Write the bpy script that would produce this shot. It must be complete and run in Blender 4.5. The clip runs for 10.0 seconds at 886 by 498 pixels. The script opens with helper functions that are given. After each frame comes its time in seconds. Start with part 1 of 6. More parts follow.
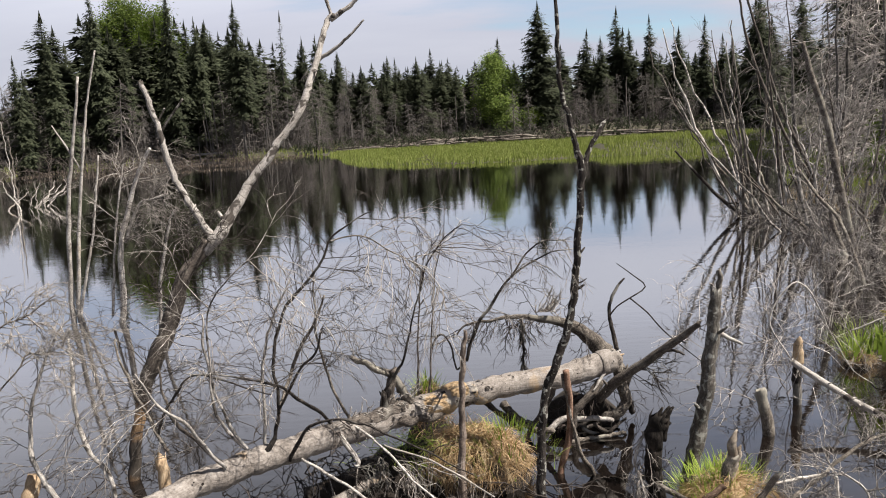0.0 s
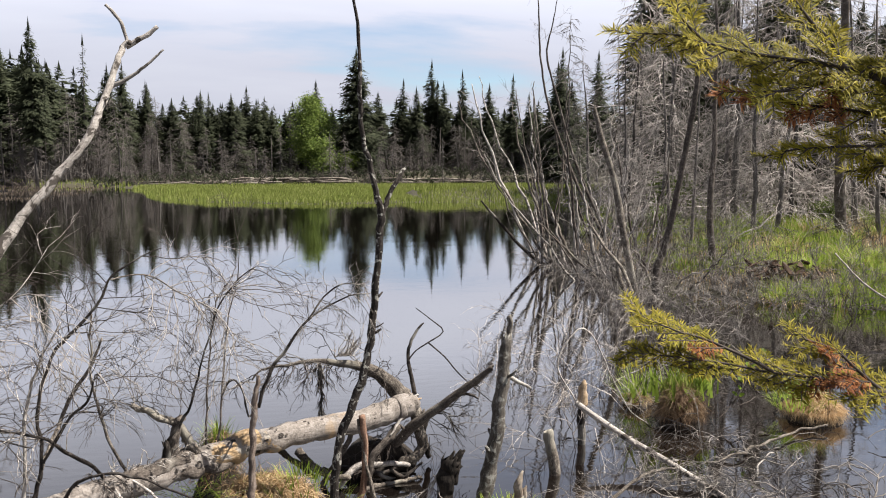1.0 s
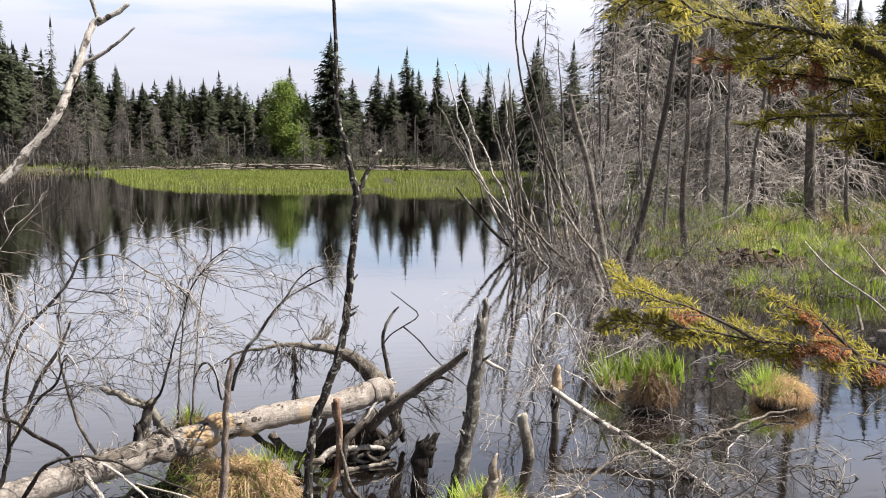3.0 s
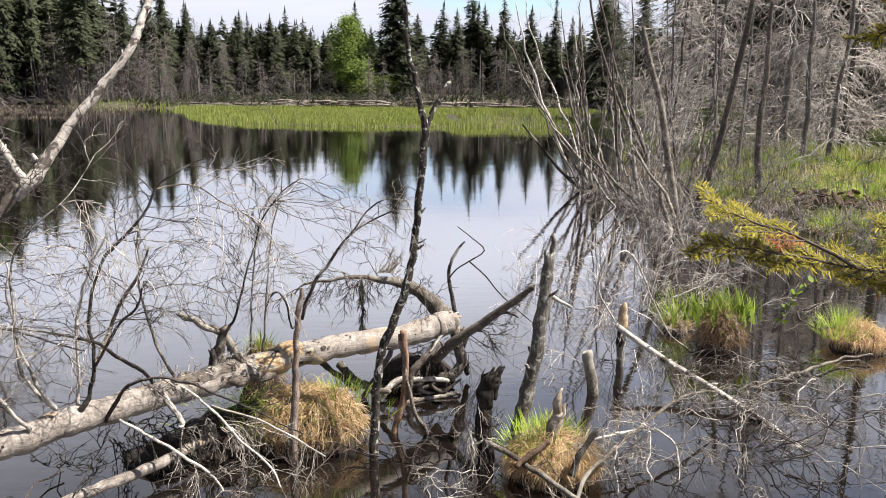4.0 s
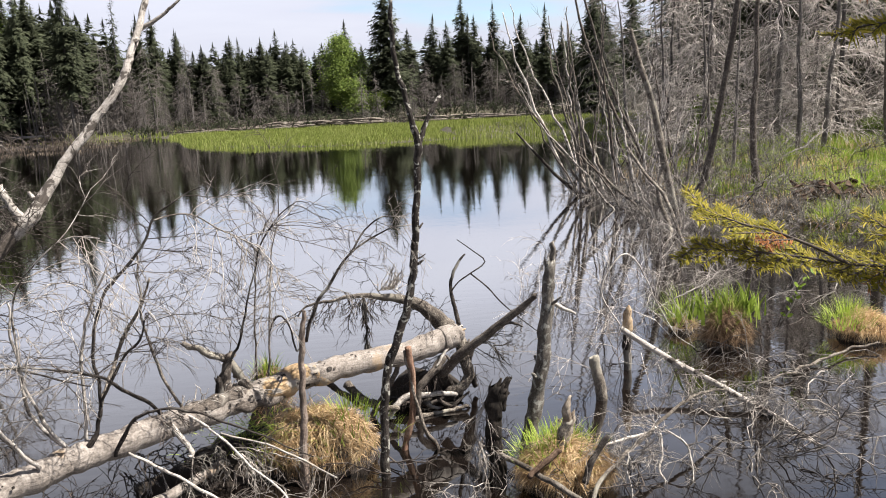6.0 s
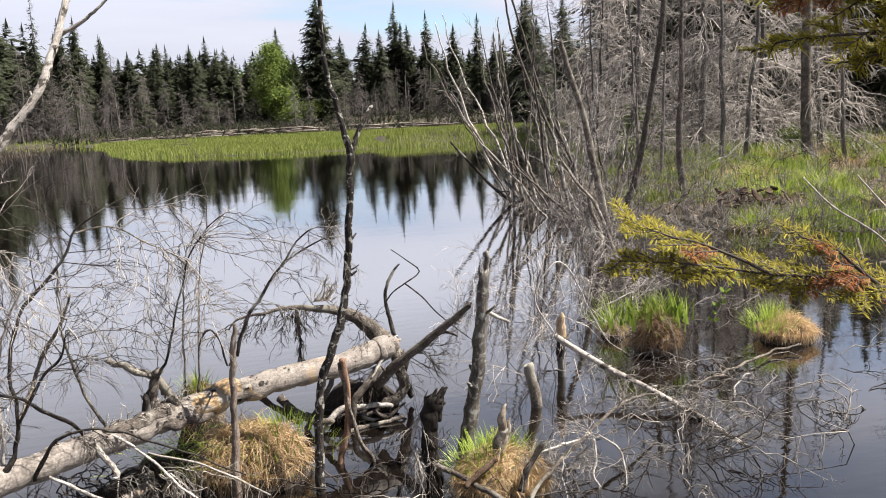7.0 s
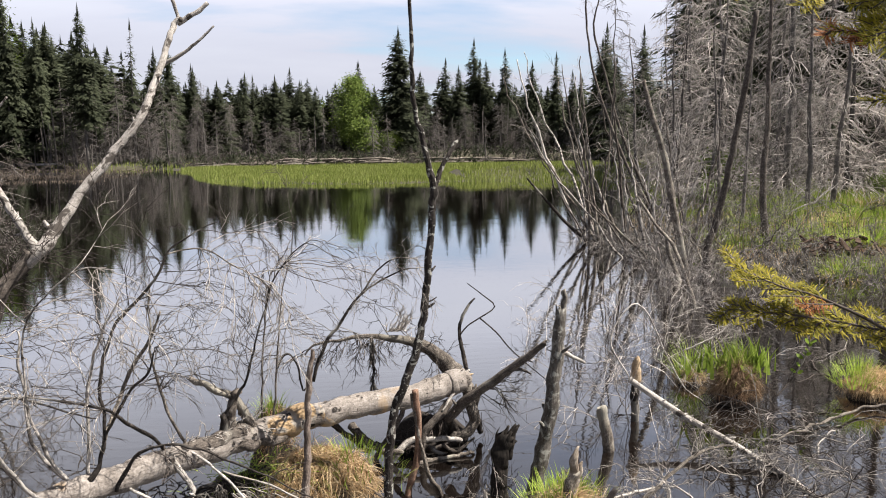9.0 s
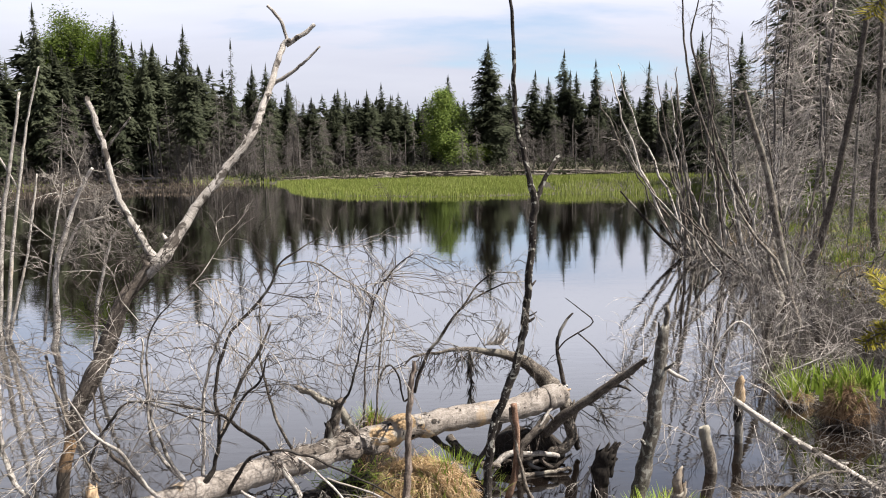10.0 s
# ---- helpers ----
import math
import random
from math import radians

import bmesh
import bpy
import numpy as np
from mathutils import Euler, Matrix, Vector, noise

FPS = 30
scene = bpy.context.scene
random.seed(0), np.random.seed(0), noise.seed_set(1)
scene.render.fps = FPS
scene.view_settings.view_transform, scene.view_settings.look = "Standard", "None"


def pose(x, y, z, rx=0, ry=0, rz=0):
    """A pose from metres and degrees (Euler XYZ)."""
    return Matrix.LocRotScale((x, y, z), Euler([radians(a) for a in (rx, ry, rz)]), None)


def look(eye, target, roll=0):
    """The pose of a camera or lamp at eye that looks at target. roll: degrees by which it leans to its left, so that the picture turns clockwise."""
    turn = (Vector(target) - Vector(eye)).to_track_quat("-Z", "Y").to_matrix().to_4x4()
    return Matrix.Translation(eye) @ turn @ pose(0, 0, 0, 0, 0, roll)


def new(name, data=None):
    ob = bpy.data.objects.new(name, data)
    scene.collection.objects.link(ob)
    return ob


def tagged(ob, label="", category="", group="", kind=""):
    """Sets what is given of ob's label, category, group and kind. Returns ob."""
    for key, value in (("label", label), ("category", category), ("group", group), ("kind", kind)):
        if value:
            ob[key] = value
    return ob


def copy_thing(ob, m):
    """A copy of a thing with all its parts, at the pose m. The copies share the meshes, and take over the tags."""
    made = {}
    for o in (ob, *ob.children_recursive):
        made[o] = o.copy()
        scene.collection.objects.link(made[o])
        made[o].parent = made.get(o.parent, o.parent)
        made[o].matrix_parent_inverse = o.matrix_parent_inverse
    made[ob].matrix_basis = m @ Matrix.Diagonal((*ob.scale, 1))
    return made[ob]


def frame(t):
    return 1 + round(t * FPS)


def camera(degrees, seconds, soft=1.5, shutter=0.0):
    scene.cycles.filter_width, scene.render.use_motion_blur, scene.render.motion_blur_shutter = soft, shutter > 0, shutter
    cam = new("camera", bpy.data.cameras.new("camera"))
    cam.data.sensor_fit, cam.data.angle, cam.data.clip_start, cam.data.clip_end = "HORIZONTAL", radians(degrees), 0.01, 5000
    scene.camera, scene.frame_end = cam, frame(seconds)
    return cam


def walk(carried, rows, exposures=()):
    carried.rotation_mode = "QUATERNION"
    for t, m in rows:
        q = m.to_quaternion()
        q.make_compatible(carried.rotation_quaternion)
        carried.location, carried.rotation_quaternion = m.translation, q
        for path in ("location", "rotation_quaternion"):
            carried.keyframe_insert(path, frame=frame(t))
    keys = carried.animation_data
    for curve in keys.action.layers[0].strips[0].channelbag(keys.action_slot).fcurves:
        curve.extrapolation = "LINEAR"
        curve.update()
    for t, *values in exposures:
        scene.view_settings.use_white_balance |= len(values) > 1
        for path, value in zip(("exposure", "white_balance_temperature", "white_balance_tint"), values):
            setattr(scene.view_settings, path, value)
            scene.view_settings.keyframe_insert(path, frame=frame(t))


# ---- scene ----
cam = camera(58.2, 10.0, 1.0)
PATH = [
    (0, (0.0938, -0.0181, 2.0638), (0.0258, 1.6570, 1.7817), -3.24),
    (0.5, (0.1244, -0.0176, 2.0693), (0.2673, 1.6604, 1.8369), -0.10),
    (1, (0.1786, -0.0048, 2.0603), (0.5056, 1.6513, 1.8590), 0.18),
    (1.5, (0.2156, 0.0050, 2.0517), (0.6455, 1.6376, 1.8521), -0.05),
    (2, (0.2151, 0.0107, 2.0460), (0.6770, 1.6339, 1.8410), 0.41),
    (2.2, (0.2061, 0.0106, 2.0428), (0.6703, 1.6330, 1.8373), 0.62),
    (3.3, (0.1564, 0.0097, 2.0253), (0.4880, 1.6579, 1.7727), 0.61),
    (3.5, (0.1474, 0.0096, 2.0221), (0.4475, 1.6587, 1.7387), 0.54),
    (4, (0.1513, 0.0323, 2.0021), (0.3980, 1.6761, 1.6455), 0.80),
    (4.5, (0.1554, 0.0255, 1.9987), (0.3762, 1.6672, 1.6165), 0.03),
    (5, (0.1459, 0.0307, 2.0000), (0.3393, 1.6772, 1.6235), -1.11),
    (5.5, (0.1375, 0.0378, 2.0056), (0.3146, 1.6913, 1.6529), -2.08),
    (6, (0.1664, 0.0300, 2.0103), (0.4093, 1.6798, 1.6798), -2.60),
    (6.2, (0.1691, 0.0335, 2.0110), (0.4536, 1.6769, 1.6816), -2.73),
    (7.3, (0.1840, 0.0530, 2.0152), (0.5702, 1.6791, 1.7042), -2.23),
    (7.5, (0.1867, 0.0565, 2.0159), (0.5562, 1.6886, 1.7159), -1.67),
    (8, (0.1584, 0.0469, 2.0208), (0.4811, 1.6942, 1.7522), -1.00),
    (8.5, (0.1446, 0.0504, 2.0217), (0.4230, 1.7083, 1.7692), -0.69),
    (9, (0.1309, 0.0437, 2.0217), (0.3675, 1.7094, 1.7783), -0.54),
    (9.5, (0.1084, 0.0308, 2.0303), (0.2844, 1.7060, 1.8011), -0.77),
    (10, (0.0595, 0.0140, 2.0372), (0.1108, 1.6997, 1.8227), -0.97),
]
walk(cam, [(t, look(eye, target, roll)) for t, eye, target, roll in PATH],
     [(0, 1.32), (1, 1.48), (2, 1.64), (3.5, 1.76), (4.5, 1.9), (5.2, 1.9), (6, 1.74), (7.5, 1.7), (9, 1.56), (10, 1.6)])

# ---- world, sun, exposure ----
scene.view_settings.exposure = 1.5
SUN_ELEVATION, SUN_TURN = radians(57), radians(100)   # turn: clockwise from straight ahead (+y)
sun_way = Vector((math.sin(SUN_TURN) * math.cos(SUN_ELEVATION), math.cos(SUN_TURN) * math.cos(SUN_ELEVATION), math.sin(SUN_ELEVATION)))
sun = new("sun", bpy.data.lights.new("sun", "SUN"))
sun.data.energy, sun.data.angle, sun.data.color = 5.0, radians(0.6), (1.0, 0.95, 0.87)
sun.matrix_world = look(sun_way * 50, (0, 0, 0))

world = bpy.data.worlds.new("sky")
scene.world = world
world.use_nodes = True
wn, wl = world.node_tree.nodes, world.node_tree.links
wn.clear()
w_out, w_bg = wn.new("ShaderNodeOutputWorld"), wn.new("ShaderNodeBackground")
w_sky = wn.new("ShaderNodeTexSky")
w_sky.sky_type, w_sky.sun_disc, w_sky.sun_elevation, w_sky.sun_rotation = "NISHITA", False, SUN_ELEVATION, SUN_TURN
w_dim = wn.new("ShaderNodeVectorMath")
w_sky.dust_density, w_sky.ozone_density = 0.0, 4.0
w_dim.operation, w_dim.inputs[3].default_value = "SCALE", 0.05
wl.new(w_sky.outputs[0], w_dim.inputs[0])
w_co, w_sep, w_add = wn.new("ShaderNodeTexCoord"), wn.new("ShaderNodeSeparateXYZ"), wn.new("ShaderNodeMath")
wl.new(w_co.outputs["Generated"], w_sep.inputs[0])
w_add.operation, w_add.inputs[1].default_value = "ADD", 0.22
wl.new(w_sep.outputs[2], w_add.inputs[0])
w_abs = wn.new("ShaderNodeMath")
w_abs.operation, w_abs.inputs[1].default_value = "MAXIMUM", 0.1
wl.new(w_add.outputs[0], w_abs.inputs[0])
w_flat = wn.new("ShaderNodeVectorMath")
w_flat.operation = "DIVIDE"
w_div = wn.new("ShaderNodeCombineXYZ")
for k in range(3):
    wl.new(w_abs.outputs[0], w_div.inputs[k])
wl.new(w_co.outputs["Generated"], w_flat.inputs[0])
wl.new(w_div.outputs[0], w_flat.inputs[1])
w_map = wn.new("ShaderNodeMapping")
w_map.inputs["Location"].default_value = (3.1, 1.7, 0.0)
w_map.inputs["Scale"].default_value = (0.55, 1.2, 0.4)
wl.new(w_flat.outputs[0], w_map.inputs[0])
w_noise = wn.new("ShaderNodeTexNoise")
w_noise.inputs["Scale"].default_value, w_noise.inputs["Detail"].default_value, w_noise.inputs["Roughness"].default_value = 1.3, 7.0, 0.52
wl.new(w_map.outputs[0], w_noise.inputs["Vector"])
w_cover = wn.new("ShaderNodeValToRGB")
w_cover.color_ramp.elements[0].position, w_cover.color_ramp.elements[1].position = 0.27, 0.46
w_gap = wn.new("ShaderNodeMapRange")   # the cloud layer breaks up low over the wood
for k, v in ((1, 0.09), (2, 0.15), (3, 0.03), (4, 0.0)):
    w_gap.inputs[k].default_value = v
wl.new(w_sep.outputs[2], w_gap.inputs[0])
w_less = wn.new("ShaderNodeMath")
w_less.operation = "SUBTRACT"
wl.new(w_noise.outputs[0], w_less.inputs[0])
wl.new(w_gap.outputs[0], w_less.inputs[1])
wl.new(w_less.outputs[0], w_cover.inputs[0])
w_shade = wn.new("ShaderNodeValToRGB")
w_shade.color_ramp.elements[0].position, w_shade.color_ramp.elements[1].position = 0.36, 0.70
w_shade.color_ramp.elements[0].color, w_shade.color_ramp.elements[1].color = (0.562, 0.582, 0.69, 1), (0.668, 0.685, 0.775, 1)
wl.new(w_noise.outputs[0], w_shade.inputs[0])
w_rise = wn.new("ShaderNodeValToRGB")   # cloud glow by height: band raised for water reflections, overhead dimmed to cut fill
for k, (at_z, glow) in enumerate(((0.0, 0.27), (0.11, 0.335), (0.18, 0.42), (0.25, 0.50), (0.33, 0.42), (0.47, 0.21), (0.7, 0.09))):
    e = w_rise.color_ramp.elements[k] if k < 2 else w_rise.color_ramp.elements.new(at_z)
    e.position, e.color = at_z, (glow, glow, glow, 1)
wl.new(w_sep.outputs[2], w_rise.inputs[0])
w_gain = wn.new("ShaderNodeMath")
w_gain.operation, w_gain.inputs[1].default_value = "MULTIPLY", 1.22
wl.new(w_rise.outputs[0], w_gain.inputs[0])
w_lit = wn.new("ShaderNodeVectorMath")
w_lit.operation = "SCALE"
wl.new(w_shade.outputs[0], w_lit.inputs[0])
wl.new(w_gain.outputs[0], w_lit.inputs[3])
w_mix = wn.new("ShaderNodeMixRGB")
wl.new(w_cover.outputs[0], w_mix.inputs[0])
wl.new(w_dim.outputs[0], w_mix.inputs[1])
wl.new(w_lit.outputs[0], w_mix.inputs[2])
wl.new(w_mix.outputs[0], w_bg.inputs[0])
w_bg.inputs[1].default_value = 1.0
wl.new(w_bg.outputs[0], w_out.inputs[0])

# ---- materials ----
def nodes_of(name):
    m = bpy.data.materials.new(name)
    m.use_nodes = True
    n, l = m.node_tree.nodes, m.node_tree.links
    return m, n, l, n["Principled BSDF"]


def ramp(n, stops):
    r = n.new("ShaderNodeValToRGB")
    e = r.color_ramp.elements
    while len(e) < len(stops):
        e.new(0.5)
    for k, (p, c) in enumerate(stops):
        e[k].position, e[k].color = p, (*c, 1)
    return r


def noise_node(n, l, vector, scale, detail=6.0, rough=0.6, distort=0.0):
    t = n.new("ShaderNodeTexNoise")
    t.inputs["Scale"].default_value, t.inputs["Detail"].default_value = scale, detail
    t.inputs["Roughness"].default_value, t.inputs["Distortion"].default_value = rough, distort
    if vector:
        l.new(vector, t.inputs["Vector"])
    return t


def mixed(n, l, fac, a, b, kind="MIX"):
    x = n.new("ShaderNodeMixRGB")
    x.blend_type = kind
    for k, v in enumerate((fac, a, b)):
        if isinstance(v, (int, float)):
            x.inputs[k].default_value = v
        elif isinstance(v, tuple):
            x.inputs[k].default_value = (*v, 1)
        else:
            l.new(v, x.inputs[k])
    return x.outputs[0]


def bark(name, dark, mid, pale, patch=None, patch_at=(0.58, 0.66), grain=(170.0, 26.0), rough=0.85, bump=0.6, spots=0.0, vary=0.25, mottle=0.5, span=(0.36, 0.63), crack=(14, 38), patches=3.2):
    """Wood or bark: fibres along the stem, mottling across it, patches of another colour."""
    m, n, l, p = nodes_of(name)
    uv, co, info = n.new("ShaderNodeUVMap"), n.new("ShaderNodeTexCoord"), n.new("ShaderNodeObjectInfo")
    mp = n.new("ShaderNodeMapping")
    mp.inputs["Scale"].default_value = (grain[0], grain[1], 1)
    l.new(uv.outputs[0], mp.inputs[0])
    fibre = noise_node(n, l, mp.outputs[0], 1.0, 8, 0.65, 0.4)
    blotch = noise_node(n, l, co.outputs["Object"], 11.0, 6, 0.65)
    speck = noise_node(n, l, co.outputs["Object"], 85.0, 4, 0.6)
    c = ramp(n, [(span[0], dark), (0.5, mid), (span[1], pale)])
    l.new(mixed(n, l, 0.3, mixed(n, l, mottle, fibre.outputs[0], blotch.outputs[0]), speck.outputs[0]), c.inputs[0])
    col = c.outputs[0]
    if patch:
        where = noise_node(n, l, co.outputs["Object"], patches, 4, 0.55, 0.6)
        edge = ramp(n, [(patch_at[0], (0, 0, 0)), (patch_at[1], (1, 1, 1))])
        l.new(where.outputs[0], edge.inputs[0])
        tone = mixed(n, l, 0.5, patch, col, "MULTIPLY")
        tone = mixed(n, l, 0.65, tone, patch)
        col = mixed(n, l, edge.outputs[0], col, tone)
    if spots:
        mp2 = n.new("ShaderNodeMapping")
        mp2.inputs["Scale"].default_value = (*crack, 1)
        l.new(uv.outputs[0], mp2.inputs[0])
        sp = noise_node(n, l, mp2.outputs[0], 1.0, 3, 0.5, 0.8)
        se = ramp(n, [(0.66, (0, 0, 0)), (0.71, (1, 1, 1))])
        l.new(sp.outputs[0], se.inputs[0])
        k = n.new("ShaderNodeMath")
        k.operation, k.inputs[1].default_value = "MULTIPLY", spots
        l.new(se.outputs[0], k.inputs[0])
        col = mixed(n, l, k.outputs[0], col, tuple(v * 0.35 for v in dark))
    hsv = n.new("ShaderNodeHueSaturation")
    rng_map = n.new("ShaderNodeMapRange")
    rng_map.inputs[3].default_value, rng_map.inputs[4].default_value = 1 - vary, 1 + vary
    l.new(info.outputs["Random"], rng_map.inputs[0])
    l.new(rng_map.outputs[0], hsv.inputs["Value"])
    l.new(col, hsv.inputs["Color"])
    l.new(hsv.outputs[0], p.inputs["Base Color"])
    p.inputs["Roughness"].default_value, p.inputs["Specular IOR Level"].default_value = rough, 0.15
    b = n.new("ShaderNodeBump")
    b.inputs["Strength"].default_value, b.inputs["Distance"].default_value = bump, 0.008
    l.new(fibre.outputs[0], b.inputs["Height"])
    l.new(b.outputs[0], p.inputs["Normal"])
    return m


def leafy(name, stops, through_light=0.3, rough=0.6, patch_scale=1.2, island=0.6, lift=1.0):
    """Blades, needles and leaves: colour varies blade by blade and in drifts; some light passes through."""
    m, n, l, p = nodes_of(name)
    geo, co, info = n.new("ShaderNodeNewGeometry"), n.new("ShaderNodeTexCoord"), n.new("ShaderNodeObjectInfo")
    drift = noise_node(n, l, co.outputs["Object"], patch_scale, 3, 0.5)
    a = n.new("ShaderNodeMixRGB")
    a.inputs[0].default_value = island
    l.new(drift.outputs[0], a.inputs[1])
    l.new(geo.outputs["Random Per Island"], a.inputs[2])
    c = ramp(n, stops)
    l.new(a.outputs[0], c.inputs[0])
    hsv = n.new("ShaderNodeHueSaturation")
    mr = n.new("ShaderNodeMapRange")
    mr.inputs[3].default_value, mr.inputs[4].default_value = 0.72 * lift, 1.25 * lift
    l.new(info.outputs["Random"], mr.inputs[0])
    l.new(mr.outputs[0], hsv.inputs["Value"])
    l.new(c.outputs[0], hsv.inputs["Color"])
    l.new(hsv.outputs[0], p.inputs["Base Color"])
    p.inputs["Roughness"].default_value = rough
    p.inputs["Specular IOR Level"].default_value = 0.12
    tr, mx, out = n.new("ShaderNodeBsdfTranslucent"), n.new("ShaderNodeMixShader"), n["Material Output"]
    l.new(hsv.outputs[0], tr.inputs[0])
    mx.inputs[0].default_value = through_light
    l.new(p.outputs[0], mx.inputs[1])
    l.new(tr.outputs[0], mx.inputs[2])
    l.new(mx.outputs[0], out.inputs[0])
    return m


def earth(name, stops, scale=2.0, fine=30.0, rough=0.95, bump=0.8):
    m, n, l, p = nodes_of(name)
    co = n.new("ShaderNodeTexCoord")
    big, small = noise_node(n, l, co.outputs["Object"], scale, 5, 0.6), noise_node(n, l, co.outputs["Object"], fine, 6, 0.65)
    c = ramp(n, stops)
    l.new(mixed(n, l, 0.5, big.outputs[0], small.outputs[0]), c.inputs[0])
    l.new(c.outputs[0], p.inputs["Base Color"])
    p.inputs["Roughness"].default_value = rough
    b = n.new("ShaderNodeBump")
    b.inputs["Strength"].default_value, b.inputs["Distance"].default_value = bump, 0.03
    l.new(small.outputs[0], b.inputs["Height"])
    l.new(b.outputs[0], p.inputs["Normal"])
    return m


def pond_water():
    m, n, l, p = nodes_of("pond_water")
    co = n.new("ShaderNodeTexCoord")
    murk = noise_node(n, l, co.outputs["Object"], 0.5, 4, 0.5)
    c = ramp(n, [(0.35, (0.003, 0.0022, 0.0019)), (0.7, (0.008, 0.0058, 0.0047))])
    l.new(murk.outputs[0], c.inputs[0])
    l.new(c.outputs[0], p.inputs["Base Color"])
    p.inputs["Roughness"].default_value, p.inputs["IOR"].default_value = 0.02, 1.62
    mp = n.new("ShaderNodeMapping")
    mp.inputs["Scale"].default_value = (0.9, 2.6, 1)
    l.new(co.outputs["Object"], mp.inputs[0])
    ripple, swell = noise_node(n, l, mp.outputs[0], 4.0, 3, 0.5), noise_node(n, l, mp.outputs[0], 0.35, 2, 0.5)
    b1, b2 = n.new("ShaderNodeBump"), n.new("ShaderNodeBump")
    b1.inputs["Strength"].default_value, b1.inputs["Distance"].default_value = 0.10, 0.008
    b2.inputs["Strength"].default_value, b2.inputs["Distance"].default_value = 0.10, 0.02
    l.new(ripple.outputs[0], b1.inputs["Height"])
    l.new(swell.outputs[0], b2.inputs["Height"])
    l.new(b2.outputs[0], b1.inputs["Normal"])
    l.new(b1.outputs[0], p.inputs["Normal"])
    l.new(b1.outputs[0], p.inputs["Coat Normal"])   # coat layer added only to strengthen the sky's reflection in the water
    p.inputs["Coat Weight"].default_value, p.inputs["Coat Roughness"].default_value, p.inputs["Coat IOR"].default_value = 1.0, 0.02, 1.5
    return m


WATER = pond_water()
LOG_WOOD = bark("peeled_log", (0.05, 0.041, 0.036), (0.175, 0.151, 0.134), (0.31, 0.28, 0.256), (0.30, 0.215, 0.135), (0.62, 0.70), (60, 9), 0.8, 0.8, 0.4, 0.05, 0.6, (0.36, 0.64), (85, 3))
BROWN_BARK = bark("brown_grey_bark", (0.022, 0.018, 0.0155), (0.075, 0.062, 0.053), (0.20, 0.172, 0.15), (0.22, 0.20, 0.175), (0.58, 0.68), bump=1.0)
PALE_BARK = bark("pale_dead_wood", (0.108, 0.0911, 0.0828), (0.282, 0.256, 0.232), (0.463, 0.43, 0.398), (0.414, 0.347, 0.274), (0.6, 0.7), (150, 20), 0.85, 0.7, 0.5, span=(0.41, 0.60))
GREY_BARK = bark("grey_dead_bark", (0.020, 0.0165, 0.014), (0.095, 0.079, 0.066), (0.27, 0.238, 0.205), (0.24, 0.22, 0.185), (0.55, 0.66), bump=1.0, span=(0.40, 0.61))
DARK_BARK = bark("dark_wet_bark", (0.006, 0.0048, 0.0042), (0.024, 0.0195, 0.0172), (0.085, 0.072, 0.063), (0.20, 0.185, 0.165), (0.56, 0.63), bump=1.0)
TWIG_GREY = bark("grey_twigs", (0.045, 0.039, 0.035), (0.16, 0.142, 0.128), (0.42, 0.385, 0.35), vary=0.45, grain=(6, 5), span=(0.40, 0.62), bump=0.1)
TWIG_DARK = bark("dark_twigs", (0.016, 0.0125, 0.011), (0.048, 0.039, 0.034), (0.12, 0.10, 0.09), vary=0.4, grain=(6, 5), bump=0.1)
RAW_WOOD = bark("splintered_wood", (0.144, 0.0936, 0.0576), (0.302, 0.216, 0.137), (0.432, 0.346, 0.245), grain=(220, 14), bump=0.8)
ROT_WOOD = bark("brown_rotten_wood", (0.021, 0.0126, 0.0084), (0.0595, 0.0378, 0.0266), (0.14, 0.098, 0.07), (0.182, 0.098, 0.056), (0.6, 0.7))
RED_WOOD = bark("reddish_bare_wood", (0.06, 0.034, 0.024), (0.17, 0.10, 0.07), (0.34, 0.235, 0.175), (0.10, 0.085, 0.075), (0.56, 0.66), (140, 9), bump=1.0)
ORANGE_WOOD = bark("orange_brown_bare_wood", (0.07, 0.044, 0.027), (0.17, 0.108, 0.062), (0.28, 0.19, 0.12), (0.06, 0.05, 0.042), (0.5, 0.58), (140, 7), bump=0.8)
BLACK_WOOD = bark("black_rotten_wood", (0.004, 0.0032, 0.0028), (0.015, 0.0118, 0.0098), (0.055, 0.044, 0.036), grain=(90, 9), bump=1.0)
SNAG_BARK = bark("lichen_mottled_bark", (0.026, 0.022, 0.0185), (0.085, 0.074, 0.064), (0.19, 0.172, 0.152), (0.30, 0.29, 0.262), (0.53, 0.60), (120, 20), bump=1.0, patches=26.0)
INNER_WOOD = bark("bare_orange_inner_wood", (0.15, 0.095, 0.048), (0.29, 0.20, 0.115), (0.38, 0.30, 0.205), (0.27, 0.245, 0.215), (0.52, 0.60), (90, 6), bump=0.8, vary=0.05, patches=9.0)
STAKE_WOOD = bark("weathered_brown_stem", (0.045, 0.034, 0.028), (0.13, 0.10, 0.083), (0.27, 0.222, 0.188), (0.07, 0.056, 0.048), (0.55, 0.64), (140, 9), bump=1.0)
STUMP_WOOD = bark("bleached_splintered_wood", (0.12, 0.096, 0.076), (0.31, 0.26, 0.21), (0.50, 0.44, 0.37), (0.16, 0.125, 0.095), (0.58, 0.66), (160, 9), bump=1.0)
SAPLING_BARK = bark("dark_lichened_bark", (0.007, 0.0056, 0.0048), (0.026, 0.021, 0.0185), (0.09, 0.077, 0.068), (0.34, 0.325, 0.29), (0.565, 0.60), (110, 22), bump=1.0, patches=34.0)
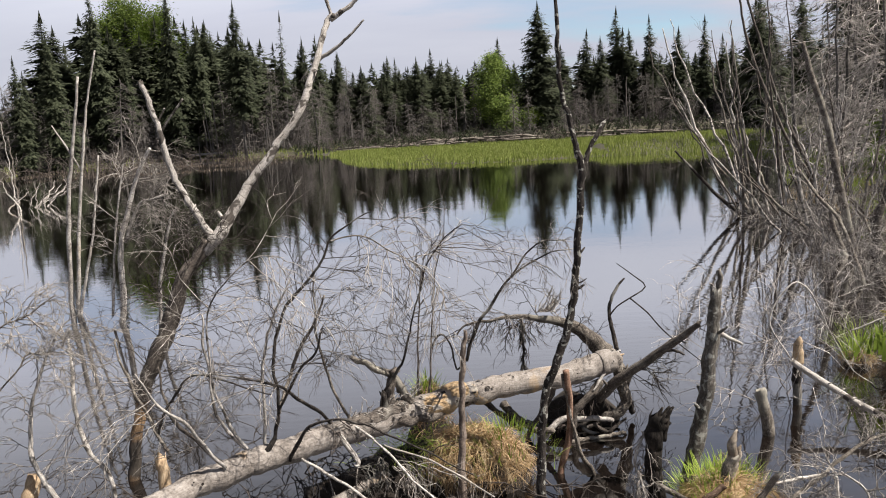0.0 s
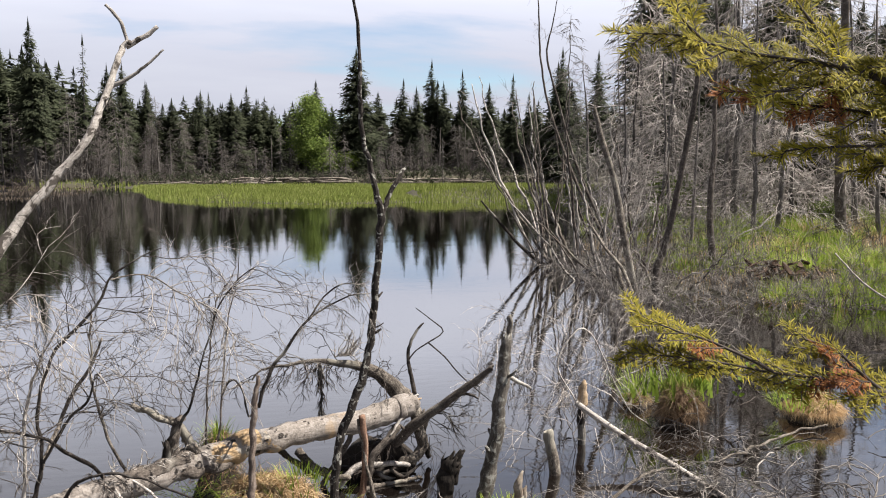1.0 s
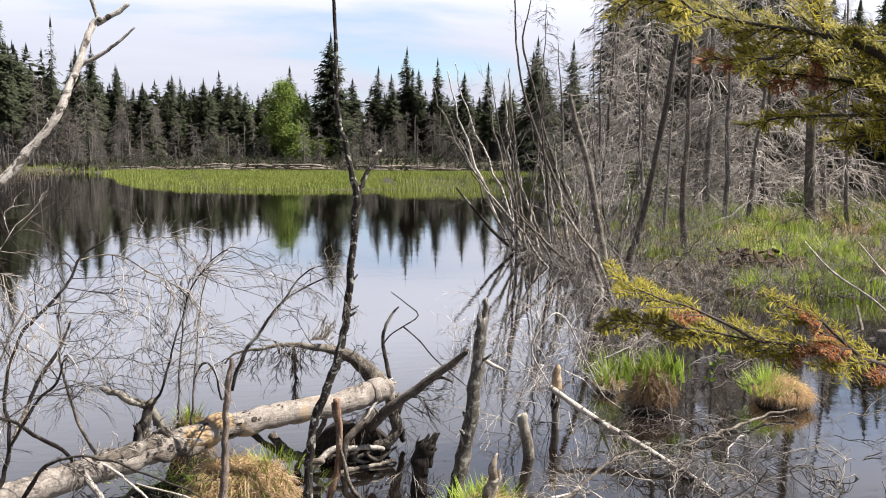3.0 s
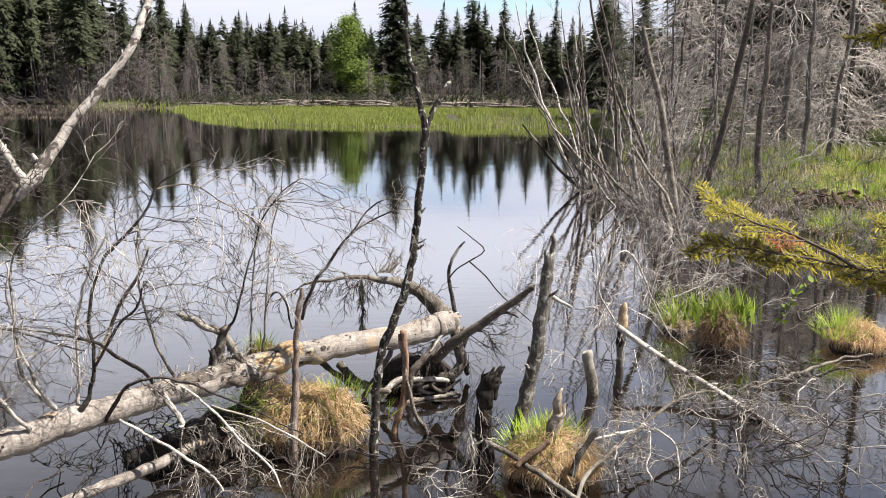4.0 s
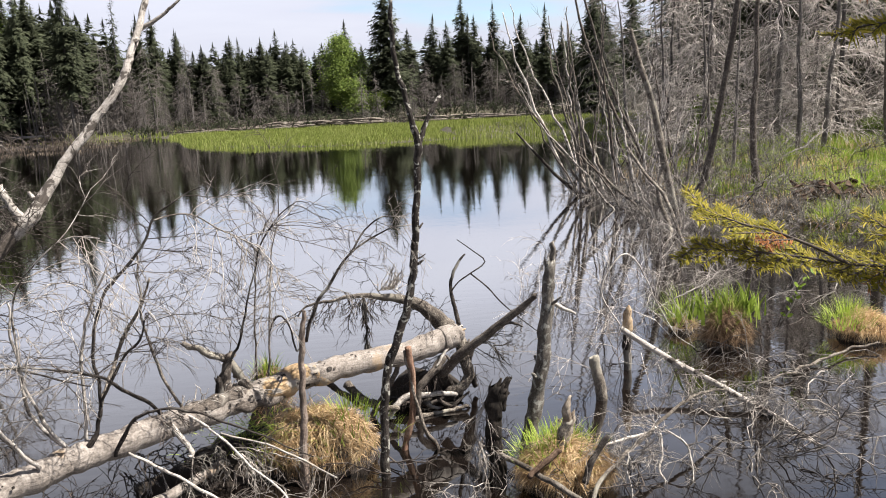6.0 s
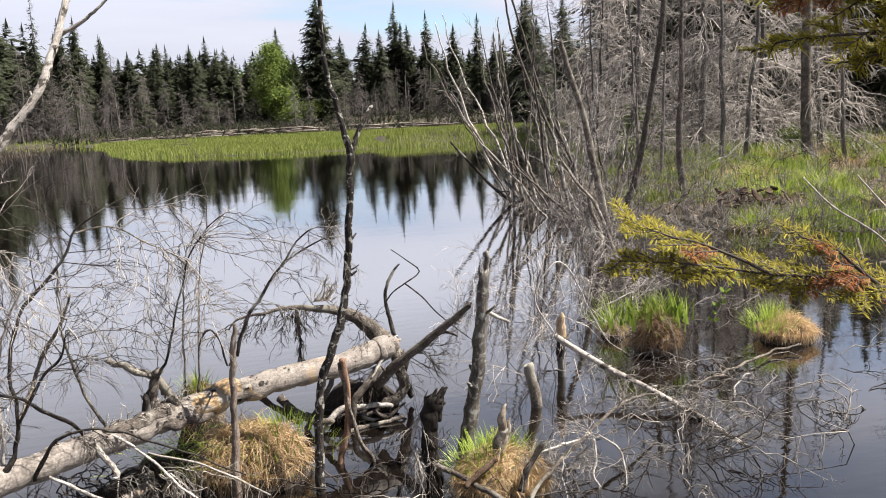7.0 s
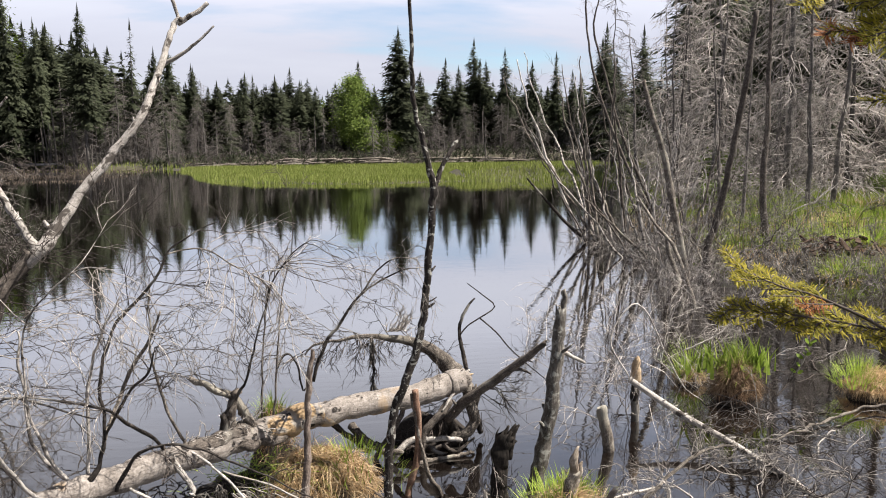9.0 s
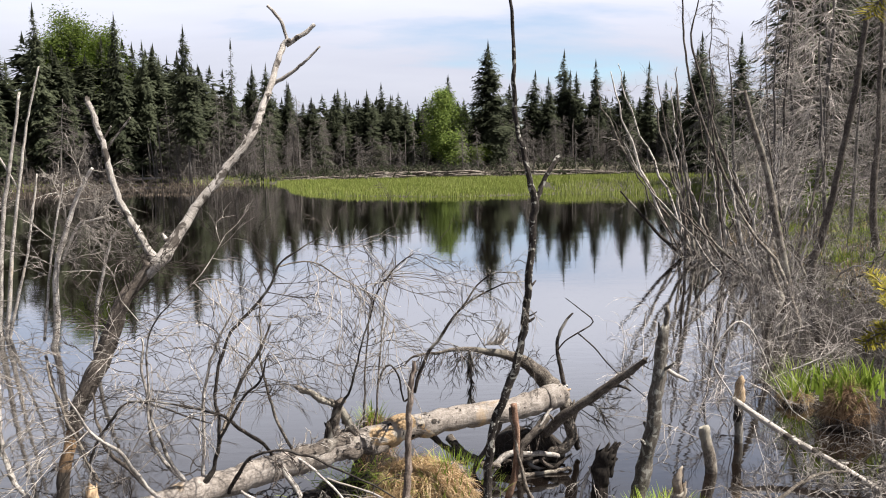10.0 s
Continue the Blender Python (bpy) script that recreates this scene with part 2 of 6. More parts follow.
PEELING = bark("peeling_pale_wood", (0.16, 0.14, 0.125), (0.30, 0.272, 0.247), (0.45, 0.415, 0.385), (0.075, 0.064, 0.056), (0.53, 0.59), (150, 16), 0.85, 1.0, 0.6, span=(0.40, 0.60), patches=13.0)
FAR_TRUNK = bark("far_trunks", (0.042, 0.037, 0.034), (0.09, 0.081, 0.075), (0.17, 0.157, 0.145), bump=0.1)
FAR_TWIG = bark("far_dead_twigs", (0.055, 0.047, 0.043), (0.108, 0.095, 0.088), (0.18, 0.163, 0.153), bump=0.0)
# lighter than FAR_TWIG: the sun on the bank is put into the colour
BANK_TWIG = bark("sunlit_bank_twigs", (0.06, 0.05, 0.044), (0.27, 0.24, 0.22), (0.55, 0.51, 0.47), bump=0.0, vary=0.5, grain=(5, 4), span=(0.38, 0.60))
NEEDLE = leafy("spruce_needles", [(0.2, (0.040, 0.047, 0.029)), (0.55, (0.060, 0.068, 0.041)), (0.85, (0.088, 0.097, 0.060))], 0.5, rough=0.9)
BROADLEAF = leafy("spring_leaves", [(0.2, (0.06, 0.092, 0.018)), (0.6, (0.118, 0.163, 0.03)), (0.9, (0.20, 0.245, 0.06))], 0.4)
SEDGE = leafy("green_sedge", [(0.2, (0.15, 0.195, 0.038)), (0.55, (0.25, 0.295, 0.07)), (0.85, (0.36, 0.375, 0.14))], 0.35, patch_scale=0.35)
GREEN_BLADE = leafy("fresh_grass", [(0.15, (0.10, 0.155, 0.02)), (0.5, (0.20, 0.275, 0.04)), (0.85, (0.37, 0.41, 0.11))], 0.4)
STRAW = leafy("dry_straw", [(0.15, (0.20, 0.125, 0.068)), (0.5, (0.42, 0.288, 0.155)), (0.85, (0.60, 0.48, 0.31))], 0.3, patch_scale=9.0)
BROWN_STRAW = leafy("brown_straw", [(0.15, (0.09, 0.052, 0.031)), (0.5, (0.25, 0.16, 0.098)), (0.85, (0.42, 0.31, 0.20))], 0.25, patch_scale=5.0)
DEAD_REED = leafy("grey_brown_reeds", [(0.15, (0.05, 0.038, 0.03)), (0.5, (0.11, 0.085, 0.066)), (0.85, (0.20, 0.165, 0.13))], 0.25, patch_scale=2.0)
FIR_GREEN = leafy("yellow_green_needles", [(0.2, (0.115, 0.112, 0.012)), (0.55, (0.26, 0.225, 0.024)), (0.85, (0.46, 0.38, 0.055))], 0.5, patch_scale=9.0)
FIR_RUST = leafy("rusty_needles", [(0.2, (0.17, 0.055, 0.022)), (0.6, (0.30, 0.12, 0.045)), (0.9, (0.38, 0.21, 0.08))], 0.45, patch_scale=9.0)
SOIL = earth("bog_soil", [(0.3, (0.009, 0.006, 0.00375)), (0.6, (0.0263, 0.018, 0.012)), (0.85, (0.06, 0.0435, 0.0285))])
GROUND = earth("mossy_ground", [(0.3, (0.016, 0.0125, 0.008)), (0.5, (0.034, 0.029, 0.0145)), (0.7, (0.058, 0.052, 0.025))], 0.25, 9.0)

# ---- building blocks ----
class Geo:
    """Vertices, faces and stem coordinates, gathered for one mesh."""

    def __init__(self):
        self.v, self.f, self.uv, self.fine = [], [], [], True

    def face(self, ids, uvs=None):
        self.f.append(tuple(ids))
        self.uv.extend(uvs or [(0.0, 0.0)] * len(ids))

    def ring_tube(self, pts, radii, sides=8, rough=0.0, jag=0.0, close=True):
        base, m = len(self.v), len(pts)
        run, side = 0.0, None
        for k in range(m):
            a, b = pts[max(k - 1, 0)], pts[min(k + 1, m - 1)]
            d = (b - a).normalized() if (b - a).length > 1e-9 else Vector((0, 0, 1))
            if side is None:
                side = d.orthogonal().normalized()
            side = (side - d * side.dot(d))
            side = side.normalized() if side.length > 1e-6 else d.orthogonal().normalized()
            up = d.cross(side)
            if k:
                run += (pts[k] - pts[k - 1]).length
            for s in range(sides):
                ang = 2 * math.pi * s / sides
                r = radii[k]
                if rough:
                    q = pts[k] + side * math.cos(ang) * 0.05 + up * math.sin(ang) * 0.05
                    r *= 1 + rough * noise.noise(q * 14)
                off = (side * math.cos(ang) + up * math.sin(ang)) * r
                if jag and k == m - 1:
                    off += d * random.uniform(-jag, jag)
                self.v.append(pts[k] + off)
            if k:
                r0 = max(radii[k], 0.004) * 2 * math.pi / sides
                step = (pts[k] - pts[k - 1]).length
                for s in range(sides):
                    t = (s + 1) % sides
                    lo, hi = base + (k - 1) * sides, base + k * sides
                    self.face((lo + s, lo + t, hi + t, hi + s), [(s * r0, run - step), ((s + 1) * r0, run - step), ((s + 1) * r0, run), (s * r0, run)])
        if close and sides > 3:
            self.face([base + s for s in reversed(range(sides))])
            self.face([base + (m - 1) * sides + s for s in range(sides)])

    def tube(self, ctrl, sides=8, sub=4, wob=0.0, rough=0.08, jag=0.0):
        """A stem through control points (x, y, z, radius), smoothed, with a little crookedness. Returns its points."""
        pts, radii = spline(ctrl, sub)
        if wob:
            for k in range(1, len(pts) - 1):
                pts[k] = pts[k] + Vector((noise.noise(pts[k] * 9), noise.noise(pts[k] * 9 + Vector((7, 3, 1))), noise.noise(pts[k] * 9 + Vector((2, 9, 4))))) * wob
                q = pts[k] * 31
                kink = min(radii[k] * 0.55, 0.007)
                pts[k] = pts[k] + Vector((noise.noise(q), noise.noise(q + Vector((5, 1, 8))), noise.noise(q + Vector((3, 6, 2))))) * kink
                radii[k] *= 1 + min(0.22, 0.003 / radii[k]) * noise.noise(q * 0.8 + Vector((9, 9, 9)))
        self.ring_tube(pts, radii, sides, rough, jag)
        return pts, radii

    def blade(self, p, d, up, length, width, bend=0.5, segs=3, droop=0.0):
        """A grass blade or needle: a tapering strip that bends from up towards d."""
        side = d.cross(up)
        side = side.normalized() if side.length > 1e-6 else Vector((1, 0, 0))
        base, q, way = len(self.v), p.copy(), up.copy()
        for k in range(segs + 1):
            w = width * (1 - k / segs) ** 0.7 * 0.5
            if k < segs:
                self.v += [q - side * w, q + side * w]
            else:
                self.v.append(q)
            way = (way + d * bend / segs + Vector((0, 0, -droop / segs))).normalized()
            q = q + way * (length / segs)
        for k in range(segs - 1):
            self.face((base + 2 * k, base + 2 * k + 1, base + 2 * k + 3, base + 2 * k + 2))
        self.face((base + 2 * segs - 2, base + 2 * segs - 1, base + 2 * segs))

    def twig(self, p, d, length, r, depth=2, droop=0.25, kids=5, spread=0.9, sides=3, bendy=0.35):
        """A bare twig that forks into finer ones."""
        n = (7 if depth > 1 else 5 if depth else 3) if self.fine else (3 if depth else 2)
        pts, q, main = [p.copy()], p.copy(), d.normalized()
        for k in range(n):
            main = (main + Vector((random.gauss(0, 1), random.gauss(0, 1), random.gauss(0, 1))) * bendy * 0.16 + Vector((0, 0, -droop / n))).normalized()
            way = (main + Vector((random.gauss(0, 1), random.gauss(0, 1), random.gauss(0, 1))) * bendy * 0.22).normalized()
            q = q + way * (length / n)
            pts.append(q.copy())
        self.ring_tube(pts, [max(r * (1 - 0.65 * k / n), r * 0.25) for k in range(n + 1)], sides, 0, 0, False)
        if depth:
            for _ in range(kids):
                s = random.uniform(0.2, 0.95) * n
                k = min(int(s), n - 1)
                at_ = pts[k].lerp(pts[k + 1], s - k)
                axis = (pts[k + 1] - pts[k]).normalized()
                out = axis.orthogonal().normalized()
                out.rotate(Matrix.Rotation(random.uniform(0, 6.283), 3, axis))
                self.twig(at_, axis + out * random.uniform(0.5, 1.2) * spread, length * random.uniform(0.3, 0.6), r * 0.68, depth - 1, droop, max(kids - 1, 2), spread, sides, bendy)


def spline(ctrl, sub=4):
    c = [Vector(p[:3]) for p in ctrl]
    r = [p[3] for p in ctrl]
    pts, radii = [], []
    for k in range(len(c) - 1):
        a, b, d, e = c[max(k - 1, 0)], c[k], c[k + 1], c[min(k + 2, len(c) - 1)]
        for j in range(sub):
            t = j / sub
            pts.append(0.5 * ((2 * b) + (d - a) * t + (2 * a - 5 * b + 4 * d - e) * t * t + (3 * b - a - 3 * d + e) * t ** 3))
            radii.append(r[k] + (r[k + 1] - r[k]) * t)
    return pts + [c[-1]], radii + [r[-1]]


def mesh_of(name, geo, material, smooth=True):
    me = bpy.data.meshes.new(name)
    me.from_pydata([tuple(v) for v in geo.v], [], geo.f)
    layer = me.uv_layers.new(name="UVMap")
    layer.data.foreach_set("uv", np.array(geo.uv, dtype=np.float32).ravel())
    me.polygons.foreach_set("use_smooth", [smooth] * len(me.polygons))
    me.materials.append(material)
    me.update()
    return me


def part(name, geo, material, parent=None, label="", smooth=True):
    ob = new(name, mesh_of(name, geo, material, smooth))
    if parent:
        ob.parent = parent
        ob.matrix_parent_inverse = parent.matrix_world.inverted()
    if name in ("twigs", "dead_boughs", "straw", "green_blades", "iris_leaves", "hanging_twigs", "bleached_twigs", "root_fibres", "needles", "bark_flakes"):
        ob["kind"] = "stuff"
    return tagged(ob, label)


def thing(name, at_, label, category, group="", kind=""):
    ob = new(name)
    ob.empty_display_size = 0.1
    ob.location = at_
    ob.matrix_world = Matrix.Translation(at_)
    return tagged(ob, label, category, group, kind)


def stem(name, ctrl, material, parent=None, label="", sides=8, sub=5, wob=0.006, rough=0.12, jag=0.0, stubs=0):
    g = Geo()
    pts, radii = g.tube(ctrl, sides, sub, wob, rough, jag)
    for _ in range(stubs):   # broken-off side twigs
        k = random.randrange(2, max(3, int(len(pts) * 0.85)))
        axis = (pts[k + 1] - pts[k - 1]).normalized()
        out = axis.orthogonal().normalized()
        out.rotate(Matrix.Rotation(random.uniform(0, 6.283), 3, axis))
        way, L = (out + axis * random.uniform(0.2, 0.9)).normalized(), radii[k] * random.uniform(1.6, 3.5)
        r = radii[k] * random.uniform(0.2, 0.4)
        g.ring_tube([pts[k], pts[k] + way * L * 0.6, pts[k] + way * L + axis * L * 0.1], [r * 1.3, r, r * 0.6], 5, 0, 0, True)
    return part(name, g, material, parent, label)


def sprays(ctrl, count, length, r, depth=2, droop=0.3, kids=5, start=0.25, spread=1.0, bias=(0, 0, 0), bendy=0.45):
    """Fine twigs all along a stem, as one mesh."""
    g = Geo()
    pts, radii = spline(ctrl, 6)
    n = len(pts) - 1
    for _ in range(count):
        s = (start + (1 - start) * random.random()) * n
        k = min(int(s), n - 1)
        p = pts[k].lerp(pts[k + 1], s - k)
        axis = (pts[k + 1] - pts[k]).normalized()
        out = axis.orthogonal().normalized()
        out.rotate(Matrix.Rotation(random.uniform(0, 6.283), 3, axis))
        g.twig(p, axis * random.uniform(0.3, 1.0) + out * spread + Vector(bias), length * random.uniform(0.4, 1.2), r, depth, droop, kids, bendy=bendy)
    return g


def inside(poly, x, y):
    hit, j = False, len(poly) - 1
    for i in range(len(poly)):
        (xi, yi), (xj, yj) = poly[i], poly[j]
        if (yi > y) != (yj > y) and x < (xj - xi) * (y - yi) / (yj - yi) + xi:
            hit = not hit
        j = i
    return hit


def edge_distance(poly, x, y):
    best = 1e9
    for i in range(len(poly)):
        (ax, ay), (bx, by) = poly[i - 1], poly[i]
        dx, dy = bx - ax, by - ay
        t = max(0.0, min(1.0, ((x - ax) * dx + (y - ay) * dy) / (dx * dx + dy * dy)))
        best = min(best, math.hypot(x - ax - t * dx, y - ay - t * dy))
    return best

# ---- land and water ----
SHORE = [(-40, 1.0), (-6, 1.2), (3, 1.4), (8, 1.2), (16, 1.5), (17, 7.6), (12, 8.0), (9.5, 8.6), (7.8, 9.2), (6.5, 10.2), (5.6, 11.4), (5.7, 14.5), (7.5, 19), (9.5, 24),
         (13, 30.5), (10, 33.3), (5, 33.3), (1, 32.9), (-2.4, 34.3), (-4.6, 36.6), (-6.2, 40.5), (-7.2, 46), (-11, 53), (-18.5, 55), (-24, 50), (-30, 44), (-38, 36), (-44, 15)]


def land_height(x, y):
    """Height of the ground over the water's level: a flat boggy rim, rising a little into the woods."""
    d = edge_distance(SHORE, x, y)
    if inside(SHORE, x, y):
        return -min(0.7, 0.05 + d * 0.5)
    h = min(0.16, 0.02 + d * 0.22) + 0.10 * noise.noise(Vector((x * 0.6, y * 0.6, 0))) * min(1, d)
    if -12 < x < 18 and 31 < y < 60:
        h = max(0.025, min(h * 0.4, 0.05))
    if x > 6 and 8 < y < 40:
        h += min(0.35, max(0.0, d - 0.6) * 0.16)
    if y > 56 or x < -30 or x > 22:
        h += min(0.5, d * 0.02)
    if y < 1.4:
        h += min(0.28, d * 0.3)
    return h


def build_land():
    xs = [-900, -500, -250, -140, -90, -65, -52] + [-45 + 0.75 * k for k in range(121)] + [52, 65, 90, 140, 250, 500, 900]
    ys = [-300, -120, -50, -20, -8] + [-4 + 0.6 * k for k in range(125)] + [73, 78, 86, 100, 130, 180, 280, 500, 900, 1500]
    g = Geo()
    for y in ys:
        for x in xs:
            g.v.append((x, y, land_height(x, y)))
    w = len(xs)
    for j in range(len(ys) - 1):
        for i in range(w - 1):
            g.face((j * w + i, j * w + i + 1, (j + 1) * w + i + 1, (j + 1) * w + i))
    ground = part("ground", g, GROUND)
    tagged(ground, "boggy brown and mossy ground round the pond", "ground", kind="structure")
    g = Geo()
    g.v += [(-46, -0.5, 0), (20, -0.5, 0), (20, 58, 0), (-46, 58, 0)]
    g.face((0, 1, 2, 3))
    water = part("water", g, WATER, smooth=False)
    tagged(water, "still dark brown pond water mirroring trees and sky", "water", kind="structure")


build_land()


def meadow(name, label, count, test, box, tall, width, material, bend=0.35, seed=3):
    """Upright blades scattered over a stretch of land: stuff."""
    random.seed(seed)
    g = Geo()
    done = 0
    while done < count:
        x, y = random.uniform(box[0], box[2]), random.uniform(box[1], box[3])
        if not test(x, y):
            continue
        done += 1
        ang = random.uniform(0, 6.283)
        d = Vector((math.cos(ang), math.sin(ang), 0))
        z = max(land_height(x, y), -0.05)
        patch = 0.9 + 0.3 * noise.noise(Vector((x * 0.8, y * 0.5, 3)))
        g.blade(Vector((x, y, z - 0.02)), d, Vector((random.gauss(0, 0.12), random.gauss(0, 0.12), 1)).normalized(), tall * patch * random.uniform(0.6, 1.25), width * random.uniform(0.7, 1.3), bend * random.random(), 2)
    ob = part(name, g, material, smooth=False)
    return tagged(ob, label, "grass", kind="stuff")


def on_island(x, y):
    return not inside(SHORE, x, y) or edge_distance(SHORE, x, y) < 0.25


meadow("sedge_meadow", "bright green sedge meadow reaching into the pond", 70000, on_island, (-8.5, 31.5, 16, 51.5), 0.23, 0.03, SEDGE, seed=3)
meadow("sedge_fringe", "pale green sedge along the far shore", 3500, on_island, (-34, 40, -9, 62), 0.34, 0.05, SEDGE, seed=5)
meadow("dead_reeds", "flattened brown dead reeds in the shallows of the far shore", 9000, lambda x, y: inside(SHORE, x, y) and noise.noise(Vector((x * 0.25, y * 0.5, 2))) > -0.15, (-30, 37, -10, 54), 0.16, 0.035, DEAD_REED, 1.2, 6)

# ---- trees of the far shore ----
def spruce(height, spread, seed, bare=0.15, thin=1.0, plain=False):
    """A narrow bog spruce: tapered trunk, whorls of drooping boughs with ragged sprays, dead twigs low down."""
    random.seed(seed)
    tree = thing("spruce", (0, 0, 0), "dark green pointed spruce on the far shore", "tree", "spruces of the far shore")
    g = Geo()
    lean = Vector((random.gauss(0, 0.01), random.gauss(0, 0.01), 1))
    pts = [lean * height * k / 8 for k in range(9)]
    g.ring_tube(pts, [max(0.012 * height * (1 - 0.95 * k / 8), 0.012) for k in range(9)], 6)
    part("trunk", g, FAR_TRUNK, tree)
    g, dead = Geo(), Geo()
    dead.fine = False
    z = height * bare
    while z < height * 0.995:
        s = (z - height * bare) / (height * (1 - bare))
        reach = spread * ((1 - s) ** 0.8) * (0.55 + 0.45 * min(1, s * 5)) + 0.05
        reach *= 1 + 0.35 * noise.noise(Vector((seed * 3.1, z * 1.3, 0)))
        for _ in range(int(8 * thin) + 1):
            a = random.uniform(0, 6.283)
            out = Vector((math.cos(a), math.sin(a), 0))
            side = Vector((-out.y, out.x, 0))
            L = reach * random.uniform(0.6, 1.15)
            root = lean * z
            droop = random.uniform(0.15, 0.5) * (1 - s) - 0.25 * s
            n = max(4, int(L / 0.10)) if not plain else 2
            for k in range(n + 1):
                t = (k + 0.6) / (n + 1)
                w = (0.15 + 0.21 * (1 - t)) * (2.2 if plain else 1.0) * min(1, L * 1.6) * random.uniform(0.6, 1.3)
                c = root + out * L * t + side * random.gauss(0, 0.12) * L * t + Vector((0, 0, -droop * L * t * t * 1.1 + 0.05 * random.gauss(0, 1)))
                tip = c + (out + side * random.gauss(0, 0.8)).normalized() * w * random.uniform(0.8, 1.5) + Vector((0, 0, -w * random.uniform(0.1, 1.0)))
                b = len(g.v)
                g.v += [c - side * w * 0.38 + Vector((0, 0, -0.3 * w * random.random())), c + side * w * 0.38 + Vector((0, 0, 0.12 * w)), tip]
                g.face((b, b + 1, b + 2))
        z += random.uniform(0.10, 0.17) * (1.5 if plain else 1.0) * (height / 8) ** 0.5
    for _ in range(5):
        b = len(g.v)
        a = random.uniform(0, 6.283)
        o = Vector((math.cos(a), math.sin(a), 0)) * 0.07
        g.v += [lean * height * 0.95 + o, lean * height * 0.95 - o, lean * height * 1.04]
        g.face((b, b + 1, b + 2))
    part("crown", g, NEEDLE, tree, smooth=False)
    for _ in range(0 if plain else int(30 * (0.3 + bare))):
        a, zz = random.uniform(0, 6.283), random.uniform(0.04, bare + 0.2) * height
        dead.twig(lean * zz, Vector((math.cos(a), math.sin(a), random.uniform(-0.4, 0.2))), spread * random.uniform(0.5, 1.0), 0.018, 1, 0.35, 2)
    if dead.v:
        part("dead_boughs", dead, FAR_TWIG, tree, "grey dead boughs without needles")
    return tree


def dead_spruce(height, seed, boughs=70, twigs=5, r=0.011, reach=0.85, label="grey dead spruce with bare drooping twigs", group="dead spruces", trunk_r=0.011, bough_mat=None):
    random.seed(seed)
    tree = thing("dead_spruce", (0, 0, 0), label, "tree", group)
    g = Geo()
    lean = Vector((random.gauss(0, 0.03), random.gauss(0, 0.03), 1))
    pts = [lean * height * k / 10 + Vector((0.02 * random.gauss(0, 1), 0.02 * random.gauss(0, 1), 0)) for k in range(11)]
    g.ring_tube(pts, [max(trunk_r * height * (1 - 0.9 * k / 10), 0.010) for k in range(11)], 7, 0.1)
    part("trunk", g, FAR_TRUNK, tree)
    g = Geo()
    g.fine = twigs > 5
    for _ in range(boughs):
        a, s = random.uniform(0, 6.283), random.uniform(0.06, 0.98)
        k = min(int(s * 10), 9)
        p = pts[k].lerp(pts[k + 1], s * 10 - k)
        g.twig(p, Vector((math.cos(a), math.sin(a), random.uniform(-0.35, 0.35))), reach * (1.1 - 0.8 * s) * random.uniform(0.5, 1.15), r, 1 if twigs < 6 else 2, 0.7, twigs if twigs < 6 else 4, 0.8, 3, 0.5)
    part("dead_boughs", g, bough_mat or FAR_TWIG, tree)
    return tree


def broadleaf(height, spread, seed, label, leaves=11000, low=0.2, cone=False):
    """A spring-green tree: trunk, limbs and a crown of many small leaf clusters with gaps."""
    random.seed(seed)
    tree = thing("broadleaf_tree", (0, 0, 0), label, "tree")
    g, crown = Geo(), Geo()
    g.ring_tube([Vector((0.05 * math.sin(k), 0.04 * math.cos(k * 2), height * 0.9 * k / 8)) for k in range(9)], [0.016 * height * (1 - 0.9 * k / 8) for k in range(9)], 7)
    tips = []
    for _ in range(70):
        s = random.uniform(low, 0.95)
        a = random.uniform(0, 6.283)
        L = spread * (1.05 - 0.75 * abs(s - 0.45) - 0.35 * s) * random.uniform(0.6, 1.1)
        if cone:
            L = spread * min(1.0, (1.04 - s) * 1.7) ** 0.8 * random.uniform(0.6, 1.05)
        p0 = Vector((0, 0, height * s * 0.9))
        p1 = p0 + Vector((math.cos(a), math.sin(a), random.uniform(0.4, 1.0))) * L
        g.ring_tube([p0, p0.lerp(p1, 0.5) + Vector((0, 0, -0.05)), p1], [0.03, 0.02, 0.008], 4)
        tips += [p0.lerp(p1, t) for t in (0.45, 0.7, 0.9, 1.05)]
    for _ in range(leaves):
        c = random.choice(tips) + Vector((random.gauss(0, 1), random.gauss(0, 1), random.gauss(0, 1))) * spread * 0.16
        d = Vector((random.gauss(0, 1), random.gauss(0, 1), random.gauss(0, 0.6))).normalized()
        e = d.orthogonal().normalized()
        w = random.uniform(0.04, 0.09)
        b = len(crown.v)
        crown.v += [c - d * w, c + e * w * 0.7, c + d * w, c - e * w * 0.7]
        crown.face((b, b + 1, b + 2, b + 3))
    part("trunk", g, FAR_TRUNK, tree)
    part("crown", crown, BROADLEAF, tree, smooth=False)
    return tree


def stand(model, x, y, scale=1.0, turn=None, wide=1.0, sink=0.1):
    m = Matrix.Translation((x, y, land_height(x, y) - sink)) @ Matrix.Rotation(random.uniform(0, 6.28) if turn is None else turn, 4, "Z")
    ob = copy_thing(model, m)
    ob.scale = (scale * wide, scale * wide, scale)
    return ob


def remove(model):
    for o in (*model.children_recursive, model):
        bpy.data.objects.remove(o)


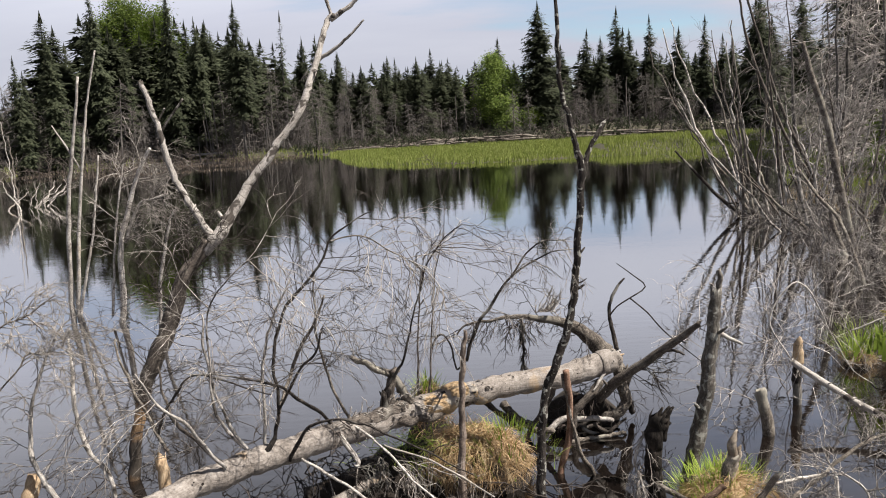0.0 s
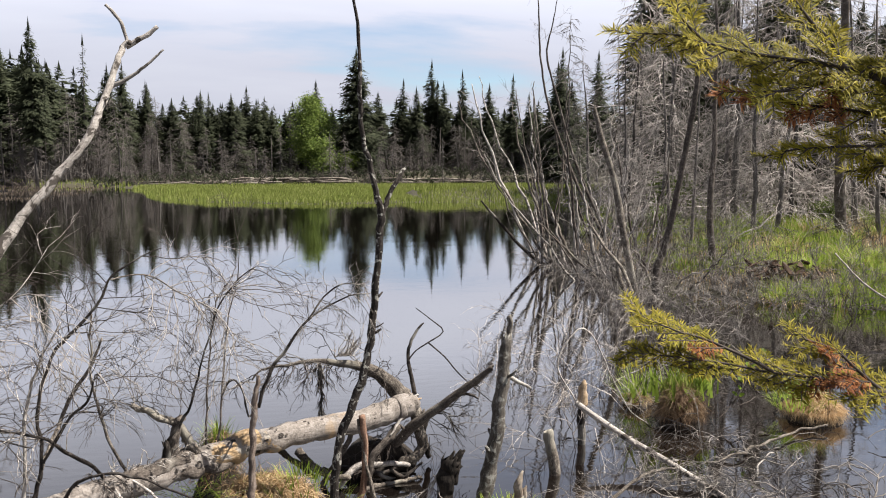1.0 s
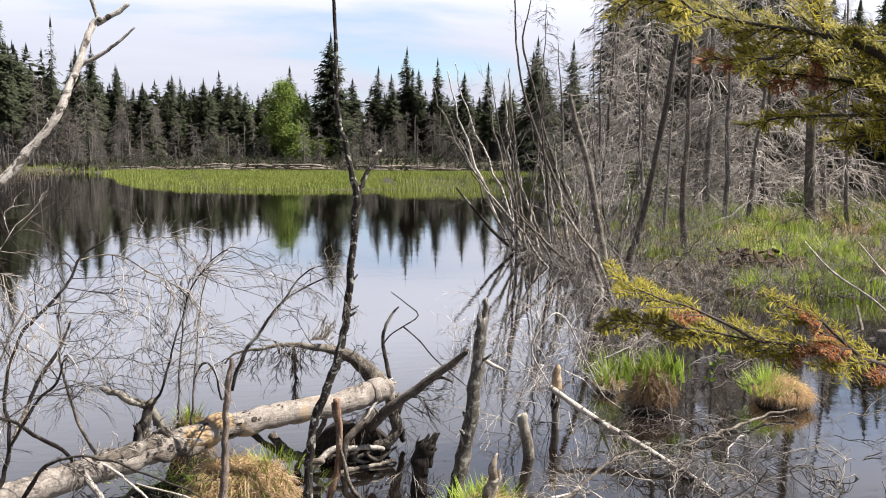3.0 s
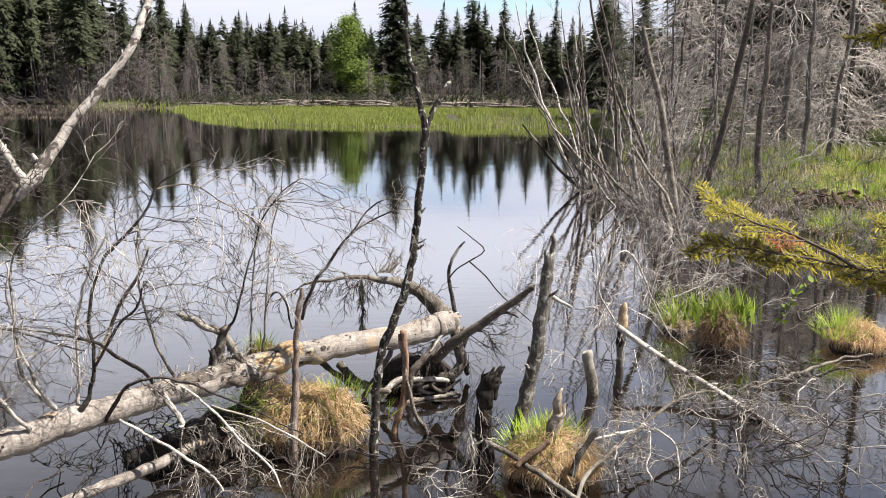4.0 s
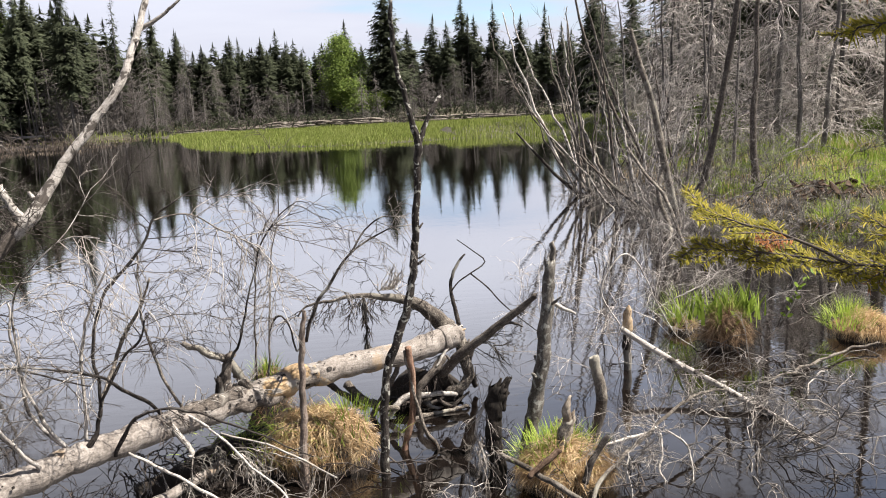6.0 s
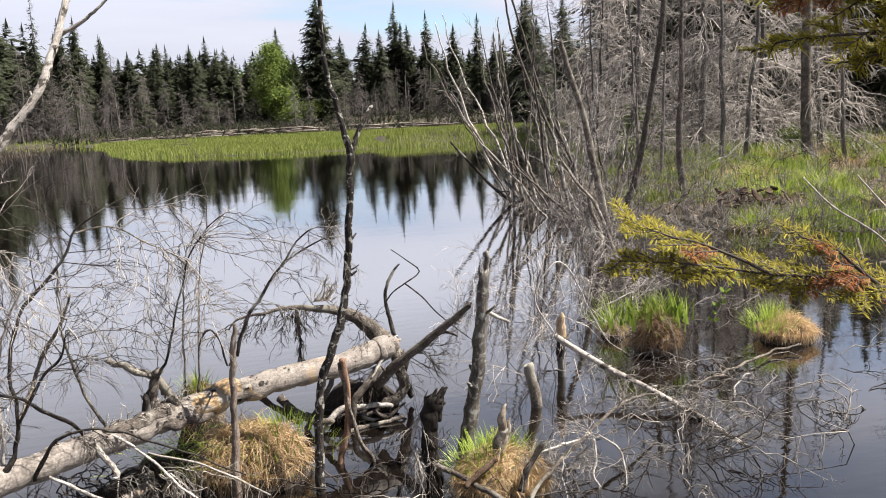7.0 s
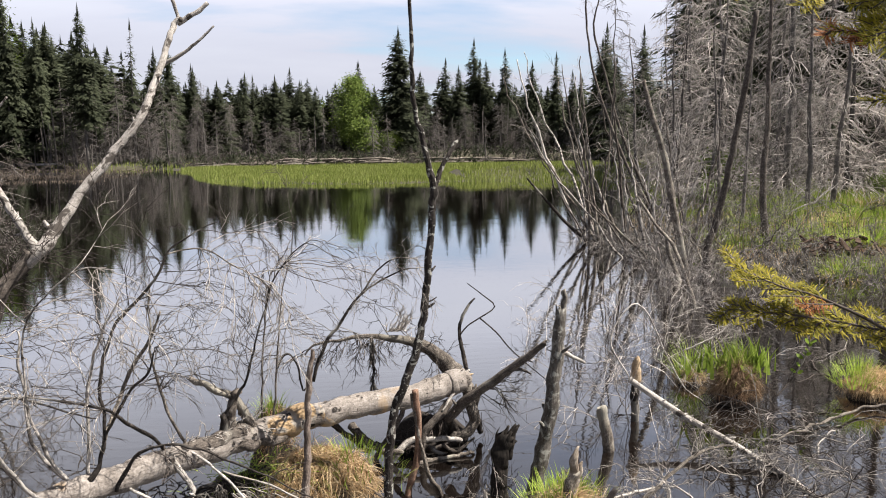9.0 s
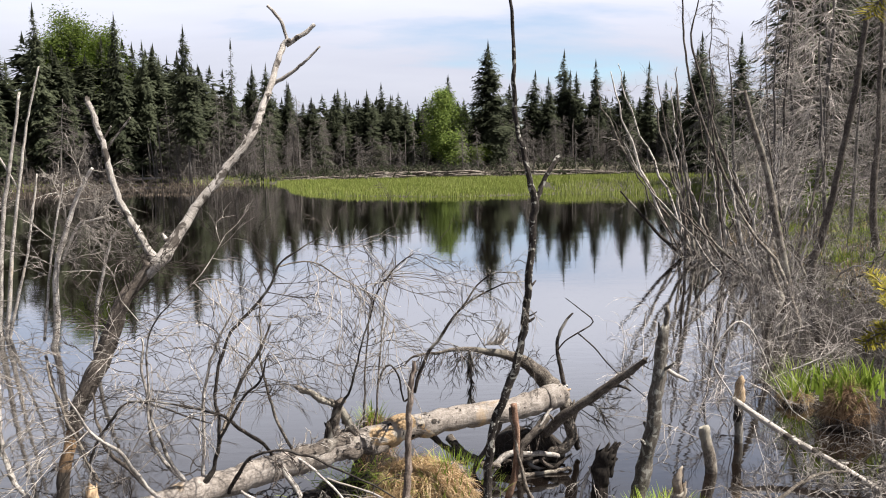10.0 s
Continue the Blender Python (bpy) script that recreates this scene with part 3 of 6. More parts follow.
SPRUCES = [spruce(8.0, 1.25, 11, 0.12), spruce(8.0, 1.5, 12, 0.08), spruce(8.0, 1.0, 13, 0.2), spruce(8.0, 1.8, 14, 0.05, 1.15), spruce(8.0, 0.8, 15, 0.25, 0.9), spruce(8.0, 1.35, 16, 0.3)]
PLAIN = [spruce(8.0, 1.2, 18, 0.08, 0.55, plain=True), spruce(8.0, 1.4, 19, 0.05, 0.55, plain=True), spruce(8.0, 1.0, 20, 0.1, 0.55, plain=True)]
OPEN = spruce(8.0, 2.0, 28, 0.12, 0.5)
LARCH = spruce(8.0, 0.75, 17, 0.2, 0.35)
DEAD = [dead_spruce(5.0, 21, 90, 3, 0.013, 1.15), dead_spruce(5.0, 22, 70, 3, 0.013, 1.0), dead_spruce(5.0, 23, 110, 3, 0.012, 1.3)]

# tall spruces whose tips stand out against the sky: x, y, height
SKYLINE_WEST = [(-24.8, 44, 7.4), (-24.7, 48, 8.7), (-23.9, 52, 11.3), (-19.6, 54, 11.2), (-18.4, 56, 9.5), (-15.1, 54, 10.4), (-14.9, 56, 7.1), (-11.9, 60, 8.1), (-11.4, 62, 8.4), (-10.1, 64, 7.2), (-22.4, 53, 6.8), (-27.0, 49, 6.2), (-26.2, 42.5, 5.2)]
SKYLINE_NORTH = [(-10.2, 66, 7.2), (-7.9, 62, 5.9), (-6.7, 70, 6.9), (-6.0, 71, 6.8), (-3.8, 64, 6.4), (-2.9, 69, 7.2), (-2.0, 66, 6.1), (-0.7, 66, 5.4), (0.3, 68, 5.4), (2.9, 74, 8.1), (8.1, 70, 6.9), (10.3, 70, 8.0), (11.3, 68, 7.2), (12.8, 70, 9.7), (13.3, 69, 7.9), (14.3, 71, 7.9), (15.3, 68, 8.7)]
SKYLINE_EAST = [(16.0, 62, 7.1), (17.5, 60, 7.6), (19.4, 62, 6.4), (21.5, 60, 9.7), (20.4, 58, 8.4), (21.2, 52, 9.0), (15.6, 44, 7.0), (17.2, 46, 6.6), (19, 36, 8.6)]
TALL_EAST = [(14.85, 30, 11.5), (16.3, 31, 11.0), (16.1, 34, 9.6), (18.5, 33, 11.0)]   # open crowns over the bank
random.seed(31)
for places in (SKYLINE_WEST, SKYLINE_NORTH, SKYLINE_EAST):
    for x, y, h in places:
        stand(random.choice(SPRUCES), x, y, (h - 0.22) / 8.0, wide=random.uniform(0.75, 1.05) if x < -10 else random.uniform(1.05, 1.5))
for x, y, h in TALL_EAST:
    stand(OPEN, x, y, h / 8.0, wide=random.uniform(0.85, 1.0))
stand(SPRUCES[3], 5.9, 64, 9.6 / 8, wide=1.25)
tagged(stand(LARCH, -12.9, 57, 9.4 / 8), "thin grey-green larch over the spruces", "tree")

# the wood behind, shorter and denser, along the far shore's line
def shore_line(s):
    line = [(-46, 36), (-33, 46), (-25, 55), (-14, 60), (-6, 65), (4, 68), (14, 68), (22, 62), (30, 52), (32, 40)]
    s = s * (len(line) - 1)
    k = min(int(s), len(line) - 2)
    return [line[k][i] + (line[k + 1][i] - line[k][i]) * (s - k) for i in (0, 1)]


random.seed(32)
for k in range(150):
    x, y = shore_line((k + random.random()) / 150)
    west = max(0.0, min(1.0, (-12 - x) / 8))
    stand(random.choice(SPRUCES), x + random.gauss(0, 0.6), y + random.uniform(0, 3), (random.uniform(3.4, 5.6) + 4.2 * west) / 8 * (0.5 if x < -0.56 * y else 1.0), wide=random.uniform(1.4, 2.3))


def far_wood(count, near, far, taller, label):
    """The crowns of the wood further back, as one mesh: stuff."""
    vs, fs, base = [], [], 0
    for k in range(count):
        x, y = shore_line((k + random.random()) / count)
        west = max(0.0, min(1.0, (-12 - x) / 8))
        s = (random.uniform(4.0, 6.3) + 3.8 * west + taller) / 8 * (0.5 if x < -0.53 * y else 1.0)
        w = s * random.uniform(1.2, 1.9)
        me = [c for c in random.choice(PLAIN).children if c.name.startswith("crown")][0].data
        co = np.empty(len(me.vertices) * 3, np.float32)
        me.vertices.foreach_get("co", co)
        co = co.reshape(-1, 3) * (w, w, s)
        a = random.uniform(0, 6.28)
        c, n = math.cos(a), math.sin(a)
        vs.append(co @ np.array(((c, n, 0), (-n, c, 0), (0, 0, 1))) + (x + random.gauss(0, 0.6), y + random.uniform(near, far), 0.1))
        fs += [tuple(base + i for i in p.vertices) for p in me.polygons]
        base += len(co)
    me = bpy.data.meshes.new("far_wood")
    me.from_pydata(np.concatenate(vs).tolist(), [], fs)
    me.materials.append(NEEDLE)
    tagged(new("far_wood", me), label, "wood", kind="stuff")


far_wood(150, 3, 7, 0.3, "dense dark green spruce wood beyond the pond")
far_wood(130, 7, 13, 0.7, "further dark spruce wood beyond the pond")
for k in range(170):
    x, y = shore_line((k + random.random()) / 170)
    stand(random.choice(DEAD), x + random.gauss(0, 0.7), y - random.uniform(0.3, 4.0), random.uniform(1.8, 4.4 if x > -13 else 5.6) / 5, wide=random.uniform(1.0, 1.9))

for k in range(70):
    x, y = shore_line(random.uniform(0.05, 0.42))
    stand(random.choice(DEAD), x + random.gauss(0, 0.7), y - random.uniform(1.5, 5.0), random.uniform(2.4, 6.2) / 5, wide=random.uniform(0.9, 1.5))

GREEN_TREE = broadleaf(6.9, 1.75, 41, "pointed bright spring-green tree among dark spruces", 17000, 0.12, True)
GREEN_TREE.matrix_world = Matrix.Translation((2.25, 64.0, 0.1))
BIRCH = broadleaf(12.5, 2.6, 42, "pale green leafing birch behind the spruces", 22000, 0.3)
BIRCH.matrix_world = Matrix.Translation((-24.6, 60, 0.3))
stand(BIRCH, -22.6, 59.5, 0.92)
stand(BIRCH, -26.6, 61, 0.9)
BUSH = broadleaf(2.4, 1.3, 43, "low light green bush on the far shore", 2600, 0.1)
BUSH.matrix_world = Matrix.Translation((3.2, 62.5, -0.3))
stand(BUSH, 5.0, 62.5, 0.7)
stand(BUSH, -0.6, 70, 1.6)

def poles(name, label, count, seed, lo, hi, front):
    """Thin bare dead trunks along the shore, too many to count: stuff."""
    random.seed(seed)
    g = Geo()
    for _ in range(count):
        x, y = shore_line(random.uniform(lo, hi))
        x, y, tall = x + random.gauss(0, 0.8), y - random.uniform(0.5, front), random.uniform(1.2, 4.2)
        z = land_height(x, y) - 0.1
        lean = (random.gauss(0, 0.05), random.gauss(0, 0.05))
        g.ring_tube([Vector((x + lean[0] * tall * k / 3, y + lean[1] * tall * k / 3, z + tall * k / 3)) for k in range(4)], [0.05, 0.04, 0.03, 0.012], 5, 0, 0, False)
    tagged(part(name, g, FAR_TWIG), label, "dead trees", kind="stuff")


poles("dead_poles", "thin pale dead trunks crowding the far shore", 150, 45, 0.0, 0.36, 4.5)
poles("dead_poles", "thin grey dead trunks behind the meadow", 34, 46, 0.36, 0.8, 3.5)

random.seed(47)
for k in range(24):
    stand(random.choice(DEAD), random.uniform(-12, 19), random.uniform(52, 58), random.uniform(1.2, 3.6) / 5, wide=random.uniform(1.0, 1.5))

# ---- driftwood on the far shore ----
def driftwood(x0, x1, y, seed, label, pieces=26, rise=0.25):
    random.seed(seed)
    heap = thing("driftwood_bank", ((x0 + x1) / 2, y, 0), label, "driftwood")
    for _ in range(pieces):
        x, L = random.uniform(x0, x1), random.uniform(0.8, 3.0)
        z = 0.1 + rise * random.random()
        a = random.gauss(0, 0.12)
        yy = y + random.gauss(0, 0.5)
        stem("stick", [(x - L / 2, yy - a * L / 2, z, 0.05), (x, yy, z + 0.06 * random.random(), 0.065), (x + L / 2, yy + a * L / 2, z + random.gauss(0, 0.06), 0.04)], GREY_BARK, heap, sides=6, sub=2)


driftwood(-2.6, 3.6, 53, 51, "long low bank of grey driftwood behind the meadow", 80, 0.36)
driftwood(-8, -2.6, 53, 52, "scattered grey driftwood sticks behind the meadow", 14, 0.15)
driftwood(7, 15, 53, 53, "grey fallen sticks behind the meadow", 22, 0.3)
stem("fallen_log", [(-27, 52.5, 0.35, 0.14), (-22, 53.6, 0.3, 0.12), (-17, 55.2, 0.3, 0.07)], PALE_BARK)
tagged(bpy.data.objects["fallen_log"], "long pale fallen trunk lying along the far shore", "log")

# ---- grass tufts in the water ----
def tussock(x, y, rx, ry, height, label, straw=1800, green=700, straw_mat=STRAW, green_len=0.22, straw_len=0.30, green_side=(0.0, 0.0), seed=1, broad=0):
    random.seed(seed)
    tuft = thing("grass_tussock", (x, y, 0), label, "grass tuft", "grass tufts in the water")
    g, n, rings = Geo(), 22, 8
    for k in range(rings + 1):
        s = k / rings
        for a in range(n):
            t = 2 * math.pi * a / n
            w = math.cos(s * math.pi / 2) ** 0.55
            q = Vector((math.cos(t) * w * rx * 0.9, math.sin(t) * w * ry * 0.9, -0.12 + (height + 0.10) * s))
            q *= 1 + 0.18 * noise.noise(q * 9 + Vector((x, y, 0)))
            g.v.append(q + Vector((x, y, 0)))
    for k in range(rings):
        for a in range(n):
            b = (a + 1) % n
            g.face((k * n + a, k * n + b, (k + 1) * n + b, (k + 1) * n + a))
    part("peat_mound", g, SOIL, tuft, "dark peat")
    g1, g2 = Geo(), Geo()
    straw = int(straw * 2.5)
    for k in range(straw + green):
        t, rr = random.uniform(0, 6.283), random.random() ** 0.6
        w = rr
        zz = height * math.sqrt(max(0, 1 - rr * rr)) * 0.95
        d = Vector((math.cos(t), math.sin(t), 0))
        p = Vector((x + d.x * rx * 0.88 * rr, y + d.y * ry * 0.88 * rr, max(zz, 0.10 * min(1.0, height / 0.2))))
        if k < straw:
            mat_way = Vector((noise.noise(p * 17 + Vector((seed, 0, 0))), noise.noise(p * 17 + Vector((0, seed, 5))), 0.5 * noise.noise(p * 17 + Vector((4, 4, seed))))) * 2.2
            up = (Vector((0, 0, 1)) * (0.55 - 0.5 * rr) + d * (0.1 + 0.45 * rr) + mat_way + Vector((random.gauss(0, 0.5), random.gauss(0, 0.5), random.gauss(0, 0.3)))).normalized()
            g1.blade(p, Vector((random.gauss(0, 1), random.gauss(0, 1), 0)).normalized(), up, min(straw_len, 0.07 + p.z * 0.8) * random.uniform(0.25, 0.85), 0.0029 * random.uniform(0.6, 1.5), random.uniform(0.0, 1.6), 5, random.uniform(0.8, 4.2))
        else:
            p = p + Vector((green_side[0] * rx, green_side[1] * ry, 0)) * 0.6
            up = (Vector((0, 0, 1)) + d * 0.35 * rr + Vector((random.gauss(0, 0.2), random.gauss(0, 0.2), 0))).normalized()
            g2.blade(p, d, up, green_len * random.uniform(0.4, 1.25), 0.005 * random.uniform(0.7, 1.5), random.uniform(0.0, 0.6), 3, random.uniform(0, 0.8))
    part("straw", g1, straw_mat, tuft, "dry hanging straw", smooth=False)
    part("green_blades", g2, GREEN_BLADE, tuft, "fresh green blades", smooth=False)
    if broad:
        g3 = Geo()
        for _ in range(broad):
            t = random.uniform(0, 6.283)
            d = Vector((math.cos(t), math.sin(t), 0))
            p = Vector((x + green_side[0] * rx + random.gauss(0, 0.15), y + green_side[1] * ry + random.gauss(0, 0.08), height * 0.75))
            g3.blade(p, d, Vector((random.gauss(0, 0.2), random.gauss(0, 0.2), 1)).normalized(), random.uniform(0.14, 0.30), random.uniform(0.02, 0.034), random.uniform(0.1, 0.6), 5, random.uniform(0.1, 0.8))
        part("iris_leaves", g3, GREEN_BLADE, tuft, "broad bright green leaves", smooth=False)
    return tuft


tussock(0.03, 4.26, 0.37, 0.27, 0.32, "straw-coloured grass tuft with green blades beside the log", 4400, 260, STRAW, 0.10, 0.20, (0.8, -0.2), 71)
tussock(1.30, 3.72, 0.29, 0.26, 0.20, "grass tuft of bright straw and fresh green grass", 3400, 460, STRAW, 0.12, 0.24, (-0.1, 0.5), 72)
tussock(3.12, 5.46, 0.18, 0.17, 0.28, "brown tuft topped with broad fresh green leaves", 2300, 150, BROWN_STRAW, 0.24, 0.26, (0.2, 0.5), 73, 110)
tussock(4.22, 5.38, 0.26, 0.24, 0.19, "round tuft of pale straw and short green grass", 2300, 380, STRAW, 0.15, 0.24, (-0.6, 0.4), 74)
tussock(2.98, 5.95, 0.15, 0.15, 0.12, "small pale green grass tuft in the water", 420, 150, STRAW, 0.28, 0.25, (0.0, 0.0), 75)

tussock(-0.26, 4.78, 0.16, 0.12, 0.42, "small mossy green tuft behind the log", 500, 260, BROWN_STRAW, 0.12, 0.16, (0.1, 0.0), 76)

# ---- right bank: bare willows, dead spruces, grass ----
def willow(at_, label, stems, tall, lean, seed, r=0.016, spread=0.5, twigs=6, mat=None, length=0.5):
    """A clump of bare stems that fan out from one foot."""
    random.seed(seed)
    shrub = thing("bare_willow", at_, label, "shrub", "bare willows")
    for _ in range(stems):
        x, y = at_[0] + random.gauss(0, spread * 0.4), at_[1] + random.gauss(0, spread * 0.6)
        h = tall * random.uniform(0.45, 1.1)
        dx, dy = lean[0] + random.gauss(0, spread), lean[1] + random.gauss(0, spread)
        rr = r * random.uniform(0.45, 1.3)
        ctrl = [(x, y, -0.1, rr * 1.2), (x + dx * 0.30, y + dy * 0.3, h * 0.33, rr), (x + dx * 0.62, y + dy * 0.62, h * 0.68, rr * 0.7), (x + dx * 0.8, y + dy * 0.8, h, rr * 0.3)]
        ob = stem("stem", ctrl, mat or random.choice((GREY_BARK, PALE_BARK, PEELING, BROWN_BARK)), shrub, sides=6, sub=5, wob=0.07)
        if twigs:
            part("twigs", sprays(ctrl, twigs, length, 0.004, 1, -0.1, 3, 0.3, 0.7, bendy=0.7), random.choice((TWIG_GREY, BANK_TWIG)), ob)
    return shrub


willow((5.10, 14.0, 0), "fan of bare grey willow stems at the water's edge", 14, 3.3, (-0.65, 0.0), 81, 0.024, 0.62, 4)
willow((5.35, 13.2, 0), "tall thin bare willow stems by the pond", 9, 3.0, (-0.2, 0.1), 94, 0.02, 0.65, 4)
willow((5.3, 12.2, 0), "dense clump of bare willow stems leaning over the pond", 11, 2.2, (-0.35, 0.0), 82, 0.02, 0.7, 4)
willow((5.7, 11.4, 0), "low tangle of bare grey willow stems", 14, 1.3, (-0.3, -0.2), 83, 0.016, 0.7, 4)
willow((6.6, 13.8, 0), "grey bare brush behind the willows", 14, 2.6, (0.2, 0.0), 84, 0.018, 0.9, 4)
willow((-13.2, 22.9, 0), "grey dead shrub with arching branches standing in the pond", 14, 1.0, (0.1, 0.0), 97, 0.018, 0.8, 4, PALE_BARK)
willow((-13.3, 23.0, 0), "lone thin dead stem standing in the pond", 2, 3.2, (-0.3, 0.0), 98, 0.024, 0.2, 6)


def thicket(name, label, count, box, tall, seed, r=0.004, mat=TWIG_GREY, depth=1, droop=0.3):
    """Fine dead brush over a stretch of ground: stuff."""
    random.seed(seed)
    g = Geo()
    g.fine = False
    for _ in range(count):
        x, y = random.uniform(box[0], box[2]), random.uniform(box[1], box[3])
        z = max(land_height(x, y), -0.03)
        g.twig(Vector((x, y, z - 0.03)), Vector((random.gauss(0, 0.6), random.gauss(0, 0.6), 1)), tall * random.uniform(0.4, 1.2), r, depth, droop, 5, 1.0, 3, 0.6)
    return tagged(part(name, g, mat, smooth=False), label, "brush", kind="stuff")


thicket("dead_brush", "tangle of dead grey twigs along the bank", 150, (5.0, 10.4, 7.8, 15.5), 0.7, 85, 0.006, depth=2)
thicket("dead_brush", "dead grey underbrush in the wood", 170, (7, 12, 20, 30), 1.4, 86, 0.008, depth=2)
thicket("fallen_twigs", "thin pale fallen twigs over the water", 16, (2.2, 3.5, 3.9, 4.7), 0.55, 87, 0.0045, TWIG_GREY, 2, 1.1)
thicket("standing_twigs", "thin pale bare twigs standing in the shallow water", 46, (1.9, 5.0, 3.4, 7.6), 0.75, 188, 0.0036, BANK_TWIG, 2, 0.5)
thicket("standing_twigs", "thin pale bare twigs leaning from the bank over the water", 34, (3.4, 6.4, 5.2, 9.6), 0.9, 189, 0.0045, BANK_TWIG, 2, 0.4)
thicket("dead_brush", "grey dead brush along the far west shore", 260, (-34, 40, -14, 54), 1.3, 88, 0.02, TWIG_DARK)
thicket("dead_brush", "brown dead brush behind the meadow", 800, (-10, 51.5, 18, 60), 0.6, 95, 0.022, TWIG_DARK)
thicket("dead_brush", "dead sticks along the bank's edge", 220, (6.0, 8.7, 9.5, 11.0), 0.5, 96, 0.006, depth=2)

thicket("low_evergreens", "low dark green brush behind the meadow", 700, (-12, 52, 19, 61), 0.75, 195, 0.05, NEEDLE)

NEAR_DEAD = [dead_spruce(5.5, 24, 84, 7, 0.0072, 1.3, "grey dead spruce full of bare twigs on the bank", "dead spruces of the bank", 0.010, BANK_TWIG), dead_spruce(5.5, 25, 96, 7, 0.0068, 1.2, "grey dead spruce full of bare twigs on the bank", "dead spruces of the bank", 0.012, BANK_TWIG), dead_spruce(5.5, 26, 76, 7, 0.0072, 1.45, "grey dead spruce full of bare twigs on the bank", "dead spruces of the bank", 0.011, BANK_TWIG)]
MID_DEAD = [dead_spruce(5.5, 27 + k, 70, 5, 0.0095, 1.3, "grey dead spruce standing in the wood", "dead spruces of the wood", 0.009, BANK_TWIG) for k in range(3)]
random.seed(89)
for x, y, s in ((7.6, 14.5, 0.8), (8.6, 13.2, 0.95), (9.8, 14.2, 1.0), (11.2, 13.2, 1.0), (8.4, 16.5, 0.9), (10.4, 17, 1.1), (12.6, 15.6, 1.1), (7.4, 18, 0.8), (9.2, 20, 1.0), (14, 13.6, 1.1), (12, 11.8, 1.0), (7.2, 12.9, 0.7)):
    stand(random.choice(NEAR_DEAD), x, y, s, wide=random.uniform(0.8, 1.1))
for x, y, size in ((10.2, 17.0, 1.15), (11.3, 18.3, 1.3), (12.4, 18.6, 1.2), (11.4, 16.2, 1.1), (13.6, 19.6, 1.3), (12.9, 17.2, 1.15), (9.6, 18.6, 1.2)):
    stand(random.choice(MID_DEAD), x, y, size, wide=random.uniform(1.0, 1.3))
for k in range(48):
    x, y = random.uniform(7.5, 26), random.uniform(15.5, 36)
    if inside(SHORE, x, y) or x < 6 + (y - 12) * 0.27:
        continue
    stand(random.choice(MID_DEAD), x, y, random.uniform(0.7, 1.5), wide=random.uniform(0.9, 1.2))
for k in range(34):
    stand(random.choice(SPRUCES), random.uniform(17, 32), random.uniform(10, 24), random.uniform(0.7, 1.2), wide=random.uniform(1.0, 1.5))
for k in range(60):
    y = random.uniform(24, 46)
    x = random.uniform(max(12, y * 0.5), 40)
    stand(random.choice(SPRUCES), x, y, random.uniform(0.6, 1.15), wide=random.uniform(0.9, 1.4))

random.seed(190)
for k in range(15):
    y = random.uniform(21, 31)
    stand(random.choice((OPEN, *SPRUCES)), y * random.uniform(0.56, 1.05), y, random.uniform(0.8, 1.08), wide=random.uniform(0.8, 1.2))

# small leafing bushes in the wood's edge
for k, (x, y, s) in enumerate(((9.1, 17.2, 0.5), (8.0, 15.6, 0.3), (11.6, 15.2, 0.28), (12.8, 12.6, 0.22), (15.5, 15.0, 0.5))):
    tagged(stand(BUSH, x, y, s), "young yellow-green leafing bush at the wood's edge", "bush", "leafing bushes")


def on_bank(x, y):
    return not inside(SHORE, x, y) and noise.noise(Vector((x * 0.9, y * 0.9, 8))) > 0.06


meadow("bank_grass", "fresh green grass on the mossy bank", 15000, on_bank, (6.2, 8.2, 15, 15.5), 0.32, 0.016, GREEN_BLADE, 0.6, 91)
meadow("bank_straw", "dry straw between the fresh grass of the bank", 9000, lambda x, y: not inside(SHORE, x, y), (6.0, 8.2, 16, 17), 0.26, 0.012, STRAW, 1.0, 92)
# brush in the twig colour that has the sunlight painted in
thicket("bleached_brush", "dead twigs and straw at the foot of the willows, coloured sun-bright", 260, (4.7, 9.8, 7.4, 15.0), 0.5, 99, 0.006, BANK_TWIG, 2, 0.6)
meadow("wood_grass", "green grass on the floor of the wood", 12000, on_bank, (7, 14, 24, 32), 0.32, 0.03, GREEN_BLADE, 0.6, 93)
meadow("path_grass", "dry and green grass on the near bank", 14000, lambda x, y: not inside(SHORE, x, y), (-5, -4, 6, 1.6), 0.16, 0.008, BROWN_STRAW, 1.0, 191)
meadow("path_grass", "short fresh grass on the near bank", 9000, on_bank, (-5, -4, 6, 1.6), 0.14, 0.008, GREEN_BLADE, 0.7, 192)


def grass_clump(x, y, size, seed):
    """A loose clump of grass: long arching blades from one foot, with last year's straw hanging round it."""
    random.seed(seed)
    z = land_height(x, y)
    clump = thing("grass_clump", (x, y, z), "arching clump of fresh grass with dry straw", "grass", "grass clumps of the bank")
    for name, mat, count, length, droop in (("green_blades", GREEN_BLADE, 260, 0.42, 1.2), ("straw", STRAW, 200, 0.36, 2.6)):
        g = Geo()
        for _ in range(count):
            a, r = random.uniform(0, 6.283), size * random.random() ** 0.7 * 0.5
            d = Vector((math.cos(a), math.sin(a), 0))
            g.blade(Vector((x, y, z - 0.02)) + d * r, d, (Vector((0, 0, 1)) + d * random.uniform(0.1, 0.7)).normalized(), size * length * 2.2 * random.uniform(0.4, 1.1), 0.011 * random.uniform(0.6, 1.4), random.uniform(0.2, 1.0), 4, droop * random.uniform(0.4, 1.1))
        part(name, g, mat, clump, smooth=False)


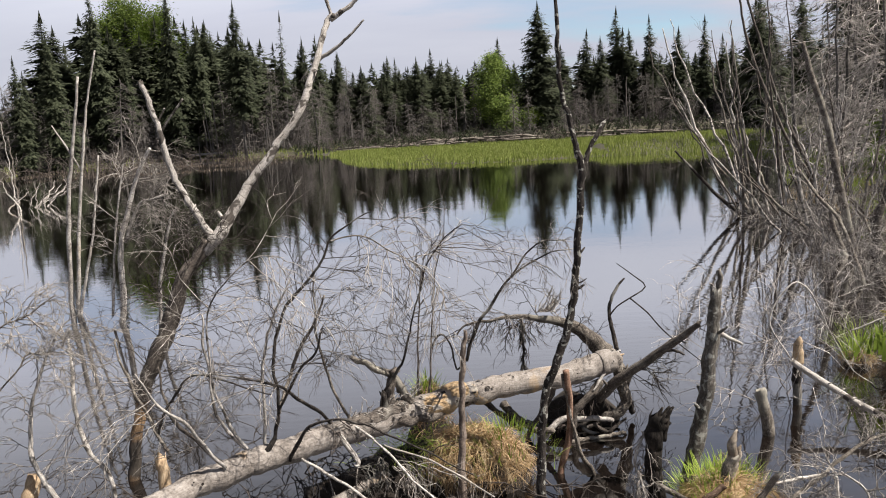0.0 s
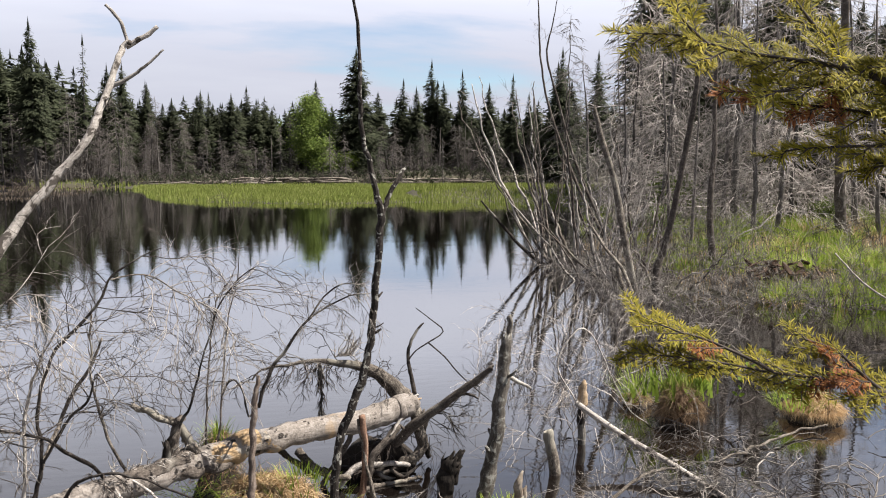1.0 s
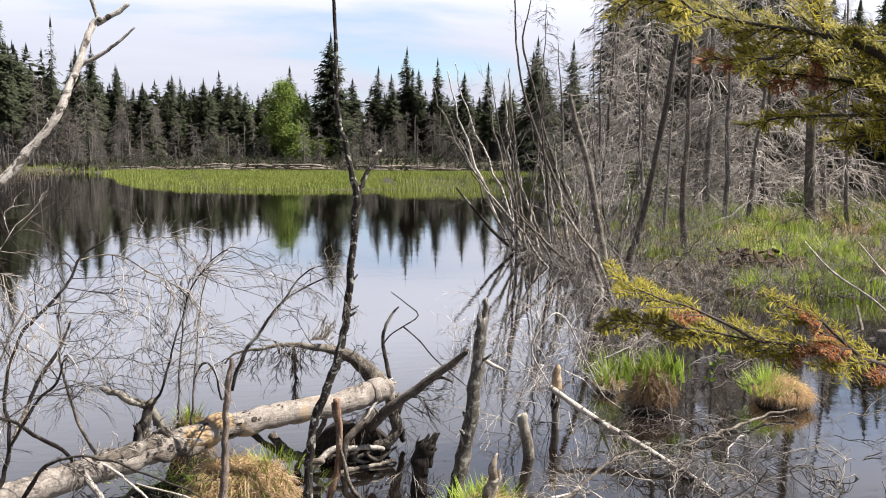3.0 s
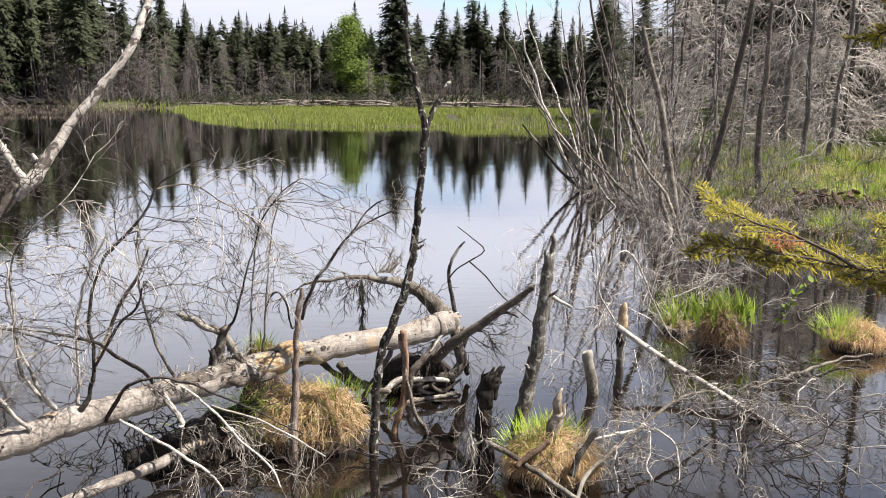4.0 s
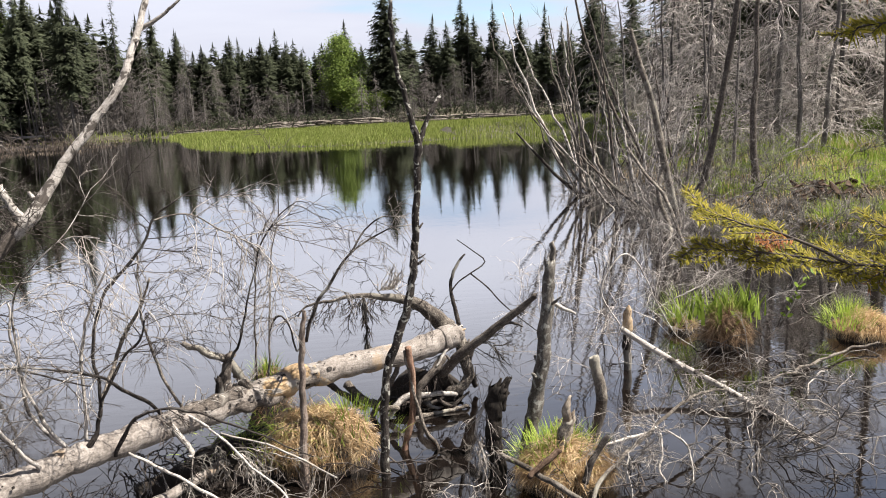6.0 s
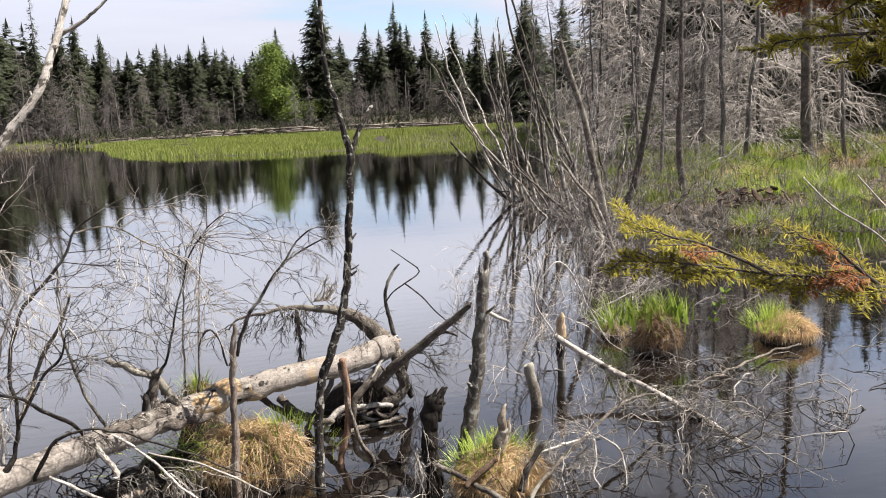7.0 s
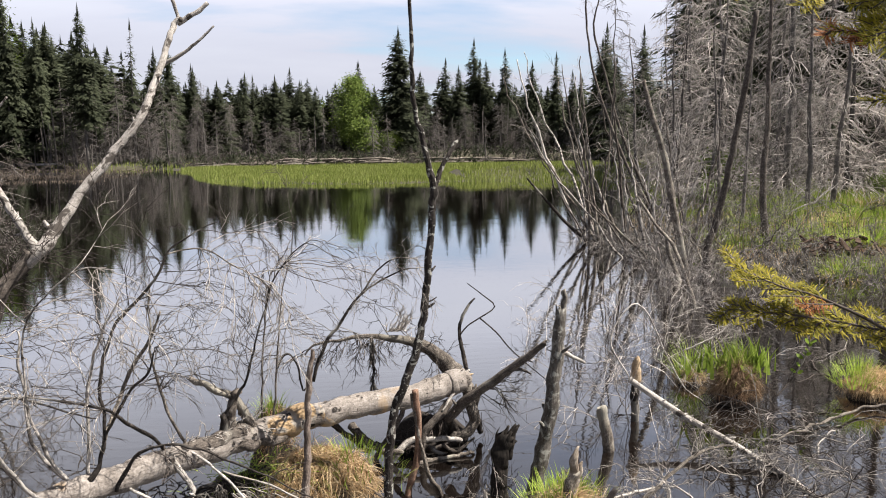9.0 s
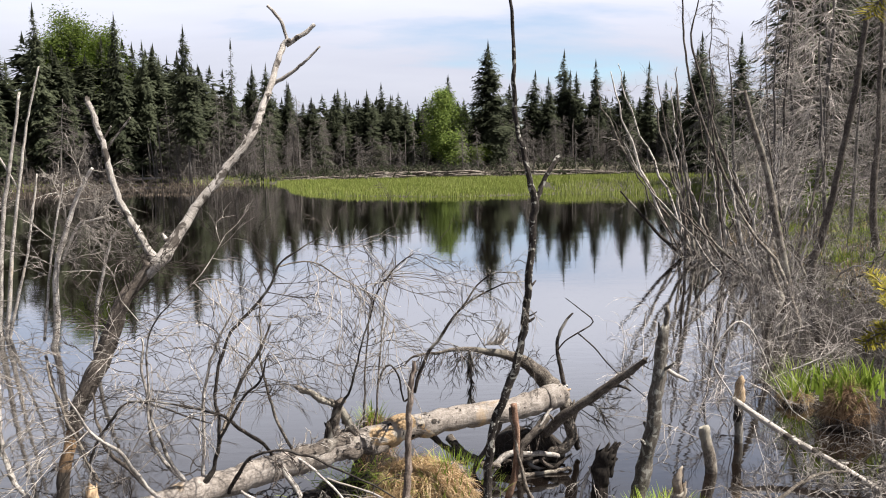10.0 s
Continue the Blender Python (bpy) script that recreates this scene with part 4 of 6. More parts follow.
random.seed(193)
for k in range(26):
    x, y = random.uniform(6.4, 13.5), random.uniform(8.6, 13.5)
    size = random.uniform(0.3, 0.6)
    if not inside(SHORE, x, y):
        grass_clump(x, y, size, 1930 + k)
        random.seed(2930 + k)
thicket("dead_brush", "dark dead stalks between the grass of the bank", 130, (6.4, 8.6, 14, 14), 0.5, 194, 0.006, TWIG_DARK, 2, 0.5)
for model in (*SPRUCES, *PLAIN, OPEN, LARCH, *DEAD, *NEAR_DEAD, *MID_DEAD):
    remove(model)

# ---- the fallen log, its roots and its bare branches ----
def branch_with_twigs(parent, ctrl, material, twig_material, count, length, r=0.0026, label="", droop=0.55, name="branch", depth=2, kids=4, spread=1.0, bendy=0.6, start=0.25):
    b = stem(name, ctrl, material, parent, label, sides=6, sub=5, wob=0.012, stubs=5)
    if count:
        part("twigs", sprays(ctrl, (count * 3 + 3) // 4, length, r, depth, droop, kids, start, spread, bendy=bendy), twig_material, b)
    return b


random.seed(61)
LOG_LINE = [(-1.49, 2.75, 0.52, 0.0469), (-1.36, 2.98, 0.5, 0.0527), (-1.23, 3.2, 0.51, 0.0567), (-1.07, 3.38, 0.51, 0.0621), (-0.95, 3.5, 0.51, 0.0624), (-0.79, 3.68, 0.49, 0.0659), (-0.61, 3.86, 0.48, 0.0672), (-0.39, 4.06, 0.47, 0.0687), (-0.11, 4.28, 0.48, 0.0677), (0.28, 4.54, 0.46, 0.067), (0.64, 4.76, 0.43, 0.0708), (0.83, 4.89, 0.44, 0.080), (0.90, 4.93, 0.452, 0.084), (0.94, 4.955, 0.458, 0.072), (0.965, 4.97, 0.46, 0.052), (0.985, 4.985, 0.455, 0.02)]
log = thing("fallen_log", (0, 4.4, 0.4), "pale peeled fallen log with bare branches and torn roots", "log")
stem("log_trunk", LOG_LINE, LOG_WOOD, log, sides=22, sub=10, wob=0.012, rough=0.12, jag=0.03)
stem("branch", [(0.90, 4.97, 0.49, 0.065), (0.80, 4.99, 0.60, 0.050), (0.65, 4.99, 0.70, 0.034), (0.48, 4.98, 0.74, 0.0215), (0.33, 4.97, 0.76, 0.015), (0.15, 4.96, 0.74, 0.0093), (0.01, 4.96, 0.72, 0.0074), (-0.05, 4.95, 0.66, 0.0046)], GREY_BARK, log, sides=8)
stem("branch", [(0.83, 4.85, 0.23, 0.0342), (0.96, 4.76, 0.39, 0.0316), (1.12, 4.68, 0.53, 0.0274), (1.28, 4.59, 0.68, 0.0233), (1.37, 4.5, 0.79, 0.0158)], BROWN_BARK, log, "thick dark branch stub", sides=10, jag=0.02, stubs=5)
for ctrl, mat in (([(-0.41, 4.06, 0.47, 0.0332), (-0.4, 4.06, 0.58, 0.0291), (-0.38, 4.05, 0.66, 0.027), (-0.37, 4.05, 0.73, 0.0192)], BROWN_BARK), ([(-0.25, 4.16, 0.44, 0.0241), (-0.3, 4.12, 0.54, 0.0257), (-0.34, 4.09, 0.63, 0.0234), (-0.37, 4.05, 0.71, 0.0154)], GREY_BARK), ([(-0.44, 4, 0.47, 0.0192), (-0.42, 3.99, 0.56, 0.0172), (-0.43, 3.98, 0.64, 0.0152)], DARK_BARK), ([(-0.38, 4.05, 0.71, 0.0154), (-0.47, 4.03, 0.76, 0.0172), (-0.53, 4.02, 0.8, 0.017), (-0.58, 4, 0.83, 0.015)], GREY_BARK), ([(-0.63, 3.8, 0.52, 0.0145), (-0.61, 3.77, 0.47, 0.0145), (-0.56, 3.73, 0.4, 0.0126), (-0.55, 3.7, 0.36, 0.0072)], PALE_BARK)):
    stem("branch_stub", ctrl, mat, log, sides=9, rough=0.35, jag=0.03, wob=0.02)
for ctrl in ([(-0.6, 3.84, 0.52, 0.022), (-0.51, 3.92, 0.52, 0.0413), (-0.41, 4.02, 0.5, 0.0483), (-0.31, 4.14, 0.49, 0.0438), (-0.22, 4.2, 0.5, 0.0202)], [(-0.43, 3.96, 0.45, 0.0153), (-0.33, 4.04, 0.45, 0.0312), (-0.19, 4.16, 0.44, 0.0282), (-0.08, 4.26, 0.43, 0.0124)], [(-1.02, 3.38, 0.49, 0.0096), (-0.97, 3.44, 0.5, 0.0229), (-0.9, 3.52, 0.5, 0.0218), (-0.82, 3.6, 0.49, 0.0103)]):
    stem("bark_ridge", ctrl, BROWN_BARK, log, "torn grey-brown bark", sides=12, sub=9, rough=0.6, wob=0.03)
stem("branch", [(0.98, 5, 0.5, 0.0155), (0.95, 5.01, 0.65, 0.0135), (0.94, 5.03, 0.78, 0.0115), (0.99, 5.04, 0.89, 0.0096), (1.05, 5.05, 0.96, 0.0048)], DARK_BARK, log, sides=7)
stem("branch", [(0.94, 5, 0.73, 0.0057), (0.99, 5, 0.79, 0.0048), (1.07, 5, 0.84, 0.0048), (1.17, 5, 0.91, 0.0048), (1.09, 5, 0.99, 0.0038), (0.99, 5, 1.07, 0.0028)], DARK_BARK, log, sides=5, sub=3, wob=0)
stem("branch", [(1.07, 5, 0.84, 0.0054), (1.18, 5, 0.74, 0.005), (1.26, 5, 0.64, 0.0047), (1.36, 5, 0.54, 0.0039), (1.52, 5, 0.4, 0.003)], DARK_BARK, log, sides=5, sub=3, wob=0)
for ctrl, mat in (
        ([(0.94, 4.98, 0.43, 0.05), (0.97, 4.96, 0.392, 0.045), (1.002, 4.945, 0.274, 0.038), (1.03, 4.93, 0.176, 0.034), (0.98, 4.915, 0.109, 0.03), (0.868, 4.9, 0.07, 0.026)], GREY_BARK),
        ([(0.91, 4.89, 0.47, 0.017), (0.842, 4.83, 0.371, 0.011), (0.79, 4.8, 0.30, 0.004)], PALE_BARK),
        ([(0.84, 4.86, 0.33, 0.03), (0.771, 4.82, 0.271, 0.026), (0.68, 4.79, 0.164, 0.022), (0.658, 4.76, 0.035, 0.018), (0.69, 4.73, -0.13, 0.014)], BROWN_BARK),
        ([(0.46, 4.73, 0.02, 0.02), (0.566, 4.773, 0.115, 0.021), (0.721, 4.797, 0.128, 0.018), (0.915, 4.82, 0.09, 0.014)], PALE_BARK),
        ([(0.6, 4.71, 0.0, 0.016), (0.829, 4.76, 0.012, 0.014), (0.99, 4.8, 0.012, 0.01)], GREY_BARK),
        ([(0.22, 4.72, 0.27, 0.028), (0.30, 4.7, 0.19, 0.027), (0.393, 4.7, 0.115, 0.023), (0.524, 4.7, 0.08, 0.018)], GREY_BARK),
        ([(0.05, 4.58, 0.38, 0.02), (0.116, 4.6, 0.322, 0.019), (0.212, 4.625, 0.228, 0.018), (0.33, 4.65, 0.13, 0.016)], DARK_BARK),
        ([(0.346, 4.8, -0.03, 0.02), (0.459, 4.825, 0.154, 0.018), (0.56, 4.85, 0.31, 0.016), (0.62, 4.86, 0.40, 0.014)], BROWN_BARK),
        ([(0.96, 4.97, 0.39, 0.04), (1.04, 5, 0.32, 0.03), (1.03, 5.02, 0.21, 0.023), (1.09, 5.05, 0.04, 0.018)], DARK_BARK)):
    stem("root", ctrl, mat, log, sides=9, sub=7, wob=0.014, rough=0.3)
stem("branch_stub", [(1.19, 4.63, 0.60, 0.011), (1.255, 4.61, 0.60, 0.009), (1.31, 4.6, 0.576, 0.006)], DARK_BARK, log, sides=7)
for a, up, out, mat in ((0.4, 0.04, 0.035, RAW_WOOD), (1.5, 0.055, 0.02, PALE_BARK), (2.6, 0.03, 0.03, PALE_BARK), (3.8, -0.03, 0.035, RAW_WOOD), (5.2, -0.05, 0.03, GREY_BARK)):
    stem("splinter", [(0.92, 4.97 - 0.05 * math.cos(a), 0.45 + 0.05 * math.sin(a), 0.024), (0.965, 4.97 - 0.055 * math.cos(a), 0.45 + up * 0.6, 0.017), (0.98 + out, 4.98 - 0.05 * math.cos(a), 0.45 + up, 0.004)], mat, log, sides=6, rough=0.4)
part("hanging_twigs", sprays([(0.37, 4.96, 0.76, 0.01), (0.375, 4.95, 0.6, 0.01), (0.37, 4.95, 0.44, 0.01)], 34, 0.14, 0.006, 1, 0.8, 3, 0.0, 0.7, (0, 0, -1.2), 0.8), DARK_BARK, log, "dark hanging clot of dead moss and twigs")
part("twigs", sprays([(1.0, 4.93, 0.40, 0.01), (1.12, 4.9, 0.42, 0.01), (1.2, 4.88, 0.36, 0.01)], 16, 0.30, 0.0042, 1, 0.25, 3, 0.0, 1.0, (0.5, 0, 0.1), 0.9), DARK_BARK, log)
part("hanging_twigs", sprays([(0.90, 4.97, 0.49, 0.065), (0.80, 4.99, 0.60, 0.050), (0.65, 4.99, 0.70, 0.034), (0.48, 4.98, 0.74, 0.0215), (0.33, 4.97, 0.76, 0.015), (0.15, 4.96, 0.74, 0.0093), (0.01, 4.96, 0.72, 0.0074), (-0.05, 4.95, 0.66, 0.0046)], 44, 0.26, 0.0035, 2, 0.5, 4, 0.1, 1.0, (0, 0, -0.6), 1.0), TWIG_DARK, log)
part("bleached_twigs", sprays([(0.45, 4.98, 0.78, 0.02), (0.58, 4.98, 0.78, 0.02)], 26, 0.17, 0.004, 1, -0.5, 4, 0.0, 1.0, (0, 0, 0.6), 0.9), PALE_BARK, log)
part("root_fibres", sprays([(0.93, 4.95, 0.38, 0.0269), (0.8, 4.9, 0.28, 0.0243), (0.71, 4.85, 0.17, 0.0217), (0.64, 4.8, 0.04, 0.0192), (0.61, 4.75, -0.11, 0.0167)], 14, 0.25, 0.003, 2, 0.6, 4, 0.1, 1.0, (0, 0, -0.3), 0.7), TWIG_DARK, log)
for ctrl, mat, tw, n in (([(-0.94, 3.48, 0.54, 0.0151), (-0.89, 3.5, 0.62, 0.0103), (-0.86, 3.52, 0.72, 0.009), (-0.87, 3.54, 0.82, 0.0083), (-0.88, 3.55, 0.92, 0.0082), (-0.86, 3.57, 1.07, 0.0082), (-0.82, 3.59, 1.18, 0.0075), (-0.76, 3.61, 1.27, 0.0075), (-0.68, 3.63, 1.35, 0.0069), (-0.62, 3.64, 1.43, 0.0062), (-0.58, 3.66, 1.52, 0.0055), (-0.5, 3.68, 1.58, 0.0041), (-0.37, 3.7, 1.64, 0.0021)], DARK_BARK, TWIG_DARK, 24), ([(-0.86, 3.5, 0.73, 0.0069), (-0.8, 3.5, 0.85, 0.0068), (-0.73, 3.5, 0.95, 0.0068), (-0.66, 3.5, 1.02, 0.0054), (-0.62, 3.5, 1.12, 0.0027)], DARK_BARK, TWIG_DARK, 7), ([(-0.99, 3.4, 0.6, 0.008), (-1.06, 3.39, 0.72, 0.0079), (-1.09, 3.38, 0.83, 0.0065), (-1.11, 3.37, 0.92, 0.0058), (-1.11, 3.36, 1.09, 0.0051), (-1.1, 3.35, 1.24, 0.0044), (-1.05, 3.34, 1.34, 0.0037), (-0.98, 3.33, 1.42, 0.0037), (-0.9, 3.32, 1.48, 0.0031), (-0.81, 3.31, 1.51, 0.0025), (-0.72, 3.3, 1.5, 0.0012)], PEELING, TWIG_GREY, 16), ([(-1.07, 3.3, 0.56, 0.0091), (-1.13, 3.22, 0.7, 0.0088), (-1.16, 3.15, 0.82, 0.0079), (-1.25, 3.08, 0.95, 0.0059), (-1.29, 3, 1.11, 0.0034)], PALE_BARK, TWIG_GREY, 9),
                         ([(-0.6, 3.9, 0.52, 0.0093), (-0.67, 3.9, 0.68, 0.0084), (-0.71, 3.9, 0.83, 0.0076), (-0.74, 3.9, 0.97, 0.006), (-0.73, 3.9, 1.17, 0.0045), (-0.73, 3.9, 1.33, 0.0029)], GREY_BARK, TWIG_DARK, 15), ([(-0.67, 3.82, 0.53, 0.0091), (-0.75, 3.72, 0.67, 0.0088), (-0.81, 3.61, 0.77, 0.0078), (-0.88, 3.51, 0.87, 0.0054), (-1.03, 3.4, 0.95, 0.0039), (-1.21, 3.3, 1.01, 0.0025)], DARK_BARK, TWIG_GREY, 15)):
    branch_with_twigs(log, ctrl, mat, tw, n, 0.5)
for ctrl, mat, tw, n in (([(-0.46, 4, 0.47, 0.008), (-0.43, 4, 0.62, 0.0079), (-0.35, 4, 0.73, 0.0079), (-0.29, 4, 0.87, 0.0063), (-0.25, 4, 1.02, 0.0047), (-0.19, 4, 1.22, 0.0046), (-0.11, 4, 1.39, 0.0038), (0.02, 4, 1.5, 0.0023)], DARK_BARK, TWIG_DARK, 21), ([(-0.36, 4.1, 0.6, 0.0114), (-0.36, 4.07, 0.7, 0.0097), (-0.47, 4.03, 0.77, 0.0095), (-0.57, 4, 0.83, 0.0094)], GREY_BARK, TWIG_GREY, 7), ([(-0.26, 4.2, 0.53, 0.0067), (-0.24, 4.2, 0.87, 0.005), (-0.22, 4.2, 1.09, 0.0041), (-0.18, 4.2, 1.33, 0.0024)], GREY_BARK, TWIG_DARK, 15), ([(-0.21, 4.3, 0.5, 0.006), (-0.17, 4.3, 0.84, 0.0051), (-0.14, 4.3, 1.16, 0.0033), (-0.09, 4.3, 1.37, 0.002)], BROWN_BARK, TWIG_GREY, 15), ([(-0, 4.04, 0.77, 0.005), (-0.04, 4.2, 0.68, 0.005), (-0.05, 4.2, 0.8, 0.005), (-0.09, 4.2, 0.87, 0.005), (-0.13, 4.2, 0.87, 0.0066), (-0.17, 4.2, 0.8, 0.005)], DARK_BARK, TWIG_DARK, 4)):
    branch_with_twigs(log, ctrl, mat, tw, n, 0.45)
for ctrl, mat, tw, n in (([(-0.97, 3.6, 0.5, 0.00996), (-0.94, 3.6, 0.91, 0.0083), (-0.91, 3.6, 1.06, 0.0069), (-0.87, 3.6, 1.16, 0.0062), (-0.82, 3.6, 1.26, 0.0048), (-0.78, 3.6, 1.34, 0.0027)], PALE_BARK, TWIG_GREY, 7), ([(-0.86, 3.5, 0.73, 0.00968), (-0.85, 3.8, 0.84, 0.0088), (-0.79, 3.8, 0.98, 0.0088), (-0.72, 3.8, 1.08, 0.0073), (-0.66, 3.8, 1.22, 0.0044)], GREY_BARK, TWIG_GREY, 9), ([(-1.02, 3.5, 0.55, 0.0088), (-1.1, 3.52, 0.61, 0.0088), (-1.15, 3.53, 0.69, 0.0081), (-1.18, 3.55, 0.77, 0.0074), (-1.19, 3.57, 0.89, 0.0059), (-1.21, 3.58, 1.08, 0.0059), (-1.21, 3.6, 1.2, 0.0044)], PEELING, TWIG_GREY, 12), ([(-1.13, 3.45, 0.52, 0.0087), (-1.26, 3.48, 0.62, 0.0088), (-1.36, 3.51, 0.71, 0.0088), (-1.39, 3.54, 0.76, 0.0074), (-1.43, 3.57, 0.85, 0.0059), (-1.45, 3.6, 0.95, 0.0045)], BROWN_BARK, TWIG_DARK, 12), ([(-1.34, 3.35, 0.63, 0.0071), (-1.41, 3.4, 0.7, 0.0071), (-1.48, 3.45, 0.82, 0.0072), (-1.54, 3.5, 0.9, 0.0073), (-1.6, 3.55, 1, 0.0059), (-1.64, 3.6, 1.1, 0.0044)], GREY_BARK, TWIG_GREY, 12), ([(-1.4, 3.4, 0.69, 0.0057), (-1.36, 3.4, 0.8, 0.0064), (-1.29, 3.4, 0.89, 0.0064), (-1.21, 3.4, 0.97, 0.0049), (-1.06, 3.4, 0.93, 0.0042), (-0.86, 3.4, 0.86, 0.0028)], DARK_BARK, TWIG_DARK, 7)):
    branch_with_twigs(log, ctrl, mat, tw, n, 0.45)
branch_with_twigs(log, [(-0.58, 3.65, 1.51, 0.0041), (-0.47, 3.68, 1.53, 0.0035), (-0.32, 3.7, 1.45, 0.0031), (-0.19, 3.72, 1.36, 0.0022), (-0.05, 3.75, 1.18, 0.0015)], GREY_BARK, TWIG_GREY, 34, 0.36, 0.0026, droop=0.4)
branch_with_twigs(log, [(-0.84, 3.55, 0.47, 0.0102), (-0.76, 3.51, 0.61, 0.0083), (-0.68, 3.48, 0.68, 0.0074), (-0.57, 3.44, 0.71, 0.0066), (-0.45, 3.41, 0.69, 0.0065), (-0.3, 3.37, 0.64, 0.0049), (-0.16, 3.34, 0.58, 0.0041), (0.04, 3.3, 0.48, 0.0025)], DARK_BARK, TWIG_DARK, 6, 0.2)
for ctrl in ([(-0.8, 3.6, 0.46, 0.0069), (-0.64, 3.52, 0.39, 0.0077), (-0.48, 3.45, 0.32, 0.0076), (-0.37, 3.38, 0.27, 0.0067), (-0.31, 3.3, 0.23, 0.0033)], [(-0.58, 3.85, 0.52, 0.0064), (-0.41, 3.74, 0.43, 0.0063), (-0.27, 3.62, 0.32, 0.0053), (-0.13, 3.51, 0.24, 0.0052), (-0.07, 3.4, 0.18, 0.0034)], [(-0.43, 3.9, 0.38, 0.0057), (-0.23, 3.8, 0.35, 0.0056), (-0.03, 3.7, 0.28, 0.0055), (0.13, 3.6, 0.22, 0.0036)]):
    branch_with_twigs(log, ctrl, PALE_BARK, TWIG_GREY, 6, 0.2)

def bark_flakes(line, count, lo, hi, size):
    """Curled scraps of bark left on a peeled log."""
    g = Geo()
    pts, radii = spline(line, 8)
    m = len(pts) - 1
    for _ in range(count):
        s = random.uniform(lo, hi) * m
        k = min(int(s), m - 1)
        axis = (pts[k + 1] - pts[k]).normalized()
        out = axis.orthogonal().normalized()
        out.rotate(Matrix.Rotation(random.uniform(0, 6.283), 3, axis))
        side = axis.cross(out)
        c = pts[k].lerp(pts[k + 1], s - k) + out * (radii[k] * 1.0 + 0.002)
        L, w = size * random.uniform(0.4, 1.6), size * random.uniform(0.2, 0.6)
        b = len(g.v)
        for i in range(4):
            lift = 0.002 + (0.12 * size * random.random() if i in (0, 3) else 0)
            for j in (-1, 1):
                g.v.append(c + axis * L * (i / 3 - 0.5) + side * j * w * random.uniform(0.6, 1.1) + out * (lift - w * w / radii[k] * 0.5))
        for i in range(3):
            g.face((b + 2 * i, b + 2 * i + 1, b + 2 * i + 3, b + 2 * i + 2))
    return g


part("bark_flakes", bark_flakes(LOG_LINE, 36, 0.54, 0.64, 0.016), BROWN_BARK, log, "curled grey-brown scraps of bark")
stem("inner_wood", [(-0.36, 4.085, 0.472, 0.062), (-0.26, 4.165, 0.475, 0.0695), (-0.11, 4.28, 0.48, 0.0695), (0.02, 4.37, 0.473, 0.0685), (0.10, 4.42, 0.469, 0.060)], INNER_WOOD, log, "patch of bare orange inner wood", sides=22, sub=10, wob=0.016, rough=0.24)
part("twigs", sprays([(-0.72, 3.75, 0.53, 0.01), (-0.5, 3.96, 0.53, 0.01), (-0.28, 4.14, 0.53, 0.01)], 46, 0.15, 0.0042, 1, 0.2, 3, 0.0, 1.0, (0, -0.2, 0.3), 1.0), PALE_BARK, log)
part("bark_flakes", bark_flakes(LOG_LINE, 90, 0.36, 0.60, 0.020), DARK_BARK, log, "torn dark scraps of bark")
part("bark_flakes", bark_flakes(LOG_LINE, 60, 0.0, 0.95, 0.011), DARK_BARK, log, "small dark scraps of bark")
for _ in range(7):
    x, y, z, a, L = random.uniform(0.4, 0.95), random.uniform(4.75, 4.98), random.uniform(0.0, 0.1), random.gauss(0, 0.5), random.uniform(0.18, 0.4)
    r = random.uniform(0.008, 0.016)
    stem("root", [(x - L / 2, y - a * L / 2, z + random.gauss(0, 0.04), r), (x, y, z + random.gauss(0.02, 0.03), r), (x + L / 2, y + a * L / 2, z + random.gauss(0, 0.04), r * 0.6)], random.choice((DARK_BARK, DARK_BARK, BROWN_BARK)), log, sides=6, wob=0.03, rough=0.25)
part("root_fibres", sprays([(0.5, 4.85, 0.2, 0.01), (0.8, 4.95, 0.26, 0.01), (1.08, 5.0, 0.2, 0.01)], 22, 0.26, 0.003, 2, 0.8, 4, 0.0, 1.0, (0, 0, -0.4), 0.9), TWIG_DARK, log)


def peat_lump(cx, cy, rx, ry, tall, label):
    lump = thing("peat_hump", (cx, cy, 0), label, "peat")
    g = Geo()
    for k in range(9):
        for a in range(26):
            t, w = 6.2832 * a / 26, max(0.0, math.cos(k / 8 * 1.5707)) ** 0.5
            q = Vector((cx + rx * w * math.cos(t), cy + ry * w * math.sin(t), -0.12 + (tall + 0.12) * k / 8))
            g.v.append(q + Vector((noise.noise(q * 9), noise.noise(q * 9 + Vector((3, 1, 2))), noise.noise(q * 9 + Vector((8, 2, 5))))) * 0.07 + Vector((noise.noise(q * 31), noise.noise(q * 31 + Vector((1, 7, 3))), noise.noise(q * 31 + Vector((5, 5, 5))))) * 0.03)
    for k in range(8):
        for a in range(26):
            g.face((k * 26 + a, k * 26 + (a + 1) % 26, (k + 1) * 26 + (a + 1) % 26, (k + 1) * 26 + a))
    part("peat", g, SOIL, lump)
    return lump


